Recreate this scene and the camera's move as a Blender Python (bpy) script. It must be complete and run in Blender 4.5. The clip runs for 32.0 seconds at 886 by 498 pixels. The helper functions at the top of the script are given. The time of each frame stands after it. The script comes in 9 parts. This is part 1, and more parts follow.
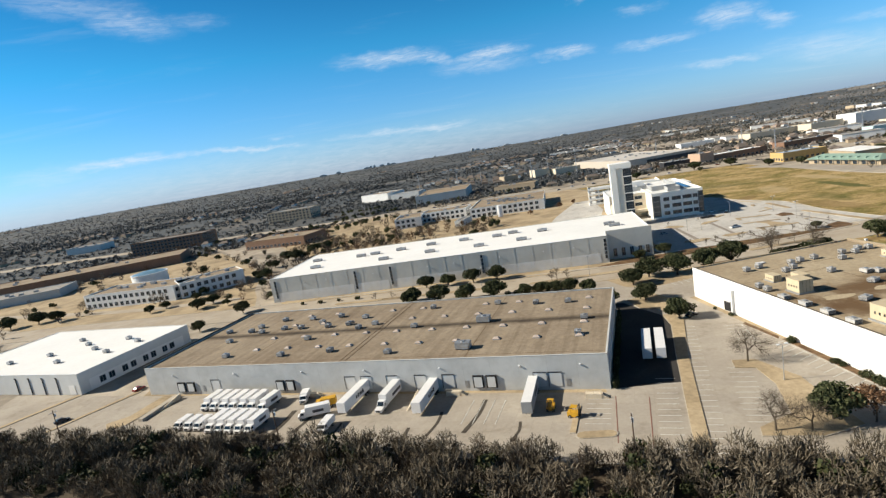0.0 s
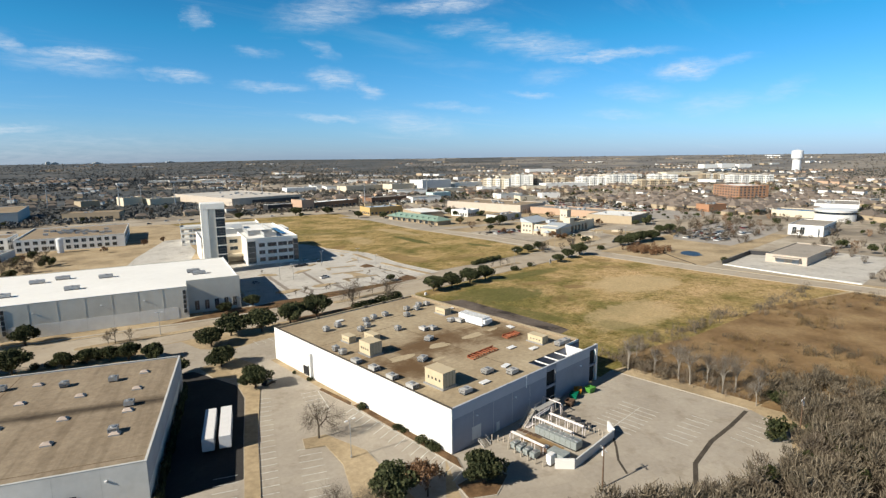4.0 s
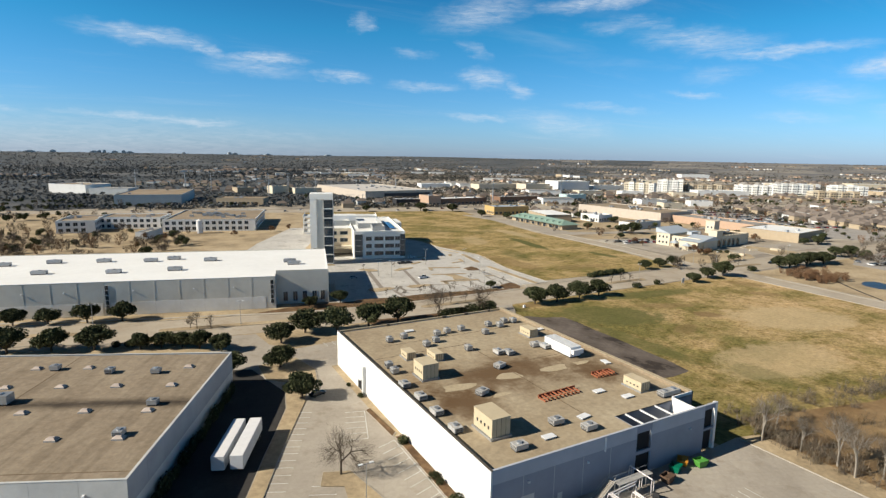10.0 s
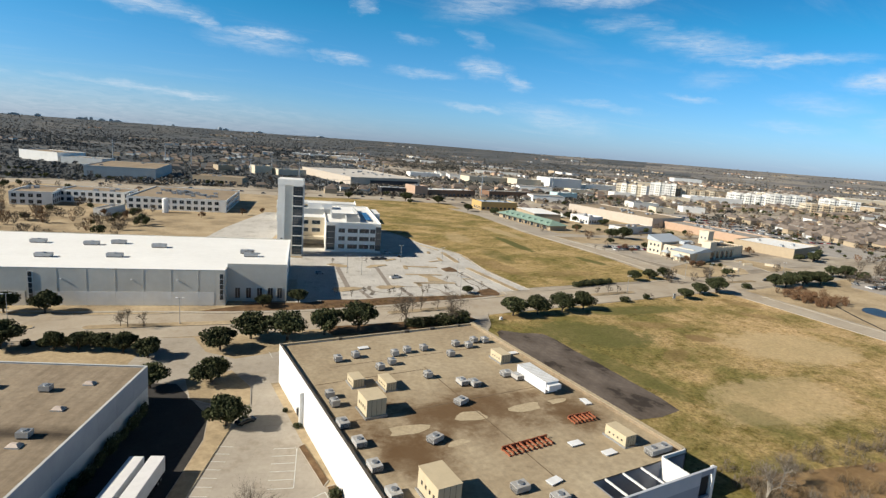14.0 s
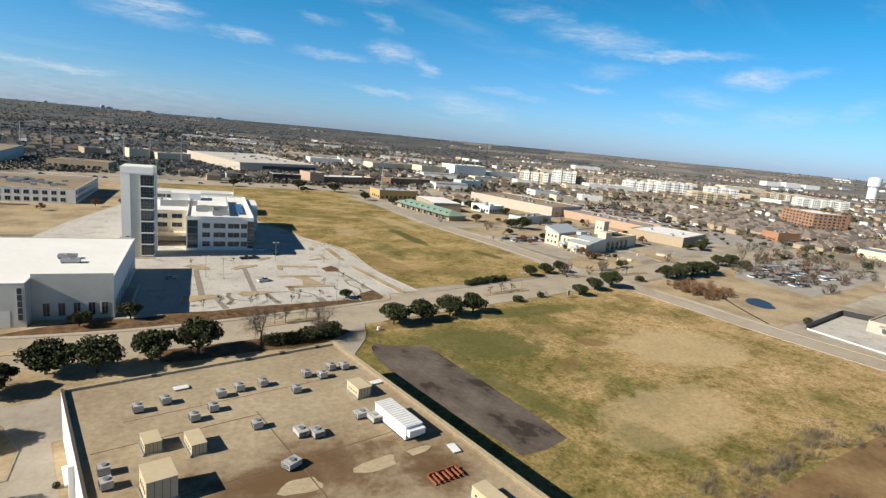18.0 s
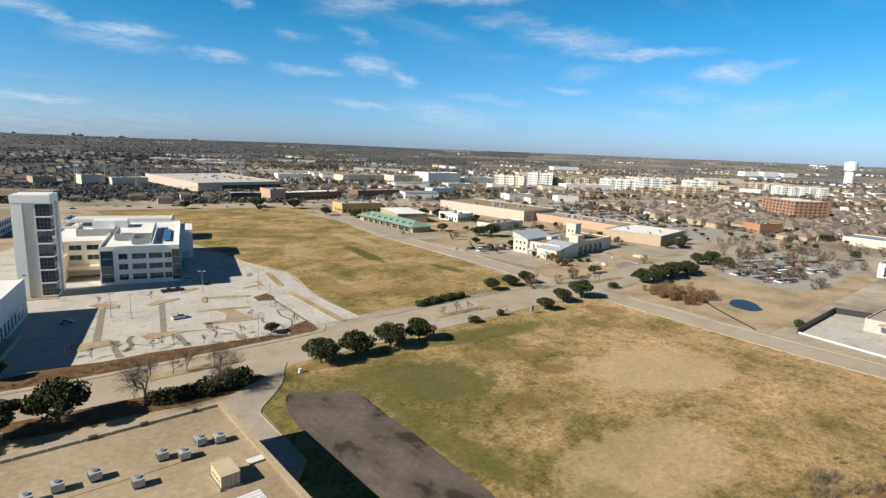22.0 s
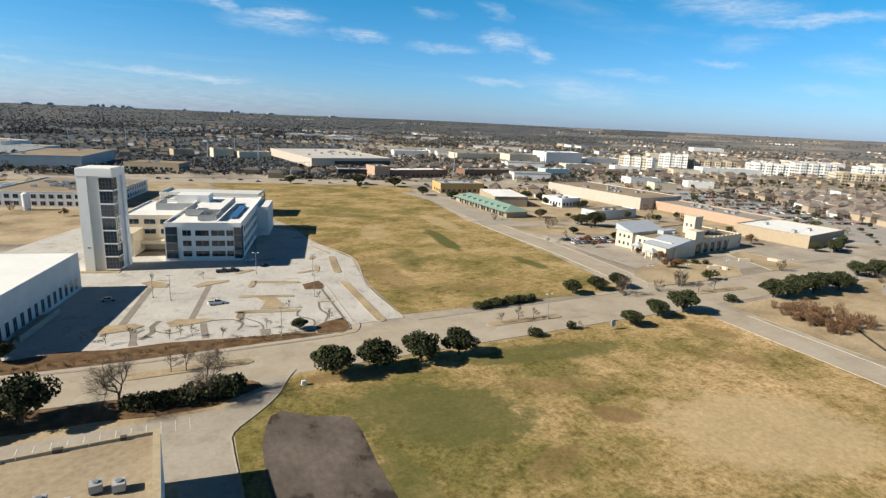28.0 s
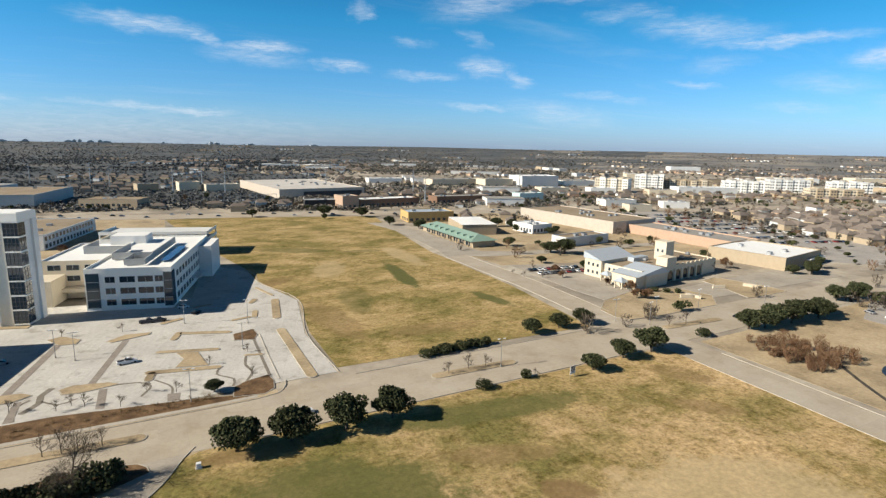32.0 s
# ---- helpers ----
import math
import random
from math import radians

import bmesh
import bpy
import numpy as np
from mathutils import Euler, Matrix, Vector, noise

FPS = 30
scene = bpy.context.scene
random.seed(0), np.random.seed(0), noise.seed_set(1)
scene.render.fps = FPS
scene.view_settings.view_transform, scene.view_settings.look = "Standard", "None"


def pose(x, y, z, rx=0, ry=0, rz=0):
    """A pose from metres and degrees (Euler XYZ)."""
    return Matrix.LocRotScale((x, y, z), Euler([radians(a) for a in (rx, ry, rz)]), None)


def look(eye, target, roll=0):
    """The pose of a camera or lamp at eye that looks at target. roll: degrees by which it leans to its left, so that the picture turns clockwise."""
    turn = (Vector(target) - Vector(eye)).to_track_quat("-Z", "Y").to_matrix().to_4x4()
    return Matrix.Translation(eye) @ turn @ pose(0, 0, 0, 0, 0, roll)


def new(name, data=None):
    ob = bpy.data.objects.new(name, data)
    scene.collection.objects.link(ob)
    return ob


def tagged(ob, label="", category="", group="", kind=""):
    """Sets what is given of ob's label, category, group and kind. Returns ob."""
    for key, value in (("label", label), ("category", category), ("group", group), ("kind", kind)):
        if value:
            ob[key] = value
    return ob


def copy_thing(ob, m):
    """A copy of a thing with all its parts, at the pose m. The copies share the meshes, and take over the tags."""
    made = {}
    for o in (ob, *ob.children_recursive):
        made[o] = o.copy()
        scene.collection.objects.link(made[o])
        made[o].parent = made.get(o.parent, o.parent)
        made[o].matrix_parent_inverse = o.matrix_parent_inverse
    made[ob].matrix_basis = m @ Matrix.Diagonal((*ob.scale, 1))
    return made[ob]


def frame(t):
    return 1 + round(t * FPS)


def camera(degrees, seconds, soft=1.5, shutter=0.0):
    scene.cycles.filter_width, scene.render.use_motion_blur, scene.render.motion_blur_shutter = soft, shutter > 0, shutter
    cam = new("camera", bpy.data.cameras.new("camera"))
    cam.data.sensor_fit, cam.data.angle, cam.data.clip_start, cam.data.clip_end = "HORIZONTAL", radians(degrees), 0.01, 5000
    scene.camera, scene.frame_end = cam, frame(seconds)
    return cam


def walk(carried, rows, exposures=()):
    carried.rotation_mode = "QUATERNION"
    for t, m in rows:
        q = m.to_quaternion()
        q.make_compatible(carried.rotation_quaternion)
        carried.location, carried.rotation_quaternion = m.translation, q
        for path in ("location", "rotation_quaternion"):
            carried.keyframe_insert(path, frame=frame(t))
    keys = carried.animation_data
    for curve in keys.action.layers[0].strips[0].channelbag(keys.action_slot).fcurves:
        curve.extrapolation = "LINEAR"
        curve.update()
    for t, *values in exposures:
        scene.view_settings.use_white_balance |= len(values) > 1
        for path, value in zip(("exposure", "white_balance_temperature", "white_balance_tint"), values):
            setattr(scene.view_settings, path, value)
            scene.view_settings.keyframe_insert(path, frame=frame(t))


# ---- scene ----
cam = camera(77.72, 32.0, soft=1.35)
PATH = [
    (0, (-98.42, -101.83, 65.78), (-92.73, -3.44, 48.81), -9.65),
    (0.5, (-97.27, -98.90, 65.90), (-89.90, -0.61, 49.02), -10.24),
    (1, (-95.87, -96.20, 66.11), (-78.96, 0.93, 49.41), -11.02),
    (1.5, (-93.94, -93.21, 66.14), (-73.43, 3.20, 49.28), -11.59),
    (2, (-91.55, -90.09, 65.96), (-61.49, 3.81, 49.23), -12.74),
    (2.5, (-88.71, -87.49, 65.98), (-51.27, 3.76, 49.53), -12.90),
    (3, (-85.82, -85.50, 66.04), (-37.07, 0.24, 49.55), -4.31),
    (3.5, (-82.37, -83.66, 66.41), (-15.16, -11.53, 49.66), -0.89),
    (5.5, (-68.73, -78.98, 64.71), (-1.31, -7.04, 47.95), -0.64),
    (6, (-65.85, -78.06, 64.52), (-2.15, -2.85, 47.64), -0.38),
    (6.5, (-63.13, -77.44, 64.55), (-3.02, 0.70, 47.76), -0.41),
    (7, (-60.69, -76.78, 64.51), (-3.60, 3.62, 47.89), -0.42),
    (7.5, (-58.46, -76.23, 64.33), (-3.73, 5.82, 47.85), -0.28),
    (8, (-56.21, -75.35, 63.99), (-3.49, 8.06, 47.74), -0.17),
    (8.5, (-54.14, -74.67, 63.61), (-3.10, 9.79, 47.50), 0.04),
    (9, (-52.14, -73.57, 63.55), (-2.71, 11.80, 47.14), 0.57),
    (9.5, (-50.40, -72.50, 63.74), (-2.10, 13.50, 47.23), 0.52),
    (10, (-48.74, -71.06, 63.78), (-1.57, 15.50, 46.95), 0.93),
    (10.5, (-47.14, -69.70, 63.69), (-1.02, 17.41, 46.79), 1.21),
    (11, (-45.48, -67.46, 63.80), (-0.52, 20.01, 45.74), 1.47),
    (11.5, (-43.85, -65.12, 63.91), (0.63, 22.56, 45.61), 2.22),
    (12, (-42.04, -63.06, 64.13), (2.16, 24.74, 45.73), 2.76),
    (12.5, (-39.87, -60.66, 64.09), (3.53, 27.47, 45.39), 3.40),
    (13, (-37.58, -58.29, 64.04), (6.99, 29.18, 45.00), 4.30),
    (13.5, (-34.94, -55.80, 64.70), (11.86, 30.48, 45.58), 4.52),
    (14, (-32.33, -53.79, 65.24), (16.52, 31.44, 46.53), 4.44),
    (14.5, (-29.52, -51.92, 65.81), (21.42, 32.09, 47.21), 4.36),
    (16.5, (-16.42, -44.17, 66.14), (40.97, 35.28, 46.33), 4.65),
    (17, (-13.07, -41.96, 66.38), (45.95, 36.36, 46.82), 4.76),
    (17.5, (-9.85, -39.89, 66.71), (50.70, 37.28, 47.28), 5.05),
    (18, (-6.70, -38.12, 66.45), (55.26, 37.80, 46.55), 5.47),
    (18.5, (-3.30, -36.36, 65.64), (60.49, 38.05, 45.81), 5.62),
    (19, (0.15, -35.06, 64.98), (65.92, 37.69, 45.42), 5.55),
    (19.5, (4.34, -32.91, 64.72), (71.39, 38.51, 44.64), 4.93),
    (20, (8.37, -31.27, 64.68), (75.60, 40.05, 44.86), 4.10),
    (20.5, (12.34, -29.68, 64.65), (79.14, 42.02, 44.75), 3.70),
    (21, (16.29, -28.54, 64.78), (82.59, 43.65, 44.96), 3.29),
    (21.5, (20.58, -27.44, 64.94), (86.08, 45.68, 45.88), 2.62),
    (22, (24.49, -26.74, 65.40), (88.35, 48.02, 47.11), 2.26),
    (22.5, (28.46, -26.03, 65.61), (90.42, 50.50, 48.19), 2.12),
    (23, (32.00, -25.50, 65.12), (91.53, 53.17, 48.80), 1.46),
    (23.5, (35.43, -25.67, 66.09), (91.63, 55.42, 49.78), 0.78),
    (24, (38.42, -25.60, 66.04), (90.66, 58.07, 49.61), 0.32),
    (24.5, (41.27, -25.01, 65.35), (90.14, 60.58, 48.46), 0.31),
    (25, (43.94, -23.56, 64.18), (89.52, 63.45, 45.42), -0.57),
    (25.5, (46.73, -21.64, 63.69), (87.62, 67.28, 43.15), -0.19),
    (27.5, (59.74, -14.37, 64.67), (101.67, 73.56, 42.05), 2.07),
    (28, (63.24, -13.22, 65.34), (107.91, 73.24, 42.33), 2.57),
    (28.5, (66.10, -11.65, 65.40), (113.18, 73.65, 42.85), 1.69),
    (29, (69.17, -9.97, 65.29), (117.36, 74.92, 43.57), 0.70),
    (29.5, (72.20, -8.56, 65.27), (121.05, 76.15, 44.35), 1.04),
    (30, (74.96, -7.23, 65.56), (124.65, 77.20, 45.49), 0.75),
    (30.5, (77.69, -6.10, 65.68), (127.32, 78.54, 46.33), 0.67),
    (31, (80.44, -5.20, 66.09), (129.52, 79.82, 47.04), 0.25),
    (31.5, (82.74, -4.07, 66.41), (130.98, 81.48, 47.58), 0.47),
    (32, (85.01, -2.89, 66.82), (132.19, 83.30, 48.26), 1.02),
]
walk(cam, [(t, look(eye, target, roll)) for t, eye, target, roll in PATH], [(0.0, 0.64), (3.0, 0.60), (6.0, 0.51), (14.0, 0.53), (22.0, 0.54), (26.0, 0.58), (32.0, 0.60)])

# ---- daylight ----
SUN_HEADING, SUN_HEIGHT = 280.0, 32.0
world = bpy.data.worlds.new("sky")
scene.world = world
world.use_nodes = True
wn, wl = world.node_tree.nodes, world.node_tree.links
wn.clear()
w_out = wn.new("ShaderNodeOutputWorld")
w_bg = wn.new("ShaderNodeBackground")
w_sky = wn.new("ShaderNodeTexSky")
w_sky.sky_type, w_sky.sun_disc = "NISHITA", False
w_sky.sun_elevation, w_sky.sun_rotation = radians(SUN_HEIGHT), radians(SUN_HEADING)
w_sky.air_density, w_sky.dust_density, w_sky.ozone_density = 1.0, 0.3, 3.0
w_bg.inputs["Strength"].default_value = 0.067

# thin cirrus streaks over a deep blue winter sky, paler to the horizon
w_tc = wn.new("ShaderNodeTexCoord")
w_sep = wn.new("ShaderNodeSeparateXYZ")
wl.new(w_tc.outputs["Generated"], w_sep.inputs[0])
w_tint = wn.new("ShaderNodeValToRGB")
for p, c in ((0.0, (0.60, 0.86, 1.52)), (0.05, (0.56, 0.95, 1.48)), (0.2, (0.20, 0.94, 1.28)), (0.32, (0.10, 0.68, 1.0)), (0.48, (0.03, 0.17, 0.30)), (1.0, (0.015, 0.06, 0.12))):
    el = w_tint.color_ramp.elements[0] if p == 0 else w_tint.color_ramp.elements[-1] if p == 1 else w_tint.color_ramp.elements.new(p)
    el.position, el.color = p, (*c, 1)
wl.new(w_sep.outputs["Z"], w_tint.inputs[0])
w_blue = wn.new("ShaderNodeMix")
w_blue.data_type, w_blue.blend_type = "RGBA", "MULTIPLY"
w_blue.inputs[0].default_value = 1.0
wl.new(w_sky.outputs[0], w_blue.inputs[6])
wl.new(w_tint.outputs[0], w_blue.inputs[7])


def sky_math(kind, a, b):
    n = wn.new("ShaderNodeMath")
    n.operation = kind
    for slot, v in ((0, a), (1, b)):
        if hasattr(v, "is_output"):
            wl.new(v, n.inputs[slot])
        else:
            n.inputs[slot].default_value = v
    return n.outputs[0]


w_up = sky_math("ADD", sky_math("MAXIMUM", w_sep.outputs["Z"], 0.0), 0.07)
w_flat = wn.new("ShaderNodeCombineXYZ")
wl.new(sky_math("DIVIDE", w_sep.outputs["X"], w_up), w_flat.inputs[0])
wl.new(sky_math("DIVIDE", w_sep.outputs["Y"], w_up), w_flat.inputs[1])


def streaks(turn, scale, lo, hi, stretch):
    mp = wn.new("ShaderNodeMapping")
    mp.inputs["Rotation"].default_value = (0, 0, radians(turn))
    mp.inputs["Scale"].default_value = (1.0, stretch, 1.0)
    n = wn.new("ShaderNodeTexNoise")
    n.inputs["Scale"].default_value, n.inputs["Detail"].default_value, n.inputs["Roughness"].default_value = scale, 7.0, 0.62
    n.inputs["Distortion"].default_value = 0.5
    wl.new(w_flat.outputs[0], mp.inputs[0])
    wl.new(mp.outputs[0], n.inputs["Vector"])
    r = wn.new("ShaderNodeMapRange")
    r.interpolation_type = "SMOOTHSTEP"
    r.inputs["From Min"].default_value, r.inputs["From Max"].default_value = lo, hi
    wl.new(n.outputs["Fac"], r.inputs["Value"])
    return r.outputs[0]


# thin overall cirrus, kept faint low over the horizon
w_high = wn.new("ShaderNodeMapRange")
for slot, v in (("From Min", 0.22), ("From Max", 0.40), ("To Min", 0.14), ("To Max", 0.8)):
    w_high.inputs[slot].default_value = v
wl.new(w_sep.outputs["Z"], w_high.inputs["Value"])
w_mask = sky_math("MULTIPLY", sky_math("MAXIMUM", streaks(40, 0.34, 0.53, 0.80, 3.6), sky_math("MULTIPLY", streaks(32, 0.9, 0.56, 0.82, 2.6), 0.55)), w_high.outputs[0])

# the single cirrus bands that hang over the town: heading, height, tilt, half length, half width (degrees), weight
CLOUDS_WEST = [(1.0, 9.9, -3, 6.0, 0.97, 0.85), (-24.3, 3.9, 0, 6.7, 0.55, 1.0), (-14.1, 3.5, -4, 7.3, 0.36, 0.9), (0.8, 2.9, -3, 10.2, 0.45, 0.65), (-21.5, 15.4, -11, 4.6, 1.5, 0.6), (-16.0, 15.0, -3, 3.3, 0.9, 0.3),
               (-25.6, 16.7, -6, 6.7, 1.2, 0.45), (-30.5, 3.6, 4, 4.0, 1.0, 0.35), (-11.0, 4.1, -1, 1.5, 0.3, 0.4), (5.5, 9.3, -14, 3.3, 0.8, 0.8), (4.4, 2.7, -3, 5.4, 0.55, 0.85), (9.4, 1.6, -1, 13.4, 1.2, 0.3), (-8, 0.6, 0, 38, 3.4, 0.42)]
CLOUDS_MIDDLE = [(11.0, 8.7, 0, 4.7, 0.6, 0.95), (10.5, 7.8, -4, 6.0, 0.95, 0.55), (18.4, 7.5, -4, 3.1, 0.67, 0.8), (20.4, 12.5, 30, 1.6, 0.95, 0.55), (32.0, 13.6, 10, 6.2, 1.8, 0.7), (25.3, 9.8, -7, 2.6, 0.6, 0.4),
                 (26.5, 6.7, -3, 4.1, 0.6, 0.65), (32.4, 7.6, -3, 3.0, 1.25, 0.85), (35.7, 6.5, -20, 2.0, 0.8, 0.65), (32.0, 3.8, -4, 4.7, 0.45, 0.7), (40.1, 3.2, -10, 6.5, 1.4, 0.55), (31.3, 10.3, -29, 1.9, 0.75, 0.35)]
CLOUDS_EAST = [(43.1, 14.3, 4, 6.7, 0.95, 0.95), (52.6, 10.4, -8, 6.9, 1.4, 0.7), (58.8, 9.2, 0, 8.0, 0.6, 0.85), (66.4, 7.5, 4, 3.3, 1.15, 1.0), (52.1, 5.8, -5, 3.0, 0.45, 0.6), (62.3, 5.6, -7, 4.3, 1.0, 0.4), (68.9, 4.3, 7, 4.2, 1.3, 0.42),
               (60.4, 3.7, -4, 4.1, 0.6, 0.4), (53.7, 7.6, 5, 3.7, 0.9, 0.33), (44.6, 12.0, 3, 3.1, 0.8, 0.42), (44.5, 4.8, -6, 4.8, 0.5, 0.45), (69.8, 8.1, -1, 3.1, 0.5, 0.4), (47.3, 12.3, -11, 3.8, 0.9, 0.4), (74.2, 5.2, 17, 2.5, 1.0, 0.35)]
w_round = wn.new("ShaderNodeCombineXYZ")
wl.new(sky_math("MULTIPLY", sky_math("ARCTAN2", w_sep.outputs["X"], w_sep.outputs["Y"]), math.degrees(1)), w_round.inputs[0])
wl.new(sky_math("MULTIPLY", sky_math("ARCSINE", w_sep.outputs["Z"], 0.0), math.degrees(1)), w_round.inputs[1])


def wisp(scale, stretch, detail, distort):
    mp = wn.new("ShaderNodeMapping")
    mp.inputs["Scale"].default_value = (1.0, stretch, 1.0)
    mp.inputs["Rotation"].default_value = (0, 0, radians(4))
    n = wn.new("ShaderNodeTexNoise")
    n.inputs["Scale"].default_value, n.inputs["Detail"].default_value, n.inputs["Roughness"].default_value, n.inputs["Distortion"].default_value = scale, detail, 0.62, distort
    wl.new(w_round.outputs[0], mp.inputs[0])
    wl.new(mp.outputs[0], n.inputs["Vector"])
    return n


w_push = wn.new("ShaderNodeVectorMath")
w_push.operation = "MULTIPLY_ADD"
wl.new(wisp(0.38, 1.8, 6.0, 0.0).outputs["Color"], w_push.inputs[0])
w_push.inputs[1].default_value = (5.0, 1.5, 0.0)
w_off = wn.new("ShaderNodeVectorMath")
w_off.operation = "ADD"
wl.new(w_round.outputs[0], w_off.inputs[0])
w_off.inputs[1].default_value = (-2.5, -0.75, 0.0)
wl.new(w_off.outputs[0], w_push.inputs[2])
w_bands = None
for head, high, tilt, half, wide, weight in CLOUDS_WEST + CLOUDS_MIDDLE + CLOUDS_EAST:
    mp = wn.new("ShaderNodeMapping")
    mp.vector_type = "TEXTURE"
    mp.inputs["Location"].default_value, mp.inputs["Rotation"].default_value, mp.inputs["Scale"].default_value = (head, high, 0), (0, 0, radians(tilt)), (half, wide, 1)
    wl.new(w_push.outputs[0], mp.inputs[0])
    far_off = wn.new("ShaderNodeVectorMath")
    far_off.operation = "LENGTH"
    wl.new(mp.outputs[0], far_off.inputs[0])
    fade = wn.new("ShaderNodeMapRange")
    fade.interpolation_type = "SMOOTHSTEP"
    for slot, v in (("From Min", 1.15), ("From Max", 0.0), ("To Min", 0.0), ("To Max", weight)):
        fade.inputs[slot].default_value = v
    wl.new(far_off.outputs["Value"], fade.inputs["Value"])
    w_bands = fade.outputs[0] if w_bands is None else sky_math("MAXIMUM", w_bands, fade.outputs[0])
w_thread = wn.new("ShaderNodeMapRange")
for slot, v in (("From Min", 0.28), ("From Max", 0.66), ("To Min", 0.2), ("To Max", 1.0)):
    w_thread.inputs[slot].default_value = v
wl.new(wisp(0.55, 6.0, 9.0, 0.8).outputs["Fac"], w_thread.inputs["Value"])
w_mask = sky_math("MAXIMUM", w_mask, sky_math("MULTIPLY", sky_math("MULTIPLY", w_bands, w_thread.outputs[0]), 0.72))
w_cloud = wn.new("ShaderNodeMix")
w_cloud.data_type = "RGBA"
wl.new(w_mask, w_cloud.inputs[0])
wl.new(w_blue.outputs[2], w_cloud.inputs[6])
w_cloud.inputs[7].default_value = (8.0, 8.65, 9.35, 1)
wl.new(w_cloud.outputs[2], w_bg.inputs["Color"])
wl.new(w_bg.outputs[0], w_out.inputs["Surface"])

sun = new("sun", bpy.data.lights.new("sun", "SUN"))
sun.data.energy, sun.data.angle, sun.data.color = 5.0, radians(0.53), (1.0, 0.91, 0.76)
_h, _e = radians(SUN_HEADING), radians(SUN_HEIGHT)
sun.matrix_world = look((math.sin(_h) * math.cos(_e), math.cos(_h) * math.cos(_e), math.sin(_e)), (0, 0, 0))


# ---- materials ----
def material(name, colour, rough=0.8, metal=0.0, spec=0.3):
    m = bpy.data.materials.new(name)
    m.use_nodes = True
    b = m.node_tree.nodes["Principled BSDF"]
    b.inputs["Base Color"].default_value = (*colour, 1)
    b.inputs["Roughness"].default_value = rough
    b.inputs["Metallic"].default_value = metal
    b.inputs["Specular IOR Level"].default_value = spec
    return m


def node(m, kind, **sets):
    n = m.node_tree.nodes.new(kind)
    for k, v in sets.items():
        n.inputs[k.replace("_", " ")].default_value = v
    return n


def link(m, a, b):
    m.node_tree.links.new(a, b)


def ramp(m, fac, stops):
    r = m.node_tree.nodes.new("ShaderNodeValToRGB")
    while len(r.color_ramp.elements) < len(stops):
        r.color_ramp.elements.new(0.5)
    for el, (p, c) in zip(r.color_ramp.elements, stops):
        el.position, el.color = p, (*c, 1) if len(c) == 3 else c
    link(m, fac, r.inputs[0])
    return r.outputs[0]


def place(m, scale=(1, 1, 1), rot=0.0, local=False):
    """World (or object) coordinates in metres, stretched and turned."""
    mp = m.node_tree.nodes.new("ShaderNodeMapping")
    if local:
        src = m.node_tree.nodes.new("ShaderNodeTexCoord").outputs["Object"]
    else:
        src = m.node_tree.nodes.new("ShaderNodeNewGeometry").outputs["Position"]
    link(m, src, mp.inputs["Vector"])
    mp.inputs["Scale"].default_value = scale
    mp.inputs["Rotation"].default_value = (0, 0, radians(rot))
    return mp.outputs[0]


def noise_of(m, where, scale, detail=4.0, rough=0.6):
    n = node(m, "ShaderNodeTexNoise", Scale=scale, Detail=detail, Roughness=rough)
    link(m, where, n.inputs["Vector"])
    return n.outputs["Fac"]


def mix(m, fac, a, b, mode="MIX"):
    n = m.node_tree.nodes.new("ShaderNodeMix")
    n.data_type, n.blend_type = "RGBA", mode
    for slot, v in ((0, fac), (6, a), (7, b)):
        if hasattr(v, "is_output"):
            link(m, v, n.inputs[slot])
        else:
            n.inputs[slot].default_value = v if slot == 0 else (*v, 1)
    return n.outputs[2]


def colour_to(m, out):
    link(m, out, m.node_tree.nodes["Principled BSDF"].inputs["Base Color"])


def relief(m, height, strength=0.3, far=0.05):
    b = node(m, "ShaderNodeBump", Strength=strength, Distance=far)
    link(m, height, b.inputs["Height"])
    link(m, b.outputs[0], m.node_tree.nodes["Principled BSDF"].inputs["Normal"])


def mottled(name, stops, big=0.05, small=0.6, rough=0.9, spec=0.2, bump=0.2, stretch=(1, 1, 1), rot=0.0, grain=0.25):
    """A surface whose colour runs through the stops in large patches, with fine grain on top."""
    m = material(name, stops[0][1], rough, 0, spec)
    where = place(m, stretch, rot)
    large = ramp(m, noise_of(m, where, big, 6, 0.62), stops)
    fine = noise_of(m, where, small, 5, 0.7)
    g = ramp(m, fine, [(0.25, (1 - grain,) * 3), (0.75, (1 + grain * 0.6,) * 3)])
    colour_to(m, mix(m, 1.0, large, g, "MULTIPLY"))
    if bump:
        relief(m, fine, bump, 0.08)
    return m


def varied(name, colour, spread=0.2, rough=0.8, metal=0.0, spec=0.3, dirt=0.15, scale=0.4):
    """Painted or built surface: one colour, varied from object to object and soiled by noise."""
    m = material(name, colour, rough, metal, spec)
    info = m.node_tree.nodes.new("ShaderNodeObjectInfo")
    tone = ramp(m, info.outputs["Random"], [(0, (1 - spread,) * 3), (1, (1.0,) * 3)])
    soil = ramp(m, noise_of(m, place(m), scale, 6, 0.65), [(0.3, (1 - dirt,) * 3), (0.62, (1, 1, 1))])
    colour_to(m, mix(m, 1.0, mix(m, 1.0, colour, tone, "MULTIPLY"), soil, "MULTIPLY"))
    return m




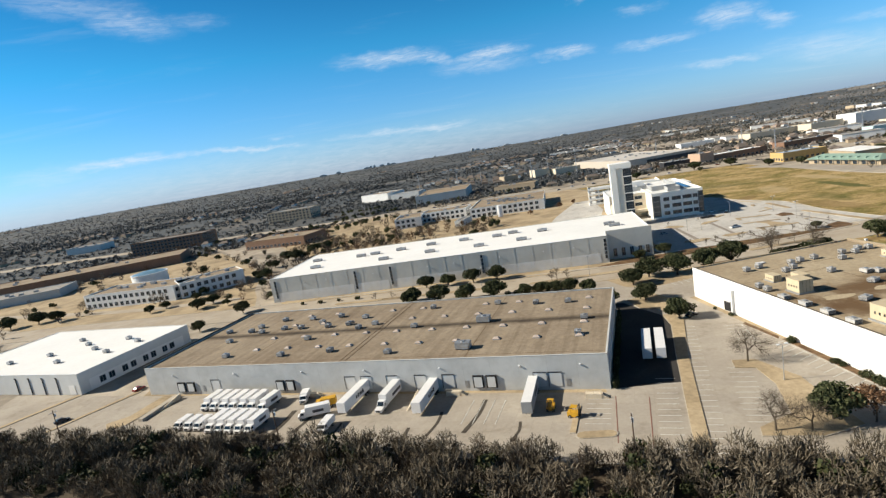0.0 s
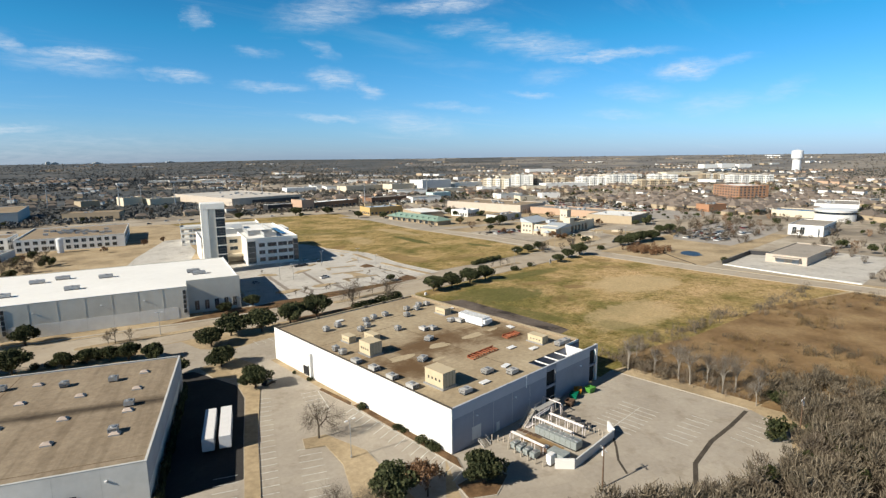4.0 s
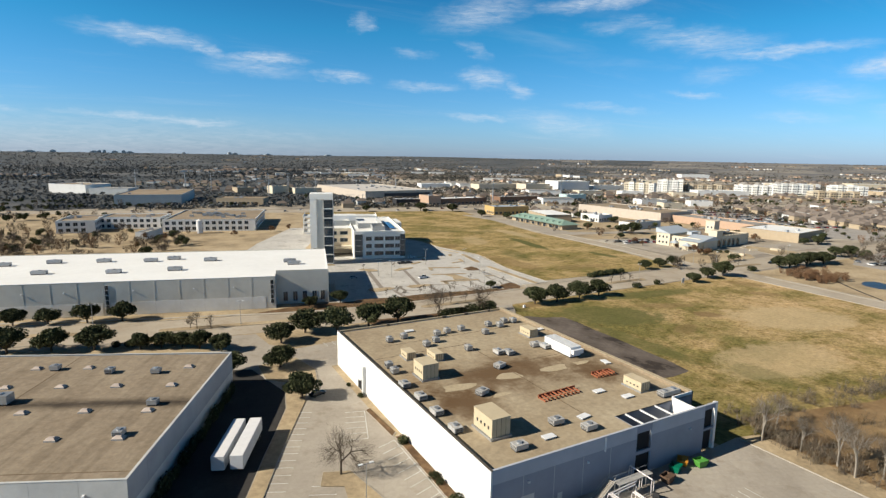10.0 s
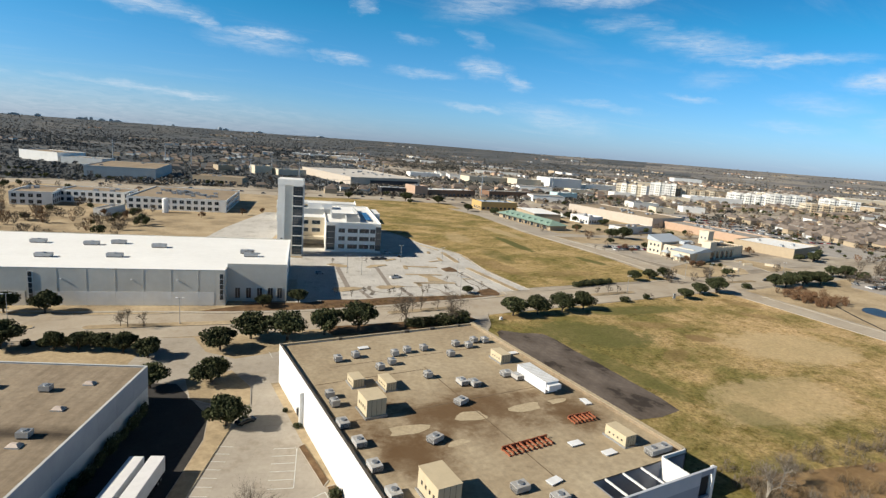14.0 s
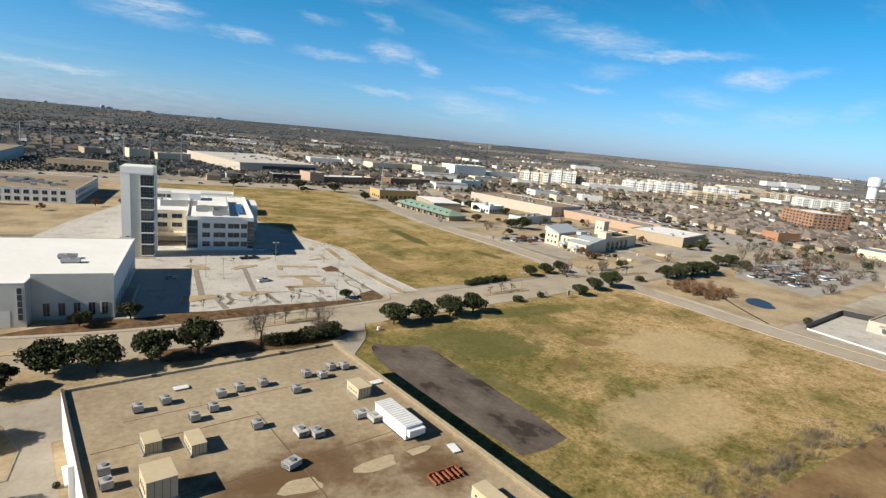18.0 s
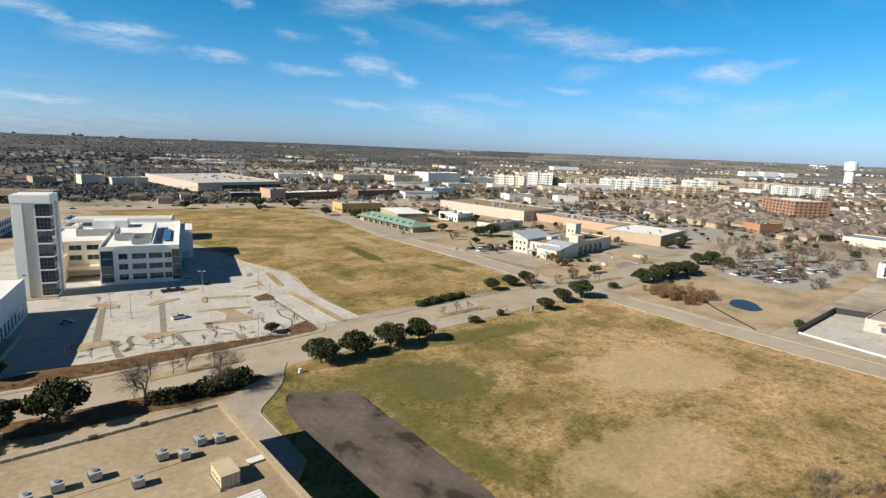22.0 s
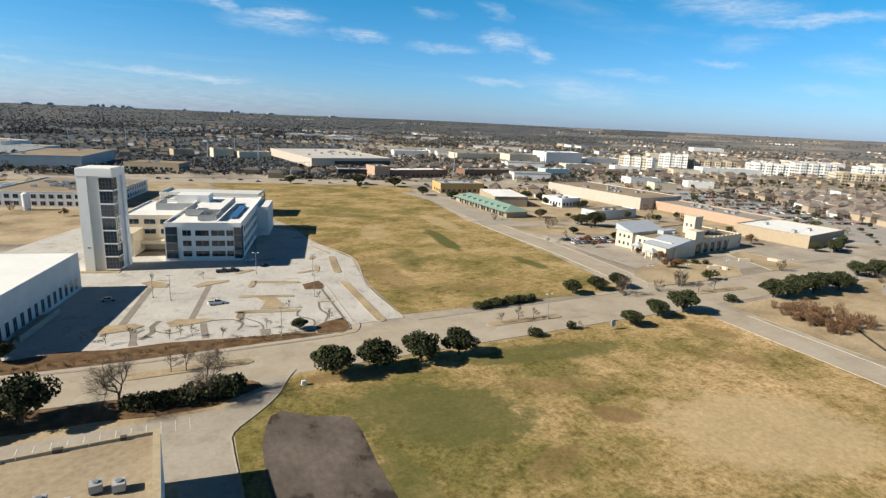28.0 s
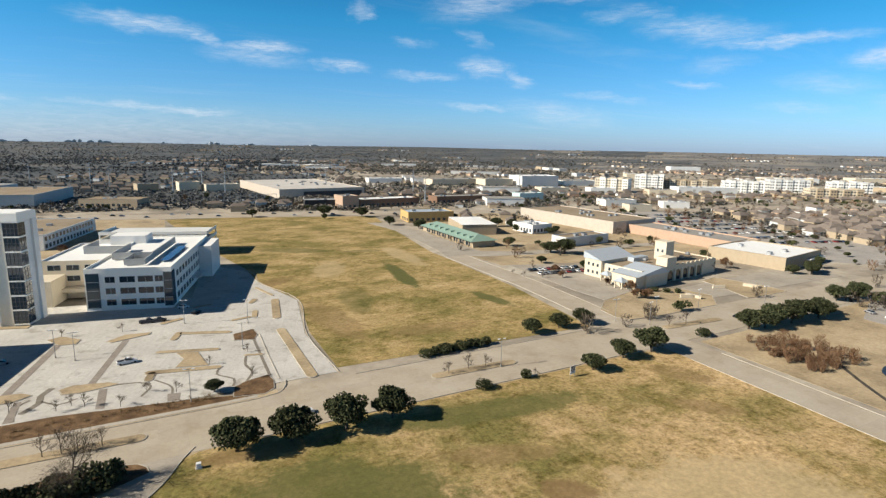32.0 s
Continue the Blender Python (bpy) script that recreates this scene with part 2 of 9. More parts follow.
def slabs(name, stops, turn, bay=(4.6, 4.6), dark=0.72, blots=0.72, grain=0.2):
    """Cast concrete in bays with darker joints, stains and patches."""
    m = mottled(name, stops, 0.06, 0.9, 0.85, grain=grain)
    colour = m.node_tree.nodes["Principled BSDF"].inputs["Base Color"].links[0].from_socket
    br = node(m, "ShaderNodeTexBrick", Color1=(1, 1, 1, 1), Color2=(0.93, 0.93, 0.94, 1), Mortar=(dark, dark, dark, 1), Scale=1.0, Mortar_Size=0.05, Brick_Width=bay[0], Row_Height=bay[1])
    br.offset = 0.0
    link(m, place(m, (1, 1, 1), turn), br.inputs["Vector"])
    blot = ramp(m, noise_of(m, place(m, (1, 1, 1), turn + 20), 0.16, 5, 0.7), [(0.34, (blots, blots * 0.975, blots * 0.94)), (0.46, (1, 1, 1))])
    colour_to(m, mix(m, 1.0, mix(m, 1.0, colour, br.outputs["Color"], "MULTIPLY"), blot, "MULTIPLY"))
    return m


concrete = slabs("concrete_paving", [(0.3, (0.325, 0.288, 0.238)), (0.5, (0.38, 0.34, 0.284)), (0.7, (0.425, 0.385, 0.325))], 23.5, dark=0.88, blots=0.84, grain=0.14)
concrete_new = slabs("new_concrete_paving", [(0.3, (0.45, 0.43, 0.395)), (0.5, (0.52, 0.50, 0.46)), (0.7, (0.57, 0.55, 0.51))], 18, (4.6, 9.2), 0.8)
road_concrete = slabs("road_concrete", [(0.3, (0.355, 0.30, 0.228)), (0.5, (0.41, 0.355, 0.28)), (0.7, (0.45, 0.40, 0.325))], 0, (6.0, 3.6), 0.9, 0.9, 0.1)
kerb_concrete = mottled("kerb_concrete", [(0.3, (0.38, 0.345, 0.29)), (0.7, (0.46, 0.42, 0.36))], 0.3, 2.0, 0.85, bump=0)
paint_white = varied("worn_white_line_paint", (0.72, 0.72, 0.68), 0.1, 0.7, dirt=0.35, scale=0.8)
dead_grass = mottled("dormant_grass", [(0.3, (0.235, 0.182, 0.116)), (0.42, (0.325, 0.255, 0.162)), (0.52, (0.405, 0.318, 0.202)), (0.7, (0.485, 0.39, 0.26))], 0.05, 0.8)


def grassland(name, x0, x1, lo, hi, tan, straw, green, big, stretch=(1, 1, 1), rot=0.0):
    """Winter grass: straw with green patches that thin out from x0 to x1, and darker tufts."""
    m = material(name, straw, 0.95, 0, 0.1)
    where = place(m, stretch, rot)
    sep = m.node_tree.nodes.new("ShaderNodeSeparateXYZ")
    link(m, place(m), sep.inputs[0])
    rise = node(m, "ShaderNodeMapRange")
    for slot, v in (("From Min", x0), ("From Max", x1), ("To Min", lo), ("To Max", hi)):
        rise.inputs[slot].default_value = v
    link(m, sep.outputs["X"], rise.inputs["Value"])
    add = m.node_tree.nodes.new("ShaderNodeMath")
    link(m, noise_of(m, where, big, 8, 0.68), add.inputs[0])
    link(m, rise.outputs[0], add.inputs[1])
    base = ramp(m, add.outputs[0], [(0.40, green), (0.47, tuple((g + t) / 2 for g, t in zip(green, tan))), (0.53, tan), (0.64, straw), (0.76, tuple(min(1, 1.15 * s) for s in straw))])
    tuft = ramp(m, noise_of(m, where, 0.26, 9, 0.8), [(0.38, (0.54, 0.52, 0.40)), (0.45, (0.86, 0.84, 0.78)), (0.52, (1, 1, 1)), (0.62, (1.18, 1.16, 1.12))])
    weeds = ramp(m, noise_of(m, place(m), 0.075, 12, 0.78), [(0.40, (0.62, 0.66, 0.50)), (0.45, (0.9, 0.9, 0.84)), (0.50, (1, 1, 1)), (0.58, (1.08, 1.06, 1.04))])
    base = mix(m, 1.0, base, weeds, "MULTIPLY")
    fine = noise_of(m, where, 0.9, 6, 0.8)
    grain = ramp(m, fine, [(0.38, (0.6,) * 3), (0.5, (1.0,) * 3), (0.62, (1.28,) * 3)])
    colour_to(m, mix(m, 1.0, mix(m, 1.0, base, tuft, "MULTIPLY"), grain, "MULTIPLY"))
    relief(m, fine, 0.25, 0.08)
    return m


lawn = grassland("half_dormant_lawn", 90, 210, -0.06, 0.085, (0.335, 0.25, 0.117), (0.435, 0.315, 0.17), (0.172, 0.15, 0.052), 0.035)
lawn_far = grassland("dormant_meadow", 130, 260, 0.0, 0.02, (0.345, 0.256, 0.118), (0.43, 0.322, 0.166), (0.192, 0.163, 0.057), 0.03, (1, 1.5, 1), -20)


def grass_patch(m, x, y, rx, ry, turn, colour, most=0.8, ragged=1.7):
    """A patch of the turf with a colour of its own and ragged edges."""
    base = m.node_tree.nodes["Principled BSDF"].inputs["Base Color"].links[0].from_socket
    mp = m.node_tree.nodes.new("ShaderNodeMapping")
    mp.vector_type = "TEXTURE"
    link(m, place(m), mp.inputs["Vector"])
    mp.inputs["Location"].default_value, mp.inputs["Rotation"].default_value, mp.inputs["Scale"].default_value = (x, y, 0), (0, 0, radians(turn)), (rx, ry, 1000)
    ln = m.node_tree.nodes.new("ShaderNodeVectorMath")
    ln.operation = "LENGTH"
    link(m, mp.outputs[0], ln.inputs[0])
    add = m.node_tree.nodes.new("ShaderNodeMath")
    add.operation = "MULTIPLY_ADD"
    link(m, noise_of(m, place(m), 0.11, 10, 0.85), add.inputs[0])
    add.inputs[1].default_value = ragged
    link(m, ln.outputs["Value"], add.inputs[2])
    half = m.node_tree.nodes.new("ShaderNodeMath")
    half.operation = "MULTIPLY"
    half.inputs[1].default_value = 0.5
    link(m, add.outputs[0], half.inputs[0])
    fac = ramp(m, half.outputs[0], [(0.74, (most,) * 3), (0.80, (most * 0.5,) * 3), (0.85, (0, 0, 0))])
    grain = ramp(m, noise_of(m, place(m), 0.7, 7, 0.8), [(0.3, tuple(0.66 * c for c in colour)), (0.7, tuple(1.25 * c for c in colour))])
    colour_to(m, mix(m, fac, base, grain))


TURF_GREEN, TURF_BROWN, TURF_STRAW = (0.112, 0.112, 0.038), (0.21, 0.14, 0.066), (0.48, 0.37, 0.215)
MEADOW_PATCHES = ((200, 252, 38, 6, 82, TURF_GREEN, 1.0), (218, 195, 17, 5, 95, TURF_GREEN, 0.9), (166, 340, 30, 10, -30, TURF_GREEN, 0.6), (205, 321, 14, 6, -10, TURF_GREEN, 0.5), (163, 218, 26, 9, 80, TURF_GREEN, 0.45),
                  (136, 262, 18, 7, 40, TURF_BROWN, 0.6), (222, 300, 40, 9, 88, TURF_STRAW, 0.6), (170, 280, 26, 12, 70, TURF_STRAW, 0.5), (146, 196, 10, 34, 6, TURF_BROWN, 0.5), (176, 170, 26, 8, -6, TURF_BROWN, 0.4))
NEAR_PATCHES = ((116, 88, 30, 18, -30, TURF_GREEN, 0.85), (160, 106, 38, 7, -8, TURF_GREEN, 0.75), (101, 58, 6, 34, 4, TURF_GREEN, 0.7), (155, 71, 8, 5, -30, TURF_BROWN, 0.85), (104, 113, 20, 4, -5, TURF_BROWN, 0.7), (212, 82, 12, 5, -50, TURF_BROWN, 0.5),
                (182, 52, 34, 22, -20, TURF_STRAW, 0.75), (130, 26, 34, 18, 0, TURF_STRAW, 0.6), (112, 20, 8, 14, 10, TURF_GREEN, 0.45), (224, 100, 12, 6, -60, TURF_BROWN, 0.5), (130, 62, 10, 5, 20, TURF_BROWN, 0.5), (150, 88, 18, 5, -20, TURF_BROWN, 0.5))
for patch in MEADOW_PATCHES:
    grass_patch(lawn_far, *patch)
for patch in NEAR_PATCHES:
    grass_patch(lawn, *patch)
scrub_soil = mottled("brown_scrub_ground", [(0.35, (0.15, 0.095, 0.045)), (0.5, (0.23, 0.15, 0.075)), (0.68, (0.31, 0.22, 0.115))], 0.06, 0.7)
dirt_patch = mottled("dark_millings_surface", [(0.38, (0.045, 0.036, 0.03)), (0.43, (0.10, 0.082, 0.068)), (0.55, (0.13, 0.108, 0.092)), (0.68, (0.17, 0.142, 0.12))], 0.11, 0.9, stretch=(1, 0.6, 1))
# floor and fields are cooled to blue-grey: distance haze put into the colour
wood_floor = mottled("haze_tinted_woodland_floor", [(0.34, (0.062, 0.07, 0.076)), (0.5, (0.09, 0.096, 0.10)), (0.70, (0.16, 0.15, 0.135))], 0.004, 0.05, bump=0, grain=0.3)
far_fields = mottled("haze_tinted_winter_fields", [(0.34, (0.13, 0.132, 0.132)), (0.46, (0.175, 0.168, 0.16)), (0.56, (0.25, 0.228, 0.198)), (0.68, (0.33, 0.30, 0.255))], 0.0035, 0.04, bump=0, grain=0.3, stretch=(1, 1, 1))
far_ground = mottled("distant_town_ground", [(0.34, (0.20, 0.175, 0.142)), (0.46, (0.30, 0.26, 0.208)), (0.56, (0.41, 0.36, 0.288)), (0.68, (0.49, 0.445, 0.37))], 0.014, 0.08, bump=0, grain=0.4)
water = material("pond_water", (0.03, 0.034, 0.04), 0.3, 0, 0.12)


# ---- building blocks ----
def box(bm, x0, x1, y0, y1, z0, z1):
    v = [bm.verts.new((x, y, z)) for z in (z0, z1) for x, y in ((x0, y0), (x1, y0), (x1, y1), (x0, y1))]
    for f in ((3, 2, 1, 0), (4, 5, 6, 7), (0, 1, 5, 4), (1, 2, 6, 5), (2, 3, 7, 6), (3, 0, 4, 7)):
        bm.faces.new([v[i] for i in f])
    return bm


def boxes(*list_of):
    bm = bmesh.new()
    for b in list_of:
        box(bm, *b)
    return bm


def prism(bm, outline, z0, z1):
    low = [bm.verts.new((x, y, z0)) for x, y in outline]
    top = [bm.verts.new((x, y, z1)) for x, y in outline]
    n = len(low)
    bm.faces.new(low[::-1])
    bm.faces.new(top)
    for i in range(n):
        bm.faces.new((low[i], low[(i + 1) % n], top[(i + 1) % n], top[i]))
    return bm


def tube(bm, a, b, ra, rb, sides=6, cap=True):
    a, b = Vector(a), Vector(b)
    q = (b - a).to_track_quat("Z", "Y")
    rings = []
    for p, r in ((a, ra), (b, rb)):
        rings.append([bm.verts.new(p + q @ Vector((r * math.cos(k * math.tau / sides), r * math.sin(k * math.tau / sides), 0))) for k in range(sides)])
    for k in range(sides):
        bm.faces.new((rings[0][k], rings[0][(k + 1) % sides], rings[1][(k + 1) % sides], rings[1][k]))
    if cap:
        bm.faces.new(rings[0][::-1])
        bm.faces.new(rings[1])
    return bm


def mesh_of(name, bm, mat):
    me = bpy.data.meshes.new(name)
    bm.normal_update()
    bm.to_mesh(me)
    bm.free()
    me.materials.append(mat)
    return me


def part(name, bm, mat, parent, label="", m=None):
    """Links a bmesh, or a mesh that alike pieces share, as one mesh object under a thing or a part."""
    me = mesh_of(name, bm, mat) if isinstance(bm, bmesh.types.BMesh) else bm
    ob = new(name, me)
    ob.parent = parent
    if m is not None:
        ob.matrix_basis = m
    return tagged(ob, label)


def thing(name, m, label, category, group="", kind=""):
    ob = new(name)
    ob.empty_display_size = 0.5
    ob.matrix_basis = m
    return tagged(ob, label, category, group, kind)


def solid(name, bm, mat, label, category, m=None, group="", kind=""):
    ob = new(name, mesh_of(name, bm, mat))
    if m is not None:
        ob.matrix_basis = m
    return tagged(ob, label, category, group, kind)


def sheet(name, outline, z, mat, label, category, depth=0.25):
    """A flat slab of paving or grass with a real edge."""
    return solid(name, prism(bmesh.new(), outline, z - depth, z), mat, label, category, kind="structure")


def offset_line(line, d):
    """The polyline moved d to its left."""
    pts = [Vector((p[0], p[1])) for p in line]
    out = []
    for i, p in enumerate(pts):
        a, b = pts[max(i - 1, 0)], pts[min(i + 1, len(pts) - 1)]
        t = (b - a).normalized()
        out.append((p.x - t.y * d, p.y + t.x * d))
    return out


def smooth_line(line, step=6.0):
    """Catmull-Rom through the points."""
    p = [Vector((*q, 0)) for q in line]
    p = [p[0] * 2 - p[1]] + p + [p[-1] * 2 - p[-2]]
    out = []
    for i in range(1, len(p) - 2):
        n = max(2, int((p[i + 1] - p[i]).length / step))
        for k in range(n):
            t = k / n
            q = 0.5 * (2 * p[i] + (p[i + 1] - p[i - 1]) * t + (2 * p[i - 1] - 5 * p[i] + 4 * p[i + 1] - p[i + 2]) * t * t + (3 * p[i] - p[i - 1] - 3 * p[i + 1] + p[i + 2]) * t ** 3)
            out.append((q.x, q.y))
    out.append((p[-2].x, p[-2].y))
    return out


def ribbon(bm, line, left, right, z0, z1):
    """A strip along a line, from `right` to `left` of it, with thickness."""
    a, b = offset_line(line, left), offset_line(line, right)
    rows = []
    for (ax, ay), (bx, by) in zip(a, b):
        rows.append([bm.verts.new(v) for v in ((ax, ay, z0), (ax, ay, z1), (bx, by, z1), (bx, by, z0))])
    for r, s in zip(rows, rows[1:]):
        for k in range(4):
            bm.faces.new((r[k], s[k], s[(k + 1) % 4], r[(k + 1) % 4]))
    bm.faces.new(rows[0])
    bm.faces.new(rows[-1][::-1])
    return bm


def kerb(name, line, label="pale concrete kerb along the paving"):
    return solid(name, ribbon(bmesh.new(), line, 0.12, -0.12, -0.2, 0.17), kerb_concrete, label, "kerb", kind="structure")


def shell(parent, w, d, h, wall_mat, roof_mat, parapet=0.6, thick=0.3, roof_label="", wall_label=""):
    """Four walls with a parapet, and a flat roof between them."""
    t = thick
    part("wall", boxes((0, w, 0, t, 0, h)), wall_mat, parent, wall_label)
    part("wall", boxes((0, w, d - t, d, 0, h)), wall_mat, parent)
    part("wall", boxes((0, t, t, d - t, 0, h)), wall_mat, parent)
    part("wall", boxes((w - t, w, t, d - t, 0, h)), wall_mat, parent)
    return part("roof", boxes((t, w - t, t, d - t, h - parapet - 0.3, h - parapet)), roof_mat, parent, roof_label)


# ---- ground and roads ----
def far_height(r):
    s = min(max((r - 2200) / 2700, 0), 1)
    return 46 * s * s * (3 - 2 * s)


def build_ground():
    bm = bmesh.new()
    radii = [0, 120, 260, 420, 600, 850, 1200, 1700, 2200, 2600, 3000, 3400, 3800, 4200, 4600, 4900]
    n = 240
    mid = bm.verts.new((60, 60, -0.06))
    last = None
    for r in radii[1:]:
        ring = []
        for k in range(n):
            a = k * math.tau / n
            z = -0.06 + far_height(r) * (0.9 + 0.2 * noise.noise((math.cos(a) * 3, math.sin(a) * 3, r * 0.0006)))
            ring.append(bm.verts.new((60 + r * math.cos(a), 60 + r * math.sin(a), z)))
        for k in range(n):
            if last is None:
                bm.faces.new((mid, ring[k], ring[(k + 1) % n]))
            else:
                bm.faces.new((last[k], ring[k], ring[(k + 1) % n], last[(k + 1) % n]))
        last = ring
    bm.faces.ensure_lookup_table()
    for f in bm.faces:
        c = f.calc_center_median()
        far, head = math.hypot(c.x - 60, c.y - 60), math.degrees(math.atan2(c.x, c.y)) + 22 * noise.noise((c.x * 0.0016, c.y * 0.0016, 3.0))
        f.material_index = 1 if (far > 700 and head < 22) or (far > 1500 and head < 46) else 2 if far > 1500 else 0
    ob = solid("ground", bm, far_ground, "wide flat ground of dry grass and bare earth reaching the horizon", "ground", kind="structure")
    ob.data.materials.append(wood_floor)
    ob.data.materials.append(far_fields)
    return ob


build_ground()

ROAD = smooth_line([(-420, 262), (-300, 226), (-180, 185), (-93, 159), (-48, 144), (0, 136), (50, 131.5), (110, 131), (255, 131), (420, 131), (700, 118)], 8)
solid("road", ribbon(bmesh.new(), ROAD, 12, -12, -0.2, 0.03), road_concrete, "wide pale concrete boulevard with tan wear", "road", kind="structure")
SIDE = smooth_line([(245, 122), (243, 80), (241, 30), (244, -40), (250, -160)], 8)
solid("road", ribbon(bmesh.new(), SIDE, 7, -7, -0.2, 0.034), road_concrete, "pale concrete side street beside the dry field", "road", kind="structure")
NORTH = smooth_line([(243, 140), (249, 200), (250.5, 250), (251, 284)], 6)
solid("road", ribbon(bmesh.new(), NORTH, 7, -7, -0.2, 0.038), road_concrete, "pale concrete street along the far meadow", "road", kind="structure")
HIGHWAY = [(-900, 830), (-300, 660), (18, 560), (290, 500), (560, 435), (1100, 300)]
solid("road", ribbon(bmesh.new(), HIGHWAY, 16, -16, -0.2, 0.05), road_concrete, "broad distant highway", "road", kind="structure")

sheet("lawn_verge", [(-200, 60), (-60, 0), (30, -60), (260, -60), (240, 118), (-60, 132), (-200, 170)], -0.02, dead_grass, "tan dormant grass round the buildings", "grass", 0.1)
sheet("field_near", [(62, -4), (84, 0), (120, -6), (180, -12), (236, -28), (237, 60), (239, 112), (228, 118), (92, 118.6), (88.6, 117.4), (84, 108.6), (78.4, 102.2), (73, 96.5), (72.2, 70), (64, 60)], 0.0, lawn, "half-green dormant grass field", "field", 0.1)
sheet("field_far", [(133, 150), (231, 146), (240, 210), (243, 284), (243, 300), (262, 420), (275, 480), (150, 515), (100, 520), (112, 400), (130, 300), (131, 266), (141, 229), (134, 186)], 0.0, lawn_far, "dry yellow meadow with green streaks", "field", 0.1)
sheet("field_east", [(255, 116), (420, 118), (420, 45), (300, 45), (252, 45)], 0.0, dead_grass, "tan dormant grass round a small pond", "field", 0.1)
sheet("scrub_ground", [(80, 6), (120, -4), (180, -10), (234, -30), (236, -200), (-20, -200), (75, -45), (72, -10)], 0.01, scrub_soil, "brown scrub ground with dry weeds", "scrub", 0.1)
sheet("field_office", [(-150, 330), (60, 285), (95, 400), (100, 520), (60, 560), (-160, 620), (-260, 560), (-200, 380)], -0.03, dead_grass, "tan dormant grass round the offices", "field", 0.1)
sheet("field_west", [(-190, 205), (-215, 330), (-300, 500), (-480, 560), (-520, 380), (-330, 240), (-250, 205)], -0.03, dead_grass, "tan dormant grass with worn soil", "field", 0.1)
sheet("field_shops", [(262, 250), (300, 240), (420, 200), (440, 330), (460, 470), (300, 500), (292, 420), (258, 310)], -0.03, dead_grass, "tan dormant grass round the shops", "field", 0.1)
sheet("dirt_patch", [(79.6, 97), (81.2, 100.4), (84, 101.6), (87, 99), (90.2, 96.4), (93.6, 95.4), (97, 93.4), (97.6, 87), (96.8, 76), (96.6, 64), (95.8, 52), (95.4, 40), (94, 32.6), (86, 31.8), (79, 33), (78.4, 42), (77.4, 53), (77.2, 62), (76.6, 70), (76.6, 79), (77.6, 90)], 0.03, dirt_patch, "dark grey-brown patch of millings on the grass", "dirt patch", 0.1)

# paved lots
sheet("pavement", [(243.5, 282), (258, 282), (266, 276), (300, 268), (425, 258), (425, 268), (300, 280), (274, 292), (275, 384), (268, 436), (252, 440), (258, 385), (249, 300)], 0.032, concrete, "worn concrete drive and parking before the shop row", "parking lot")
sheet("pavement", [(-262, 62), (-120, 8), (-20, -42), (30, -60), (-26, -26), (-2, 0), (-2, 98), (-8, 104), (-15, 112), (-17, 125), (-29, 128), (-31, 119), (-40, 96), (-56, 26), (-197, 88), (-236, 106), (-262, 118)], 0.012, concrete, "worn concrete truck yard and parking", "parking lot")
sheet("pavement", [(-2, 0), (62, 0), (68.6, 0.5), (70.4, -39), (66, -49), (30, -60), (-20, -30)], 0.016, concrete, "worn concrete parking lot behind the white building", "parking lot")
sheet("pavement", [(-2, 84.5), (62, 84.5), (62, 70), (72, 70), (72.1, 91.3), (72.9, 96.7), (78.2, 102.3), (83.8, 108.8), (88.3, 117.4), (91, 119.9), (70, 119.8), (76, 111), (72, 107.5), (30, 108.5), (8, 106), (-8, 104), (-2.1, 98)], 0.02, concrete, "concrete drive from the boulevard", "driveway")
sheet("pavement", [(22, 150), (60, 147), (132, 147), (132, 184), (140, 228), (131, 264), (130, 292), (112, 320), (100, 250), (30, 262), (25, 200)], 0.024, concrete_new, "new pale concrete parking lot", "parking lot")

# ---- large buildings ----
wall_white = varied("white_painted_tilt_wall", (0.75, 0.75, 0.735), 0.04, 0.75, dirt=0.10, scale=0.12)
wall_warm = varied("warm_white_stucco", (0.86, 0.845, 0.79), 0.03, 0.75, dirt=0.06, scale=0.12)
wall_a = varied("dull_grey_tilt_wall", (0.54, 0.55, 0.54), 0.05, 0.85, dirt=0.18, scale=0.2)
# assumed asphalt, its tone lowered to deepen the warehouse's shadow
asphalt = mottled("shadow_darkened_asphalt", [(0.3, (0.036, 0.034, 0.034)), (0.6, (0.05, 0.047, 0.045)), (0.75, (0.07, 0.066, 0.062))], 0.1, 1.2)
wall_grey = varied("grey_painted_tilt_wall", (0.50, 0.51, 0.50), 0.06, 0.8, dirt=0.12, scale=0.12)
wall_light = varied("pale_grey_tilt_wall", (0.62, 0.63, 0.62), 0.05, 0.8, dirt=0.12, scale=0.12)
wall_cream = varied("cream_stucco", (0.66, 0.58, 0.45), 0.06, 0.85, dirt=0.12)
wall_brick = varied("brown_brick_wall", (0.25, 0.15, 0.10), 0.2, 0.85, dirt=0.2)
roof_gravel = mottled("tan_gravel_roof", [(0.3, (0.235, 0.18, 0.122)), (0.5, (0.295, 0.235, 0.165)), (0.7, (0.345, 0.28, 0.2))], 0.05, 0.8, 0.9)
roof_a = mottled("tan_gravel_roof_with_valley", [(0.3, (0.21, 0.163, 0.114)), (0.5, (0.265, 0.213, 0.153)), (0.7, (0.312, 0.256, 0.186))], 0.05, 0.8, 0.9)
_sep = roof_a.node_tree.nodes.new("ShaderNodeSeparateXYZ")
link(roof_a, place(roof_a, local=True), _sep.inputs[0])


def a_math(kind, a, b):
    n = roof_a.node_tree.nodes.new("ShaderNodeMath")
    n.operation = kind
    for slot, v in ((0, a), (1, b)):
        if hasattr(v, "is_output"):
            link(roof_a, v, n.inputs[slot])
        else:
            n.inputs[slot].default_value = v
    return n.outputs[0]


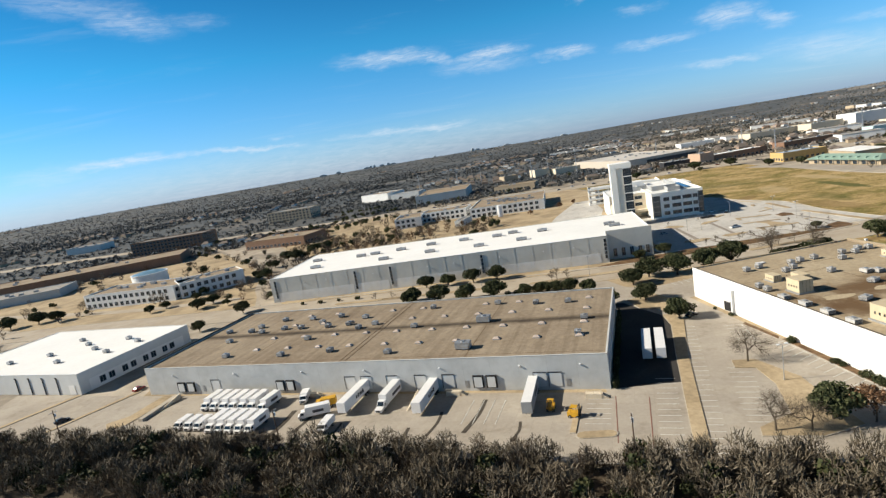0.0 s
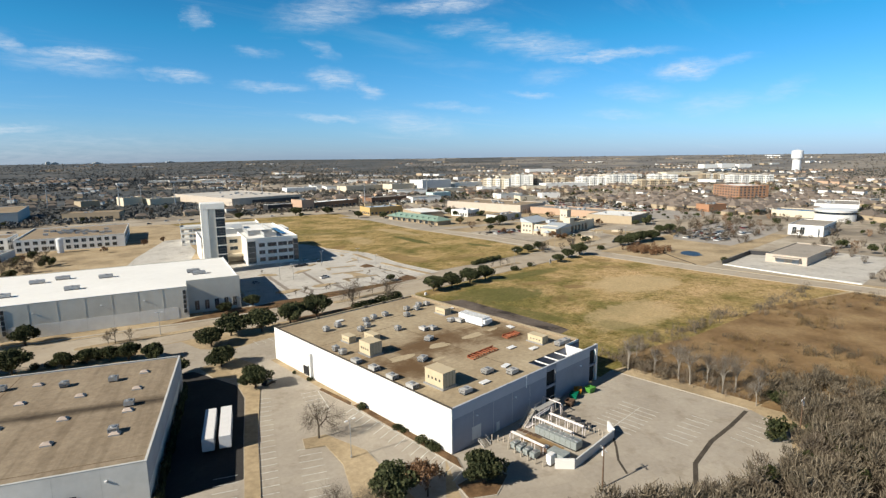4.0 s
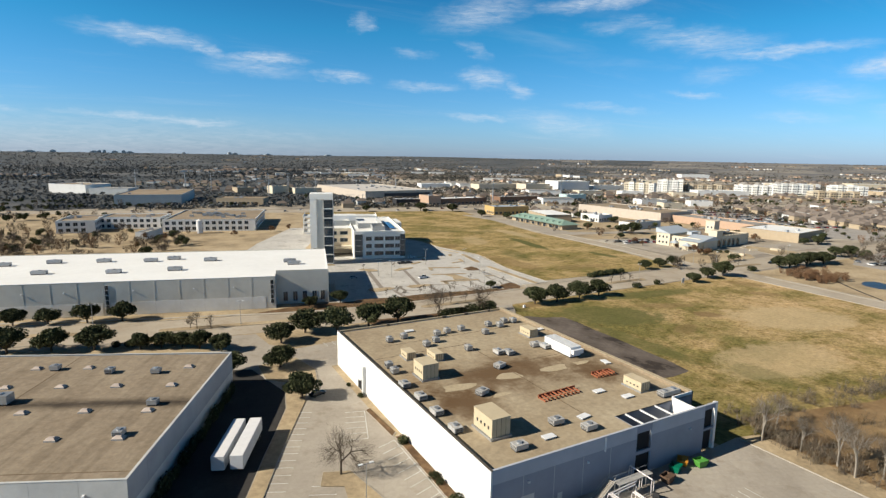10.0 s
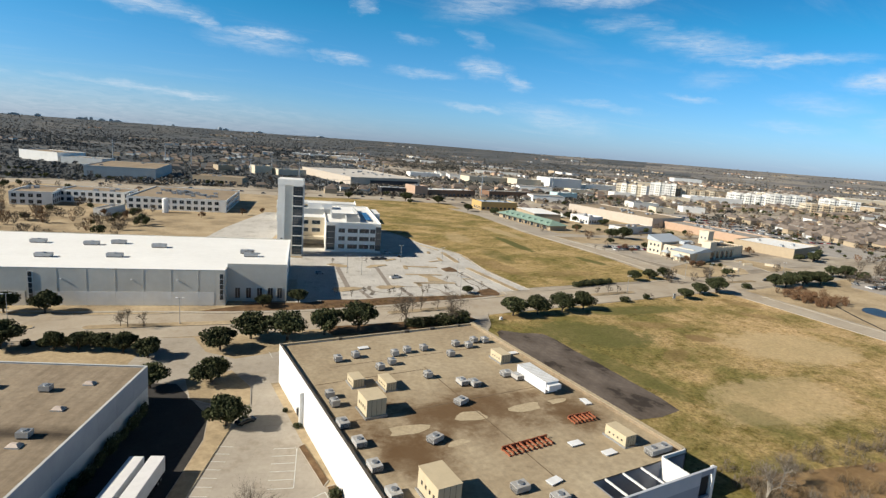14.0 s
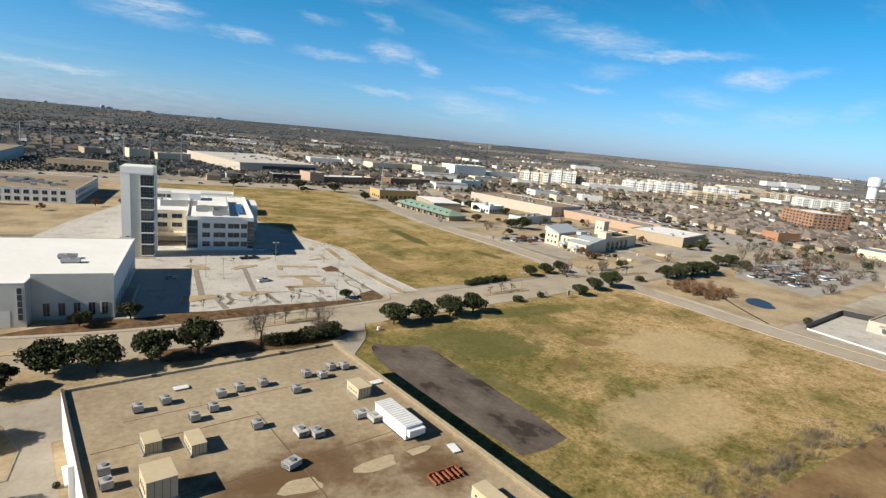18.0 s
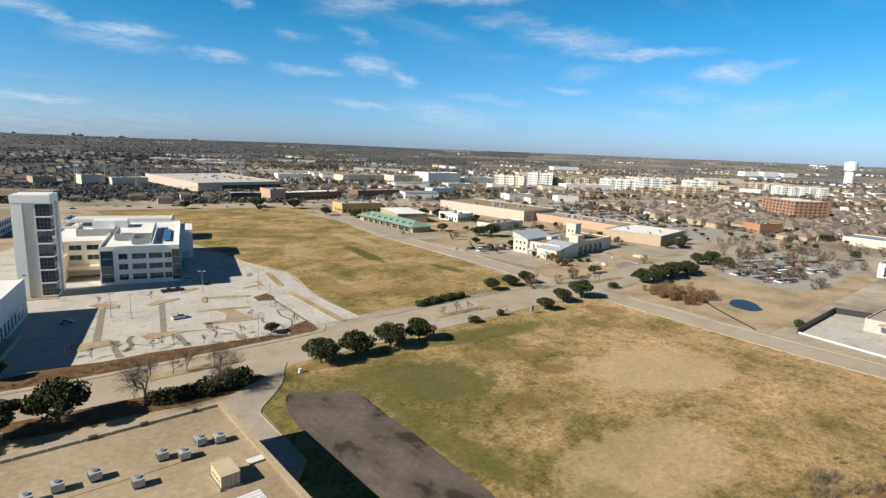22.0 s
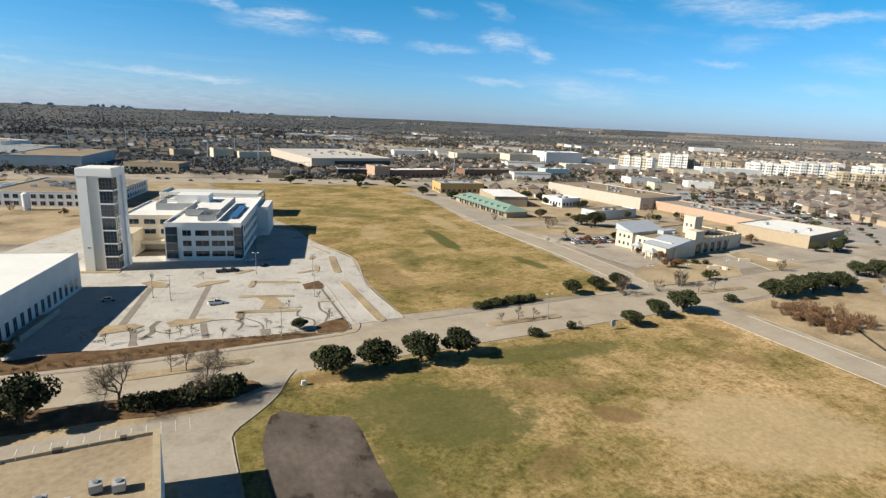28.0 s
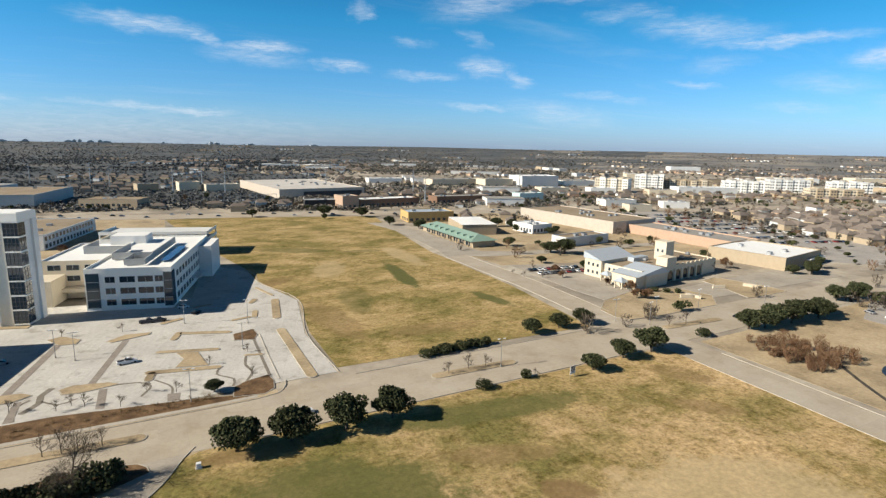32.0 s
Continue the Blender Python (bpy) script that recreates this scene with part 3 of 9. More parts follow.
_off = a_math("DIVIDE", a_math("ABSOLUTE", a_math("SUBTRACT", _sep.outputs["Y"], 30.2), 0.0), 7.0)
_band = ramp(roof_a, a_math("ADD", _off, a_math("MULTIPLY", noise_of(roof_a, place(roof_a, (0.35, 1, 1), 0, True), 0.5, 6, 0.7), 0.5)), [(0.30, (0.26, 0.25, 0.25)), (0.48, (0.62, 0.61, 0.6)), (0.75, (1, 1, 1))])
_runs = ramp(roof_a, noise_of(roof_a, place(roof_a, (1, 0.045, 1), 0, True), 0.45, 4, 0.6), [(0.36, (0.84, 0.83, 0.82)), (0.5, (1, 1, 1)), (0.64, (1.1, 1.1, 1.1))])
_base = roof_a.node_tree.nodes["Principled BSDF"].inputs["Base Color"].links[0].from_socket
colour_to(roof_a, mix(roof_a, 1.0, mix(roof_a, 1.0, _base, _band, "MULTIPLY"), _runs, "MULTIPLY"))
roof_stained = mottled("stained_tan_gravel_roof", [(0.3, (0.29, 0.225, 0.148)), (0.5, (0.365, 0.297, 0.202)), (0.7, (0.43, 0.358, 0.25))], 0.05, 0.8, 0.9)


def brown_stain(m, x, y, rx, ry):
    """A broad brown water stain round a low spot of the roof, with ragged edges."""
    colour = m.node_tree.nodes["Principled BSDF"].inputs["Base Color"].links[0].from_socket
    mp = m.node_tree.nodes.new("ShaderNodeMapping")
    link(m, place(m), mp.inputs["Vector"])
    mp.inputs["Location"].default_value, mp.inputs["Scale"].default_value = (-x / rx, -y / ry, 0), (1 / rx, 1 / ry, 0)
    ln = m.node_tree.nodes.new("ShaderNodeVectorMath")
    ln.operation = "LENGTH"
    link(m, mp.outputs[0], ln.inputs[0])
    add = m.node_tree.nodes.new("ShaderNodeMath")
    add.operation = "MULTIPLY_ADD"
    link(m, noise_of(m, place(m), 0.11, 7, 0.68), add.inputs[0])
    add.inputs[1].default_value = 1.9
    link(m, ln.outputs["Value"], add.inputs[2])
    half = m.node_tree.nodes.new("ShaderNodeMath")
    half.operation = "MULTIPLY"
    half.inputs[1].default_value = 0.5
    link(m, add.outputs[0], half.inputs[0])
    fac = ramp(m, half.outputs[0], [(0.52, (0.92,) * 3), (0.66, (0.75,) * 3), (0.76, (0.3,) * 3), (0.92, (0, 0, 0))])
    colour_to(m, mix(m, fac, colour, (0.115, 0.066, 0.030)))


brown_stain(roof_stained, 27, 36, 40, 17)
brown_stain(roof_stained, 10, 26, 12, 16)
brown_stain(roof_stained, 48, 28, 12, 14)
roof_white = mottled("white_membrane_roof", [(0.3, (0.76, 0.76, 0.74)), (0.7, (0.84, 0.84, 0.82))], 0.04, 0.5, 0.6, bump=0, grain=0.05)
glass = material("dark_window_glass", (0.02, 0.03, 0.04), 0.06, 0, 0.6)
metal_grey = varied("grey_galvanised_metal", (0.45, 0.46, 0.47), 0.25, 0.5, 0.6, dirt=0.2, scale=1.5)
metal_dark = varied("dark_metal", (0.06, 0.06, 0.065), 0.3, 0.5, 0.3)

# near-black painted for the shade inside openings; dock seals share it
dark_open = material("shade_and_seal_black", (0.02, 0.02, 0.022), 0.9)
yellow_metal = varied("cream_yellow_metal_panel", (0.56, 0.47, 0.32), 0.06, 0.6, dirt=0.12, scale=0.6)
white_metal = varied("white_sheet_metal", (0.78, 0.79, 0.80), 0.06, 0.45, dirt=0.12, scale=0.6)
rust_red = varied("rust_red_primed_steel", (0.36, 0.12, 0.06), 0.2, 0.8, dirt=0.3, scale=1.2)
coping_dark = varied("dark_metal_coping", (0.10, 0.085, 0.07), 0.1, 0.6)
tower_glass = material("blue_grey_curtain_glass", (0.035, 0.055, 0.07), 0.05, 0, 0.7)
grey_panel = varied("mid_grey_roof_screen", (0.36, 0.37, 0.37), 0.08, 0.6, dirt=0.1)
wall_sand = varied("sandy_tilt_wall", (0.52, 0.455, 0.385), 0.05, 0.85, dirt=0.15)
roof_pale = mottled("pale_grey_membrane_roof", [(0.3, (0.46, 0.435, 0.40)), (0.7, (0.56, 0.535, 0.50))], 0.04, 0.5, bump=0, grain=0.1)
old_lot = mottled("old_grey_lot_surface", [(0.3, (0.29, 0.272, 0.248)), (0.5, (0.35, 0.326, 0.298)), (0.7, (0.41, 0.38, 0.345))], 0.08, 0.7)
roof_grey_east = mottled("pale_grey_gravel_roof", [(0.3, (0.30, 0.27, 0.235)), (0.7, (0.38, 0.345, 0.30))], 0.08, 0.6)
solar_blue = material("dark_blue_solar_panel", (0.015, 0.03, 0.09), 0.15, 0, 0.6)
stain = mottled("dark_roof_seam_stain", [(0.35, (0.05, 0.034, 0.02)), (0.55, (0.10, 0.07, 0.042)), (0.7, (0.16, 0.115, 0.07))], 0.15, 0.9)
seam = mottled("roof_seam_strip", [(0.35, (0.13, 0.09, 0.055)), (0.65, (0.2, 0.15, 0.1))], 0.3, 1.5)
pale_patch = mottled("pale_roof_patch", [(0.3, (0.40, 0.33, 0.22)), (0.7, (0.47, 0.39, 0.27))], 0.3, 1.5)
tower_bar = varied("dark_grey_glazing_bar", (0.13, 0.14, 0.15), 0.1, 0.5)
mullion = varied("pale_window_mullion", (0.42, 0.44, 0.45), 0.05, 0.5)


def window(parent, x, z, w, h, y=0.0, bars=2, frame_mat=None, name="window", turn=0.0, at=None):
    """A window set in a wall that faces -y locally: a deep frame, panes behind and bars between them."""
    m = pose(x, y, z, 0, 0, turn) if at is None else at
    bm = boxes((0, w, -0.05, 0.06, 0, 0.1), (0, w, -0.05, 0.06, h - 0.1, h), (0, 0.1, -0.05, 0.06, 0.1, h - 0.1), (w - 0.1, w, -0.05, 0.06, 0.1, h - 0.1))
    for k in range(1, bars):
        box(bm, w * k / bars - 0.05, w * k / bars + 0.05, -0.04, 0.06, 0.1, h - 0.1)
    win = part(name, bm, frame_mat or mullion, parent, "", m)
    part("pane", boxes((0.1, w - 0.1, -0.02, 0.03, 0.1, h - 0.1)), glass, win)
    return win


WINDOWS = {}


def window_like(parent, key, m, w, h, bars=2, frame_mat=None):
    """Windows alike share their meshes."""
    if key not in WINDOWS:
        win = window(parent, 0, 0, w, h, 0, bars, frame_mat, at=m)
        WINDOWS[key] = (win.data, win.children[0].data)
        return win
    win = part("window", WINDOWS[key][0], None, parent, "", m)
    part("pane", WINDOWS[key][1], None, win)
    return win


def wall_lamp(parent, x, z, y=0.0):
    lamp = part("wall_lamp", boxes((-0.22, 0.22, -0.4, 0, 0, 0.3), (-0.06, 0.06, -0.5, -0.4, 0.1, 0.22)), white_metal, parent, "white wall lamp", pose(x, y, z))
    return lamp


def coping(parent, w, d, h, mat, t=0.36, rise=0.08):
    part("coping", boxes((-0.06, w + 0.06, -0.06, t, h, h + rise)), mat, parent)
    part("coping", boxes((-0.06, w + 0.06, d - t, d + 0.06, h, h + rise)), mat, parent)
    part("coping", boxes((-0.06, t, t, d - t, h, h + rise)), mat, parent)
    part("coping", boxes((w - t, w + 0.06, t, d - t, h, h + rise)), mat, parent)


# grey warehouse with the truck yard
A = thing("warehouse", pose(-197.5, 89.5, 0, 0, 0, -23.5), "large pale grey tilt-wall warehouse with a tan gravel roof", "warehouse")
shell(A, 156, 60, 9.7, wall_a, roof_a, 0.35)
coping(A, 156, 60, 9.7, wall_a, 0.4)
part("roof_seam", boxes((77.2, 77.5, 0.4, 59.6, 9.365, 9.42)), seam, A, "dark raised roof joint")
part("roof_seam", boxes((79.0, 79.3, 0.4, 59.6, 9.365, 9.42)), seam, A)
part("roof_seam", boxes((117.3, 117.6, 0.4, 59.6, 9.365, 9.372)), seam, A)
part("roof_seam", boxes((39.3, 39.6, 0.4, 59.6, 9.365, 9.372)), seam, A)
part("roof_seam", boxes((0.4, 155.6, 3.0, 3.25, 9.352, 9.356)), seam, A)
part("parapet", boxes((-0.35, -0.05, 0, 60, 8.2, 10.3)), coping_dark, A, "dark raised fire parapet")
wall_a_band = varied("slate_grey_upper_wall", (0.33, 0.345, 0.37), 0.05, 0.85, dirt=0.15, scale=0.2)
for k in range(8):
    part("wall_panel", boxes((156.003, 156.05, 7.5 * k + 0.015, 7.5 * k + 7.485, 4.6, 9.66)), wall_a_band, A, "slate grey upper wall panel" if k == 0 else "")
joint_mat = varied("wall_joint_sealant", (0.46, 0.47, 0.46), 0.05, 0.8)
for k in range(1, 20):
    part("wall_joint", boxes((156 / 20 * k - 0.04, 156 / 20 * k + 0.04, -0.01, 0.0, 0.1, 9.6)), joint_mat, A)
for x in (12, 38, 64, 86, 110, 133, 149):
    wall_lamp(A, x, 6.9)
for x, w, h, lab in ((13.5, 3.2, 3.4, "open dock door with dark seals"), (17.6, 3.2, 3.4, ""), (54.0, 3.0, 3.4, ""), (57.8, 3.0, 3.4, ""), (119.5, 3.0, 3.6, ""), (123.3, 3.0, 3.6, "")):
    d = part("dock_door", boxes((0, w, -0.5, -0.02, 1.0, 1.0 + h)), dark_open, A, lab, pose(x, 0, 0))
    part("dock_panel", boxes((0.35, w - 0.35, -0.56, -0.51, 1.2, 0.6 + h)), wall_light, d, "pale roller door")
for x in (28, 79, 84.5, 93, 102, 110.5, 136.5, 140.5):
    d = part("dock_door", boxes((0, 3.4, -0.12, -0.02, 1.0, 4.9)), wall_light, A, "", pose(x, 0, 0))
    part("door_frame", boxes((-0.15, 3.55, -0.2, -0.13, 4.9, 5.15), (-0.15, 0, -0.2, -0.13, 1.0, 4.9)), metal_dark, d)
for x in (24, 117, 145):
    part("door", boxes((0, 1.0, -0.08, -0.02, 1.0, 3.1)), metal_grey, A, "", pose(x, 0, 0))

# white-roofed warehouse beside it
A2 = thing("warehouse", pose(-309, 141, 0, 0, 0, -25), "pale grey warehouse with a white membrane roof", "warehouse")
shell(A2, 88, 54, 8.2, wall_light, roof_white, 0.15)
coping(A2, 88, 54, 8.2, white_metal)
for y in (8, 12, 18, 22, 28, 32, 38, 42):
    window_like(A2, "a2", pose(88.13, y, 1.2, 0, 0, 90), 2.6, 2.6, 2)
part("wall_base", boxes((88.0, 88.1, 4, 50, 0, 4.6)), wall_white, A2, "white painted lower wall")
for x in (52, 60, 68, 76):
    part("downpipe", boxes((x, x + 0.25, -0.3, -0.02, 0, 6.5), (x - 0.5, x + 0.25, -0.3, -0.02, 6.5, 6.9)), metal_dark, A2, "dark bent exhaust pipe")
part("dock_door", boxes((82, 85.4, -0.1, -0.02, 0.2, 3.8)), wall_white, A2)

# white warehouse with the stained roof
B = thing("warehouse", pose(0, 0, 0), "white tilt-wall warehouse with a stained tan gravel roof", "warehouse")
# two-tone grey paint, darkened and blued to carry the south side's shade
wall_b = varied("shade_toned_grey_paint", (0.30, 0.325, 0.385), 0.04, 0.8, dirt=0.12, scale=0.2)
wall_b2 = varied("light_shade_toned_grey_paint", (0.46, 0.485, 0.54), 0.04, 0.8, dirt=0.12, scale=0.2)
t = 0.35
part("wall", boxes((0, t, 0, 84.5, 0, 10.9)), wall_white, B, "bright white painted long wall")
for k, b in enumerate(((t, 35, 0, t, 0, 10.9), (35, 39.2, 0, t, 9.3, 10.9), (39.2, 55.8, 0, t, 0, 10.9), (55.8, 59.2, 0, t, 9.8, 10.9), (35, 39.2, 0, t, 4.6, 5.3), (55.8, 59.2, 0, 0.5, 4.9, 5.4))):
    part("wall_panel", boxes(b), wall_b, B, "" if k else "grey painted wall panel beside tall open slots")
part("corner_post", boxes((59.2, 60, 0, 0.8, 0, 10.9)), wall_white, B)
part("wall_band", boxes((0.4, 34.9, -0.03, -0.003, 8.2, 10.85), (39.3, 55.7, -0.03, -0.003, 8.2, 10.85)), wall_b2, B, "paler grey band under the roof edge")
part("wall", boxes((60 - t, 60, 6.4, 84.5, 0, 10.9)), wall_white, B)
part("wall", boxes((t, 60 - t, 84.5 - t, 84.5, 0, 10.3)), wall_white, B)
part("roof", boxes((t, 35.2, t, 6.4, 9.9, 10.2), (t, 60 - t, 6.4, 84.5 - t, 9.9, 10.2)), roof_stained, B, "tan gravel roof with brown water stains")
# court walls and floor are coloured dark to stand for the court's shade
part("court_wall", boxes((35.2, 35.5, t, 6.4, 3, 10.17), (35.5, 60, 6.4, 6.7, 0, 10.17)), wall_b, B, "open service court walls greyed in place of shade")
part("court_wall", boxes((52.8, 53.1, t, 6.4, 3.0, 10.9), (53.2, 60, 6.4, 6.7, 10.2, 10.9)), wall_white, B, "white parapet of the open court")
part("court_floor", boxes((35.5, 59.2, 0.75, 6.4, 0, 0.2)), dark_open, B, "open court floor blackened in place of shade")
for x in (38.2, 42.6, 47.2):
    part("beam", boxes((x, x + 0.28, t, 6.4, 9.85, 10.15)), wall_white, B, "white beam over the open court")
for k in range(1, 12):
    part("wall_joint", boxes((-0.012, 0, 84.5 / 12 * k - 0.04, 84.5 / 12 * k + 0.04, 0.1, 10.8)), wall_light, B)
for k in range(1, 5):
    part("wall_joint", boxes((7 * k - 0.04, 7 * k + 0.04, -0.012, 0, 0.1, 10.8)), wall_light, B)
part("coping", boxes((-0.05, 0.45, -0.05, 84.5, 10.9, 11.0)), coping_dark, B, "dark roof edge")
part("coping", boxes((0.5, 60, -0.05, 0.4, 10.9, 10.96)), wall_b2, B)
part("coping", boxes((58.9, 60.05, 6.8, 84.5, 10.9, 11.0)), pale_patch, B, "tan roof edge")
part("parapet_lining", boxes((59.0, 59.64, 6.8, 84.1, 10.21, 10.89)), roof_gravel, B, "tan gravel-faced parapet")
# black backing panels added to paint the shade seen through the slots
part("dark_recess", boxes((35.1, 39.1, 0.5, 0.6, 0.2, 9.3)), dark_open, B, "black panel standing for the shade behind the slot")
part("dark_recess", boxes((55.9, 59.1, 0.62, 0.7, 0.2, 9.8)), dark_open, B)
for k in range(12):
    part("parapet_block", boxes((4.9 * k + 0.6, 4.9 * k + 5.3, 84.1, 84.6, 10.3, 10.75)), pale_patch, B)
for x, w in ((16, 0.9), (36, 1.4), (44.5, 1.4), (54, 0.9)):
    part("scupper", boxes((x, x + w, 83.9, 84.7, 10.25, 10.85)), coping_dark, B, "dark roof scupper")
for x, y in ((8, 0), (22, 0), (51, 0)):
    wall_lamp(B, x, 6.6)
for x in (6.5, 15):
    part("door", boxes((x, x + (1.1 if x > 10 else 3.0), -0.08, -0.02, 1.0 if x < 10 else 0.2, 4.2 if x < 10 else 2.4)), wall_light, B)
# no recess is built: the panel's black stands for its shade
part("door", boxes((-0.08, -0.02, 62, 66, 0.2, 4.0)), dark_open, B, "flat black panel in place of a shaded entrance recess")
part("canopy", boxes((-1.4, -0.1, 61, 67, 4.1, 4.4)), wall_white, B)
part("pier", boxes((-0.9, 0, 60.2, 60.9, 0, 8)), wall_white, B)
part("drain_pipe", boxes((26.2, 26.45, -0.25, -0.02, 7.8, 10.7)), white_metal, B)
PALE = (((13, 33.8), 5.2, 2.4), ((28, 34), 4.2, 2.6), ((41.5, 33), 5.0, 2.4), ((20, 26), 3, 1.2), ((50, 33), 3, 1.4))
for (x, y), rx, ry in PALE:
    out = [(x + rx * math.cos(a) * (0.8 + 0.2 * math.cos(3 * a + x)), y + ry * math.sin(a) * (0.85 + 0.2 * math.sin(2 * a + y))) for a in (k * math.tau / 14 for k in range(14))]
    part("roof_patch", prism(bmesh.new(), out, 10.19, 10.206), pale_patch, B, "pale dried puddle on the roof")
for x0, x1, y0, y1 in ((2, 30, 58.6, 58.8), (4, 56, 40.6, 40.8), (30, 30.2, 8, 60), (8, 52, 67.0, 67.15)):
    part("roof_seam", boxes((x0, x1, y0, y1, 10.19, 10.23)), seam, B)

# long grey warehouse across the boulevard
C = thing("warehouse", pose(-177, 209, 0, 0, 0, -15.1), "long two-tone grey warehouse with a white membrane roof", "warehouse")
wall_c = varied("warm_grey_tilt_wall", (0.60, 0.59, 0.54), 0.05, 0.8, dirt=0.18, scale=0.1)
wall_c2 = varied("pale_grey_lower_wall", (0.76, 0.755, 0.72), 0.05, 0.8, dirt=0.15, scale=0.15)
CW, CD, CH, STEP = 203.0, 60.0, 13.5, 6.0
part("wall", boxes((0, 181, -STEP, -STEP + 0.3, 0, CH)), wall_c, C, "grey long wall with pale lower panels")
part("wall", boxes((181, 181.3, -STEP, 0, 0, CH)), wall_c, C)
part("wall", boxes((181.3, CW, 0, 0.3, 0, CH + 1.2)), wall_c, C)
part("wall", boxes((0, 0.3, -STEP + 0.3, CD - 0.3, 0, CH)), wall_c, C)
part("wall", boxes((CW - 0.3, CW, 0.3, CD - 0.3, 0, CH)), wall_c2, C, "pale end wall with small windows")
part("wall", boxes((0, CW, CD - 0.3, CD, 0, CH)), wall_c, C)
part("roof", boxes((0.3, 181, -STEP + 0.3, CD - 0.3, CH - 0.5, CH - 0.25), (181, CW - 0.3, 0.3, CD - 0.3, CH - 0.5, CH - 0.25)), roof_white, C, "bright white membrane roof")
part("coping", boxes((-0.05, 181.3, -STEP - 0.05, -STEP + 0.35, CH, CH + 0.1)), white_metal, C)
part("coping", boxes((CW - 0.35, CW + 0.05, 0, CD, CH, CH + 0.1)), white_metal, C)
for x0, x1 in ((4, 48), (50, 68), (72, 117), (120, 177.4)):
    part("wall_panel", boxes((x0, x1, -STEP - 0.06, -STEP - 0.003, 0.1, 5.2)), wall_c2, C)
for x in (2, 49, 69, 118, 179.2):
    w = part("tall_window", boxes((0, 1.6, -0.14, -0.02, 2.0, 12.2)), wall_light, C, "tall narrow glazed slot", pose(x, -STEP - 0.05, 0))
    for k in range(5):
        part("pane", boxes((0.2, 1.4, -0.18, -0.145, 2.3 + 2 * k, 4.1 + 2 * k)), glass, w)
for x in (20, 33, 60, 90, 104, 128, 150, 165):
    wall_lamp(C, x, 9.5, -STEP)
for k in range(1, 20):
    part("wall_joint", boxes((181 / 20 * k - 0.03, 181 / 20 * k + 0.03, -STEP - 0.066, -STEP - 0.0, 0.1, CH - 0.1)), wall_c, C)
for x in (184, 188, 192, 196, 199.5):
    window_like(C, "c_tall", pose(x, -0.05, 1.2), 1.9, 4.2, 2)
for k in range(14):
    window_like(C, "c_tall", pose(CW + 0.05, 3 + k * 4.0, 1.2, 0, 0, 90), 1.9, 4.2, 2)
part("entrance_ramp", boxes((CW + 0.1, CW + 3.5, 14, 30, 0, 1.1)), kerb_concrete, C)
part("entrance_ramp", boxes((CW + 3.5, CW + 3.8, 10, 34, 0, 1.9)), kerb_concrete, C)

# stair tower
D = thing("tower", pose(33.5, 238.5, 0, 0, 0, -17.7), "tall white stair tower with a glazed strip", "tower")
# beige kept darker than the pier: the recess's lesser light is in the colour
beige = varied("dimmed_beige_stucco", (0.74, 0.70, 0.61), 0.04, 0.8, dirt=0.08)
part("side_pier", boxes((0, 3.6, 0, 12.3, 0, 38.0)), wall_warm, D, "smooth white stucco pier")
part("wall", boxes((3.6, 7.4, 0.7, 1.1, 0, 38.0)), beige, D, "recessed wall in beige toned down for lesser light")
part("wall", boxes((3.6, 12.0, 11.8, 12.3, 0, 38.0)), wall_white, D)
part("roof", boxes((-0.15, 12.85, -0.15, 12.5, 38.0, 40.9)), wall_warm, D, "white crown slab")
part("roof_deck", boxes((0.4, 12.3, 0.4, 11.9, 40.9, 41.1)), roof_white, D)
part("wall", boxes((7.4, 7.7, 0.3, 6, 0, 38.0)), beige, D)
gl = part("glazing", boxes((7.7, 12.5, 0.5, 0.7, 0.4, 38.0), (12.3, 12.5, 0.7, 5.0, 0.4, 38.0)), tower_glass, D, "blue-grey curtain glass")
for k in range(8):
    z = 0.4 + k * 5.3
    part("floor_band", boxes((7.7, 12.7, 0.3, 0.5, z, z + 0.55), (12.5, 12.7, 0.5, 5.0, z, z + 0.55)), wall_warm, gl, "white floor band across the glass")
    for q in (1.7, 3.3):
        if k < 7:
            part("transom", boxes((7.7, 12.62, 0.38, 0.5, z + q, z + q + 0.12), (12.5, 12.62, 0.5, 5.0, z + q, z + q + 0.12)), tower_bar, gl)
for x in (7.7, 8.9, 10.1, 11.3, 12.45):
    part("mullion", boxes((x, x + 0.1, 0.34, 0.5, 0.4, 38.0)), tower_bar, gl)
for y in (1.8, 3.4):
    part("mullion", boxes((12.5, 12.6, y, y + 0.1, 0.4, 38.0)), tower_bar, gl)
part("wall", boxes((11.8, 12.3, 5.0, 11.8, 0, 38.0)), wall_white, D)
part("side_pier", boxes((12.3, 13.0, 9.2, 12.3, 0, 38.0)), wall_white, D)
part("vent", boxes((1.6, 2.8, -0.06, -0.01, 9.4, 9.8)), metal_dark, D)
part("planter", boxes((-1.5, 13.2, -3.0, -0.2, 0, 0.25)), dead_grass, D, "dry grass bed at the foot")

# office building
O = thing("office_building", pose(62.3, 246.4, 0, 0, 0, -15.4), "white four-storey office building with ribbon windows", "office building")
OW, OD, OH = 31.4, 80.0, 17.0
shell(O, OW, OD, OH, wall_warm, roof_white, 0.9, 0.4)
part("wall", boxes((-24, -0.02, 22, 22.4, 0, 16.2)), wall_cream, O, "cream recessed wing wall")
part("wing_roof", boxes((-24, -0.02, 22.4, 66, 15.2, 15.5)), roof_white, O)
part("wall", boxes((-24.4, -24, 22, 66, 0, 16.2)), wall_white, O)
part("wall", boxes((-24, -0.02, 66, 66.4, 0, 16.2)), wall_white, O)
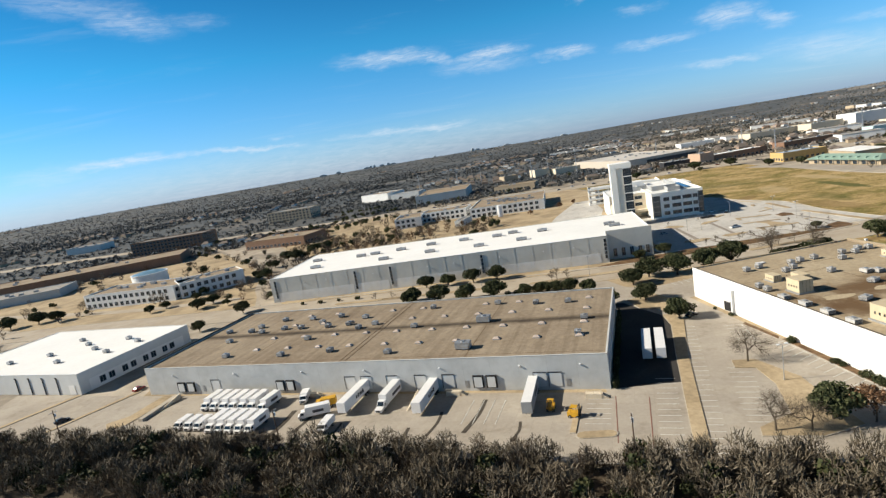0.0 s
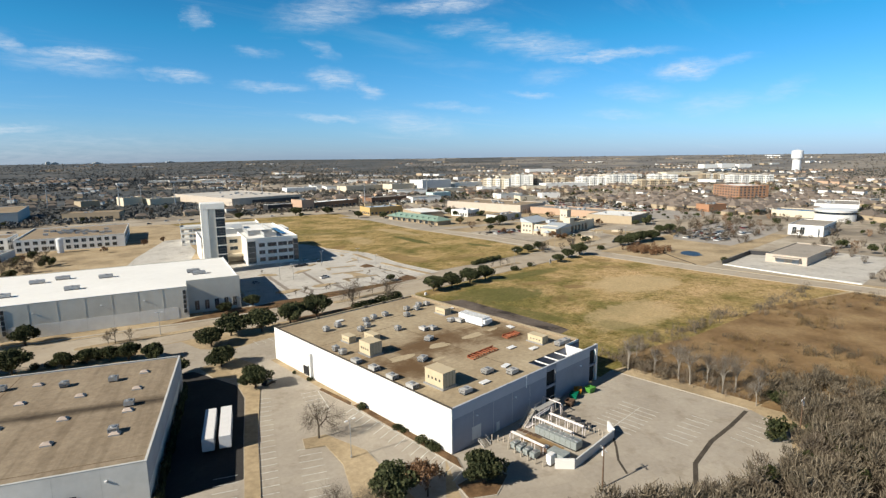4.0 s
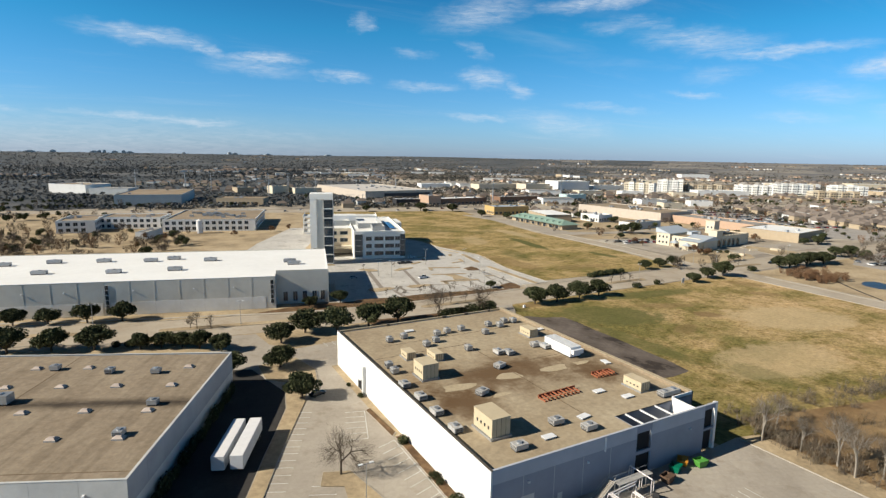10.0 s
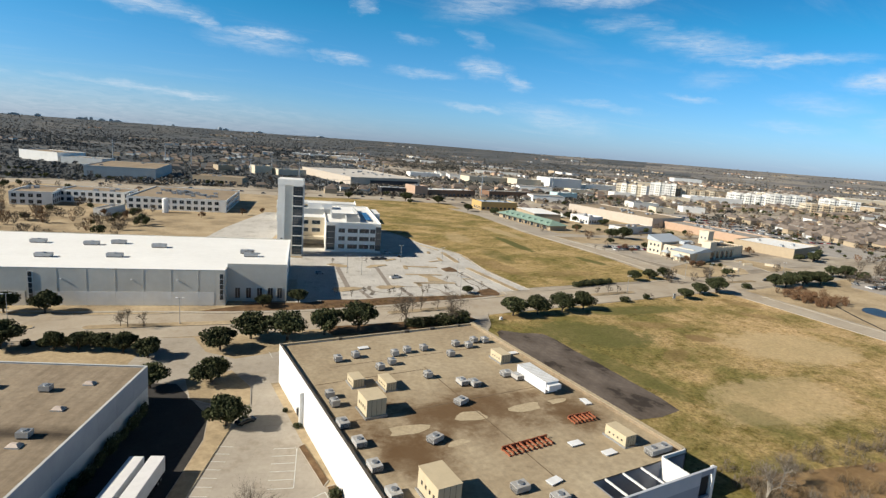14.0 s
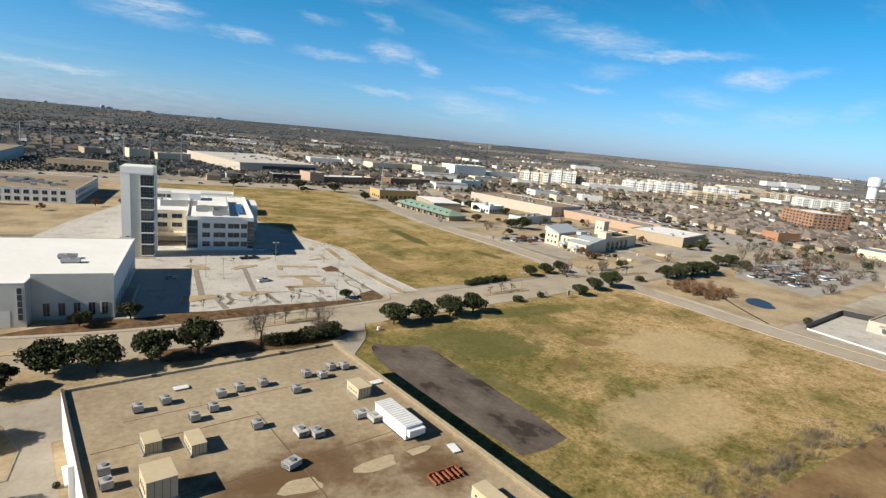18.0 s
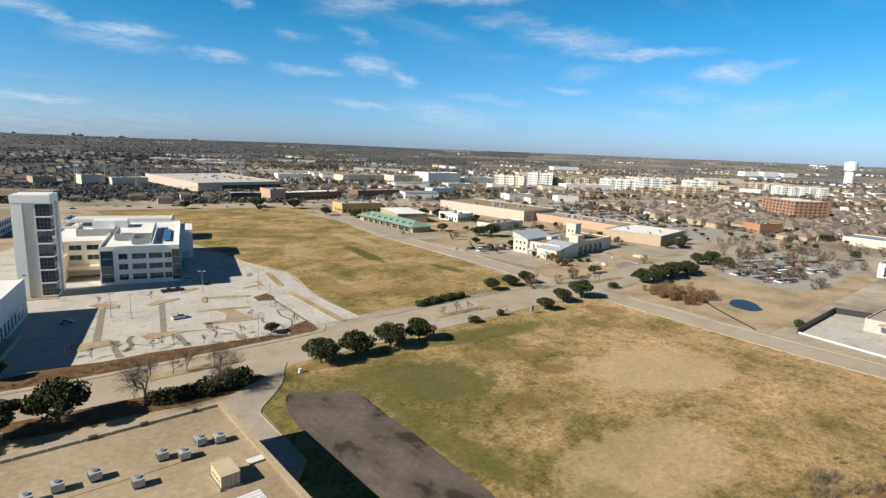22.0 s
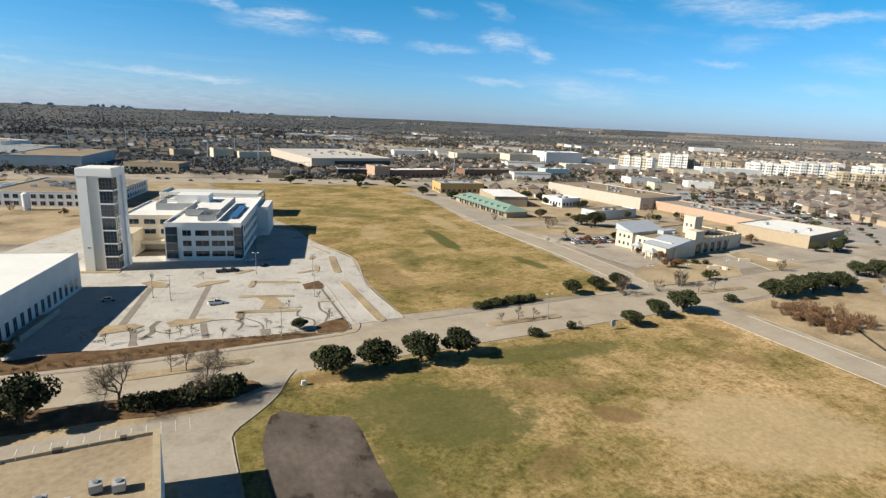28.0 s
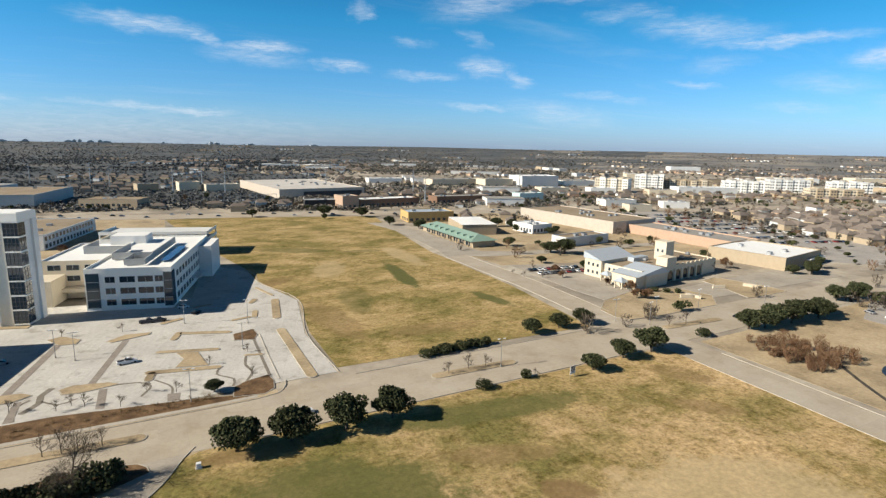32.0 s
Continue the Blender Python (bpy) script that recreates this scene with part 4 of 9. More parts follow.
part("wing_base", boxes((-18, -0.05, 17, 21.9, 3.6, 5.2)), wall_cream, O, "cream canopy over the entrance")
part("wing_block", boxes((-24, -15, 8, 21.9, 0, 10.5)), wall_cream, O, "cream lower entrance block")
part("glass_bay", boxes((0.5, 5.2, -0.14, -0.02, 1, 15.2)), tower_glass, O)
for k in range(5):
    part("transom", boxes((0.4, 5.3, -0.2, -0.15, 1 + k * 3.5, 1.2 + k * 3.5)), mullion, O)
part("glass_bay", boxes((28.4, OW + 0.12, -0.14, -0.02, 1, 15.2), (OW + 0.02, OW + 0.14, -0.02, 5, 1, 15.2)), tower_glass, O)
for k in range(5):
    part("transom", boxes((28.3, OW + 0.2, -0.2, -0.15, 1 + k * 3.5, 1.2 + k * 3.5)), mullion, O)
for row, z in enumerate((2.0, 6.6, 11.2)):
    for x, w in ((7.2, 3.6), (12.4, 5.6), (19.0, 5.6), (25.2, 3.0)):
        window_like(O, f"o{w}", pose(x, -0.02, z), w, 2.5, 2)
    for k in range(12):
        window_like(O, "o3.6", pose(OW + 0.02, 8 + k * 5.6, z, 0, 0, 90), 3.6, 2.5, 2)
    for x in (-21.5, -14.5, -7.5):
        window_like(O, "o5.0", pose(x, 21.98, z + 0.8), 5.0, 2.4, 2)
for b in ((4, 20, 20, 20.4, 16.5, 19.5), (4, 4.4, 20.4, 44, 16.5, 19.5), (19.6, 20, 20.4, 60, 16.5, 19.6), (-14, 3.9, 40, 40.4, 15.5, 19), (-14, -13.6, 40.4, 58, 15.5, 19), (12, 19.5, 8, 8.4, 16.5, 19.0), (12, 12.4, 8.4, 19.9, 16.5, 19.0), (19.6, 20, 8.4, 19.9, 16.5, 19)):
    part("roof_screen", boxes(b), grey_panel, O)
part("solar_panel", boxes((24, 27.5, 14, 48, 16.75, 16.9)), solar_blue, O, "dark blue rooftop panel strip")
part("wing", boxes((OW + 0.1, OW + 6, 54, 78, 0, 15.5)), wall_white, O, "white rear wing")
part("canopy", boxes((OW + 0.1, OW + 4, 34, 48, 4.0, 4.4)), wall_light, O)
part("penthouse", boxes((-10, 6, 62, 74, 15.5, 20)), wall_white, O)

# cream building with a turret by the crossing
Y = thing("civic_building", pose(292.5, 214, 0, 0, 0, -84), "cream stucco building with a square turret and metal roofs", "building")
metal_roof = varied("pale_blue_grey_metal_roof", (0.50, 0.55, 0.60), 0.08, 0.45, 0.2, dirt=0.1)
shell(Y, 34, 66, 8, wall_cream, roof_gravel, 0.6, 0.3)
part("gable_wall", prism(bmesh.new(), [(0, -2), (11, -2), (11, 24), (0, 24)], 0, 9.3), wall_cream, Y)
bm = bmesh.new()
v = [bm.verts.new(q) for q in ((-0.5, -2.6, 12.8), (11.5, -2.6, 9.2), (11.5, 25, 9.2), (-0.5, 25, 12.8), (-0.5, -2.6, 9.2), (-0.5, 25, 9.2))]
for f in ((0, 1, 2, 3), (0, 4, 1), (3, 2, 5), (0, 3, 5, 4), (4, 5, 2, 1)):
    bm.faces.new([v[i] for i in f])
part("pitched_roof", bm, metal_roof, Y, "pale metal shed roof")
part("turret", boxes((17, 24, 34, 41, 8, 17.5)), wall_cream, Y, "square cream turret")
part("turret_cap", boxes((16.7, 24.3, 33.7, 41.3, 17.5, 18.0)), wall_cream, Y)
for x in (18.3, 21.2):
    window_like(Y, "y_s", pose(x, 33.95, 12), 1.4, 1.8, 1)
part("front_block", boxes((22, 36, -7, -0.02, 0, 6.4), (34.02, 37, 0, 17, 0, 6.4)), wall_cream, Y, "cream entrance wing")
bm = bmesh.new()
v = [bm.verts.new(q) for q in ((21.5, -7.6, 6.4), (37.5, -7.6, 6.4), (37.5, 18, 6.4), (21.5, 18, 8.1), (21.5, 12, 9.4), (37.5, 12, 9.4))]
for f in ((0, 1, 5, 4), (4, 5, 2, 3), (1, 2, 5), (0, 4, 3), (0, 3, 2, 1)):
    bm.faces.new([v[i] for i in f])
part("pitched_roof", bm, metal_roof, Y, "pale metal roof over the entrance wing")
for x, y in ((17, -4.5), (30, -10)):
    part("porch", boxes((x - 2.2, x - 1.7, y - 2.2, y - 1.7, 0, 3.2), (x + 1.7, x + 2.2, y - 2.2, y - 1.7, 0, 3.2), (x - 2.2, x - 1.7, y + 1.7, y + 2.2, 0, 3.2), (x + 1.7, x + 2.2, y + 1.7, y + 2.2, 0, 3.2), (x - 2.4, x + 2.4, y - 2.4, y + 2.4, 3.2, 3.6)), wall_cream, Y, "small open entrance porch")
    bm = bmesh.new()
    v = [bm.verts.new(q) for q in ((x - 3, y - 3, 3.6), (x + 3, y - 3, 3.6), (x + 3, y + 3, 3.6), (x - 3, y + 3, 3.6), (x, y, 5.6))]
    for f in ((0, 1, 4), (1, 2, 4), (2, 3, 4), (3, 0, 4), (3, 2, 1, 0)):
        bm.faces.new([v[i] for i in f])
    part("porch_roof", bm, metal_roof, Y, "pale metal hipped porch roof")
part("block", boxes((28, 34.3, 20, 28, 8, 12.5)), wall_cream, Y)
part("roof_screen", boxes((12, 16, 18, 30, 7.4, 9.6)), metal_roof, Y)
for k in range(9):
    part("merlon", boxes((33.6, 34.2, 30 + k * 4, 31.6 + k * 4, 8.0, 8.7)), wall_cream, Y)
for k in range(5):
    a0 = 22 + k * 6.4
    arch = [(a0, 0.3), (a0 + 4.2, 0.3)] + [(a0 + 2.1 + 2.1 * math.cos(q * math.pi / 8), 3.6 + 2.1 * math.sin(q * math.pi / 8)) for q in range(9)]
    bm = bmesh.new()
    bm.faces.new([bm.verts.new((34.06, p, z)) for p, z in arch])
    back = bmesh.ops.extrude_face_region(bm, geom=bm.faces[:])
    bmesh.ops.translate(bm, vec=(-0.055, 0, 0), verts=[g for g in back["geom"] if isinstance(g, bmesh.types.BMVert)])
    part("arch", bm, glass, Y, "dark glazed arch of the arcade")
    part("arch_pier", boxes((34.02, 34.7, a0 + 4.5, a0 + 6.1, 0, 6.2)), wall_cream, Y)
for x in (2, 5, 8):
    window_like(Y, "y_s", pose(x, -2.05, 5.5), 1.4, 1.8, 1)
    window_like(Y, "y_s", pose(x, -2.05, 1.5), 1.4, 1.8, 1)
for x in (14, 17, 20):
    window_like(Y, "y_s", pose(x, -0.05, 4.5), 1.4, 1.8, 1)


# ---- kerbs, walks, islands and painted lines ----
def rect(cx, cy, w, d, turn):
    c, s = math.cos(radians(turn)), math.sin(radians(turn))
    return [(cx + x * c - y * s, cy + x * s + y * c) for x, y in ((-w / 2, -d / 2), (w / 2, -d / 2), (w / 2, d / 2), (-w / 2, d / 2))]


def capsule(x0, y0, x1, y1, w0, w1=None):
    """An island outline with round ends."""
    w1 = w1 or w0
    a = math.atan2(y1 - y0, x1 - x0)
    out = [(x1 + w1 / 2 * math.cos(a + k), y1 + w1 / 2 * math.sin(a + k)) for k in [(-90 + 30 * n) * math.pi / 180 for n in range(7)]]
    return out + [(x0 + w0 / 2 * math.cos(a + k), y0 + w0 / 2 * math.sin(a + k)) for k in [(90 + 30 * n) * math.pi / 180 for n in range(7)]]


mulch = mottled("brown_bark_mulch", [(0.35, (0.085, 0.05, 0.026)), (0.55, (0.155, 0.095, 0.05)), (0.7, (0.23, 0.15, 0.08))], 0.3, 1.5)


def island(outline, mat=None, label="kerbed island with dry tan grass", name="traffic_island"):
    th = thing(name, pose(0, 0, 0), label, "traffic island", kind="structure")
    cx, cy = sum(p[0] for p in outline) / len(outline), sum(p[1] for p in outline) / len(outline)
    inner = [(cx + (x - cx) * max(0.5, 1 - 0.3 / max(0.4, math.hypot(x - cx, y - cy))), cy + (y - cy) * max(0.5, 1 - 0.3 / max(0.4, math.hypot(x - cx, y - cy)))) for x, y in outline]
    part("island_kerb", prism(bmesh.new(), outline, -0.1, 0.17), kerb_concrete, th)
    part("island_bed", prism(bmesh.new(), inner, 0.1, 0.21), mat or dead_grass, th)
    return th


kerb("kerb", [p for p in offset_line(ROAD[:57], 12.1) if p[0] < -22], "pale concrete kerb of the boulevard")
kerb("kerb", [p for p in offset_line(ROAD, 12.1) if 136 < p[0] < 236], "pale concrete kerb of the boulevard")
OFFICE_KERB = smooth_line([(-24, 152.6), (-10, 148), (4, 144.6), (20, 141.6), (45, 139.4), (76, 139), (108, 139.2), (115, 142), (117, 148)], 3)
kerb("kerb", OFFICE_KERB, "pale concrete kerb before the new lot")
HEDGE_KERB = smooth_line([(24, 123.4), (34, 122), (52, 120.4), (70, 120.8), (80, 119), (82, 115)], 3)
kerb("kerb", HEDGE_KERB, "pale concrete kerb along the hedge")
kerb("kerb", smooth_line([(91, 121), (88.4, 117.2), (83.9, 108.7), (78.3, 102.2), (73, 96.6), (72.2, 91.3), (72.1, 72)], 2), "pale kerb of the curved drive")
kerb("kerb", offset_line([p for p in ROAD if p[0] < 232 and not (-34 < p[0] < -14) and p[0] > 90], -12.1), "pale concrete kerb of the boulevard")
kerb("kerb", offset_line([p for p in ROAD if p[0] < -36], -12.1), "pale concrete kerb of the boulevard")
kerb("kerb", [(68.8, 0.4), (69.6, -18), (70.5, -38)], "pale concrete kerb along the back lot")
sheet("verge_strip", [(68.9, 0.4), (75, -1), (76, -20), (76, -40), (70.7, -39)], 0.03, dead_grass, "dry tan grass strip beside the back lot", "grass", 0.1)
kerb("kerb", [p for p in offset_line(SIDE, 7.1) if p[1] < 112])
kerb("kerb", [p for p in offset_line(SIDE, -7.1) if p[1] < 112])
kerb("kerb", [p for p in offset_line(NORTH, 7.1) if p[1] > 152])
kerb("kerb", [p for p in offset_line(NORTH, -7.1) if p[1] > 152])
walk_line = [p for p in offset_line(ROAD, 15.5) if -150 < p[0] < -30] + [(x, y + 1.5) for x, y in OFFICE_KERB[1:-4]]
solid("footpath", ribbon(bmesh.new(), walk_line, 0.8, -0.8, -0.1, 0.12), kerb_concrete, "pale concrete footpath along the boulevard", "footpath", kind="structure")
solid("verge_bed", prism(bmesh.new(), [(x, y + 2.3) for x, y in OFFICE_KERB[3:-4]] + [(103, 143.6), (92, 146.4), (77, 148.6), (62, 151), (48, 151), (36, 154), (26, 152.5), (8, 156)], -0.1, 0.09), mulch, "brown mulch verge with low plants", "verge", kind="structure")
solid("verge_strip", prism(bmesh.new(), OFFICE_KERB[1:-3] + [(x, y + 2.3) for x, y in OFFICE_KERB[1:-3]][::-1], -0.1, 0.08), dead_grass, "dry grass strip beside the footpath", "grass", kind="structure")
solid("verge_bed", prism(bmesh.new(), HEDGE_KERB + [(78, 113), (70, 109.4), (58, 109.6), (48, 111.6), (34, 112), (24, 114)], -0.1, 0.09), mulch, "brown mulch bed under a hedge and bare trees", "verge", kind="structure")
solid("verge_grass", ribbon(bmesh.new(), [p for p in offset_line(ROAD, 20) if -175 < p[0] < 10], 7.5, -7.5, -0.1, 0.02), dead_grass, "dry tan grass in front of the long warehouse", "grass", kind="structure")

for a, b in (((-140, 172.5), (-62, 147.8)), ((-46, 143), (-2, 135.6)), ((53, 131.4), (80, 130.6)), ((157, 131), (183, 130)), ((256, 132), (284, 130))):
    island(capsule(*a, *b, 3.6), dead_grass, "long kerbed median with dry grass and thin bare trees", "median")

# lot before the office tower
paver = mottled("pinkish_grey_paver_strip", [(0.3, (0.22, 0.19, 0.165)), (0.7, (0.31, 0.275, 0.24))], 0.25, 2.0)
for outline in ([(41, 168), (43, 171), (53, 169.5), (55.5, 167), (52, 164.5), (44, 163.5)], [(53, 214.5), (57, 216.5), (63, 210.5), (62, 206), (57, 207)], [(61, 167.5), (64, 169.5), (73, 167.5), (75.5, 165), (66, 163), (62, 164)],
                [(70.5, 204.5), (76, 209.5), (84, 208.5), (83.5, 206.4), (78, 204.5), (72, 202.5)], [(102, 142.8), (103, 149), (107, 152), (113.4, 153.5), (114, 149), (113, 143.6), (110, 141)], [(108.6, 187.5), (109, 194), (116.4, 197), (117, 191), (115, 185.5)]):
    island(outline, dead_grass if outline[0][0] < 100 else mulch)
for a in ((90.5, 197.5, 92.6, 203.6, 2.4), (93.6, 202.6, 108, 197.4, 2.6), (85.8, 186.4, 102.4, 181.4, 2.2), (82.6, 170, 101, 165.8, 2.6), (82.4, 164.6, 83.4, 169, 2.4), (110, 172, 114.6, 170.6, 1.4), (119.6, 212, 121, 219, 2.2), (111.6, 210.6, 117.6, 212, 2.0), (121.6, 231.6, 123.8, 236, 2.4),
          (88, 217.5, 94, 220.5, 2.6), (100, 234, 106, 236, 1.6)):
    island(capsule(*a))
island([(90.6, 183.6), (96.8, 181.8), (98.6, 168.4), (89.6, 170.6), (92.2, 177)], dead_grass, "bell-shaped kerbed island of tan grass")
for a in ((125.3, 192, 124.5, 147.5, 3.2), (131.5, 232, 127, 207, 3.2), (128, 256, 132, 240, 1.6)):
    island(capsule(*a), dead_grass, "narrow kerbed bed with dry tan grass")
for outline in ([(48, 169.6), (50.2, 169), (58, 208), (56, 209)], [(67.6, 168.6), (69.4, 168), (77.4, 203.5), (75.4, 204)], [(52, 164), (53.6, 164), (53.6, 152), (51.6, 152)], [(70.6, 163.6), (72.6, 163.4), (72.4, 150.5), (70.4, 151)], [(86.8, 152.6), (90, 152), (89.4, 147.4), (86.6, 148)]):
    sheet("paver_strip", outline, 0.06, paver, "narrow strip of pinkish grey pavers", "paving", 0.1)
wet_joint = mottled("damp_concrete_joint", [(0.3, (0.16, 0.14, 0.115)), (0.7, (0.25, 0.225, 0.19))], 0.4, 2)
for pts, w in (([(59.4, 170), (57.4, 165.5), (57.6, 161), (54.4, 156)], 0.8), ([(55.4, 164), (52.6, 160), (53.6, 152)], 0.4), ([(75, 165), (80, 164), (83, 160), (80.6, 154)], 0.35), ([(102, 166), (100, 160.6), (104, 155), (103, 150)], 0.35), ([(110, 172), (108.6, 164), (109.6, 158), (107, 152)], 0.4), ([(84, 164), (88, 157), (87.4, 149)], 0.3), ([(115, 191), (114.2, 170), (113.6, 153)], 0.45), ([(58, 162), (62, 158), (66, 160)], 0.3)):
    solid("damp_joint", ribbon(bmesh.new(), smooth_line(pts, 2), w, -w, 0.0, 0.058), wet_joint, "damp dark joint in the new concrete", "stain", kind="structure")
kerb("kerb", [(117.6, 191), (116.4, 170), (115.6, 149.5)], "pale kerb beside the lot's drive")
# corner lawns at the cream building
for outline in ([(250, 160), (262, 170), (288, 177), (300, 176), (311, 171), (315, 155), (303, 143.6), (266, 143.6), (251, 145), (248.4, 150)], [(336, 176), (350, 178), (357, 154), (356, 144), (336, 143.6), (327, 145), (334, 165)]):
    solid("corner_lawn", prism(bmesh.new(), outline, -0.05, 0.09), dead_grass, "tan dormant lawn at the crossing", "grass", kind="structure")
    kerb("kerb", outline + outline[:1], "pale kerb round the corner lawn")
for x, y, r in ((303.4, 156, -72), (347.6, 157, -60)):
    sw = thing("sign_wall", pose(x, y, 0.09, 0, 0, r), "low cream entrance wall on the corner lawn", "sign wall", "entrance walls")
    part("wall", boxes((-3.4, 3.4, -0.3, 0.3, 0, 1.5)), wall_cream, sw)
    part("capstone", boxes((-3.6, 3.6, -0.4, 0.4, 1.5, 1.65)), kerb_concrete, sw)
solid("kerb", ribbon(bmesh.new(), smooth_line([(132.4, 147), (132.6, 184), (140.6, 228), (131.6, 264), (131, 292), (112, 322)], 5), 0.12, -0.12, -0.2, 0.17), kerb_concrete, "pale kerb round the new lot", "kerb", kind="structure")


def stall_lines(name, x0, y0, turn, n, depth, pitch=2.74, spine=False, lean=0.0):
    """Painted stall lines: n lines along `turn`, each `depth` long to the left of that direction."""
    c, s = math.cos(radians(turn)), math.sin(radians(turn))
    c2, s2 = math.cos(radians(turn + 90 + lean)), math.sin(radians(turn + 90 + lean))
    th = thing(name, pose(0, 0, 0), "row of worn white painted stall lines", "parking lines", kind="structure")
    me = mesh_of("stall_line", boxes((0, depth, -0.075, 0.075, 0.0, 0.006)), paint_white)
    for k in range(n):
        part("stall_line", me, None, th, "", Matrix(((c2, -s2, 0, x0 + c * k * pitch), (s2, c2, 0, y0 + s * k * pitch), (0, 0, 1, 0.05), (0, 0, 0, 1))))
    if spine:
        part("end_line", boxes((0, (n - 1) * pitch, -0.075, 0.075, 0.0, 0.006)), paint_white, th, "", Matrix(((c, -s, 0, x0), (s, c, 0, y0), (0, 0, 1, 0.056), (0, 0, 0, 1))))
    return th


stall_lines("parking_lines", -48.5, -6.5, 66.2, 27, -4.6)
stall_lines("parking_lines", -49.0, 1.0, 66.2, 11, 4.8)
stall_lines("parking_lines", -30.3, -1.0, 66.2, 11, 5.2)
stall_lines("parking_lines", -2.6, -6.0, 90, 16, 4.6, spine=True, lean=18)
stall_lines("parking_lines", -7.6, 38.5, 73, 6, 4.8, spine=True)
stall_lines("parking_lines", 36.4, -18.6, 2, 8, 5.2, pitch=2.2, spine=True)
stall_lines("parking_lines", 36.4, -18.6, 2, 8, -5.2, pitch=2.2)
stall_lines("parking_lines", 41, -29.5, 2, 7, -5.6, pitch=2.6)
stall_lines("parking_lines", 52, -40.5, -6, 7, -5.2, pitch=2.6)
stall_lines("parking_lines", -66.3, 13.2, 66.5, 6, -5.6, pitch=2.4)
stall_lines("parking_lines", -94, 24.5, -23.5, 4, 12.5, pitch=2.9)
stall_lines("parking_lines", 2, 106.4, 0, 24, -4.8)
stall_lines("parking_lines", 33, 178, -18, 6, 5, pitch=2.74)
stall_lines("parking_lines", 62, 176, -18, 6, 5, pitch=2.74)
stall_lines("parking_lines", 60, 200, -18, 7, 5, pitch=2.74)
stall_lines("parking_lines", 88, 174, -12, 6, -5, pitch=2.74)
stall_lines("parking_lines", 92, 196, -16, 6, -5, pitch=2.74)

# planted strips between the warehouses
island([(-50, -5), (-47.2, -6.4), (-27.6, 38.5), (-15.2, 64), (-13, 72), (-18.5, 72), (-20.5, 62), (-30.2, 41)], None, "long kerbed strip of tan grass between the lots", "planted_strip")
island([(-20.6, 30), (-15.4, 28), (-12.5, 15), (-14.6, 4), (-16.4, -8), (-26, -9), (-36, -5), (-34.5, -2), (-25.6, 0.5), (-19.6, 14), (-18.2, 23.5), (-22.4, 25.6)], None, "kerbed island of tan grass and mulch with trees", "planted_island")
island([(-7.5, -9), (2, -9), (3, -14), (-4, -17), (-9, -14)], mulch, "round mulched island with a tree", "planted_island")
island([(-3.2, 52), (-1.9, 52.6), (-1.0, 38), (-2.4, 36.5)], mulch, "narrow mulch bed", "planted_strip")
island([(-1.9, 36.5), (-0.15, 36.5), (-0.15, -2), (-2.4, -6)], mulch, "mulch bed with clipped shrubs along the white wall", "planted_strip")
island([(-22, 94), (-10, 96), (-7, 84), (-9, 74), (-14, 74), (-22, 82)], None, "grass bed under oaks", "planted_island")
island(capsule(-68.5, 8.6, -62.5, 7, 3.0), None, "rounded end island of dry grass")
island(rect(-67.6, 16, 1.4, 13, -24), None, "narrow strip of dry grass")
island([(-203, 69), (-200, 63.5), (-195, 65), (-189, 77), (-187, 84), (-191, 86), (-197, 72)], None, "kerbed tan grass island in the truck yard", "planted_island")
island(rect(-214, 83, 1.6, 32, -40), None, "narrow strip of tan grass")
island(rect(-238, 94, 2.0, 26, -40), None, "narrow strip of tan grass")
solid("loading_ramp", prism(bmesh.new(), [(-191.5, 66.5), (-189.8, 65.8), (-184.2, 81.8), (-186.2, 82.6)], 0, 0.9), kerb_concrete, "concrete loading ramp wall", "ramp", kind="structure")
crack = mottled("dark_wet_joint", [(0.3, (0.05, 0.043, 0.035)), (0.7, (0.10, 0.085, 0.07))], 0.4, 2)
solid("drain_line", ribbon(bmesh.new(), [(69, -38.2), (58, -38.4), (47, -38), (35, -39.3), (24, -44)], 0.5, -0.5, 0.0, 0.055), crack, "dark wet drainage joint in the paving", "drain", kind="structure")
solid("drain_line", ribbon(bmesh.new(), [(33, -20.8), (29, -24), (24.5, -27), (21, -31)], 0.25, -0.25, 0.0, 0.054), crack, "dark wet crack in the paving", "drain", kind="structure")
for x0, y0, x1, y1, w in ((-86, 35, -94, 20, 1.2), (-80, 20, -84, 12, 0.7), (-107, 28, -112, 18, 0.9), (-140, 52, -146, 36, 1.6), (-133, 52, -138, 38, 1.2), (-98, 33, -103, 22, 0.8), (-125, 38, -129, 30, 0.7)):
    solid("wet_streak", ribbon(bmesh.new(), smooth_line([(x0, y0), ((x0 + x1) / 2 + 0.8, (y0 + y1) / 2), (x1, y1)], 2), w / 2, -w / 2, 0.0, 0.05), crack, "dark wet streak on the yard", "stain", kind="structure")
solid("pond", prism(bmesh.new(), smooth_line([(278.6, 69), (282, 72.4), (286, 74), (290.5, 74.6), (295.6, 72.4), (295, 68), (292, 64), (288.6, 62.4), (285.4, 59.4), (281, 60), (278, 62.4), (278.6, 69)], 2)[:-1], -0.1, 0.05), water, "small dark still pond in dry grass", "pond", kind="structure")
solid("pond", prism(bmesh.new(), [(269, 95), (272, 96), (274.4, 92), (276.4, 86), (274.6, 84.6), (271, 88.6)], -0.1, 0.05), water, "small dark pond among red brush", "pond", kind="structure")
solid("ditch", ribbon(bmesh.new(), smooth_line([(278, 83), (270, 74), (262, 64), (252, 50)], 3), 0.6, -0.6, -0.1, 0.05), crack, "dark narrow ditch", "ditch", kind="structure")
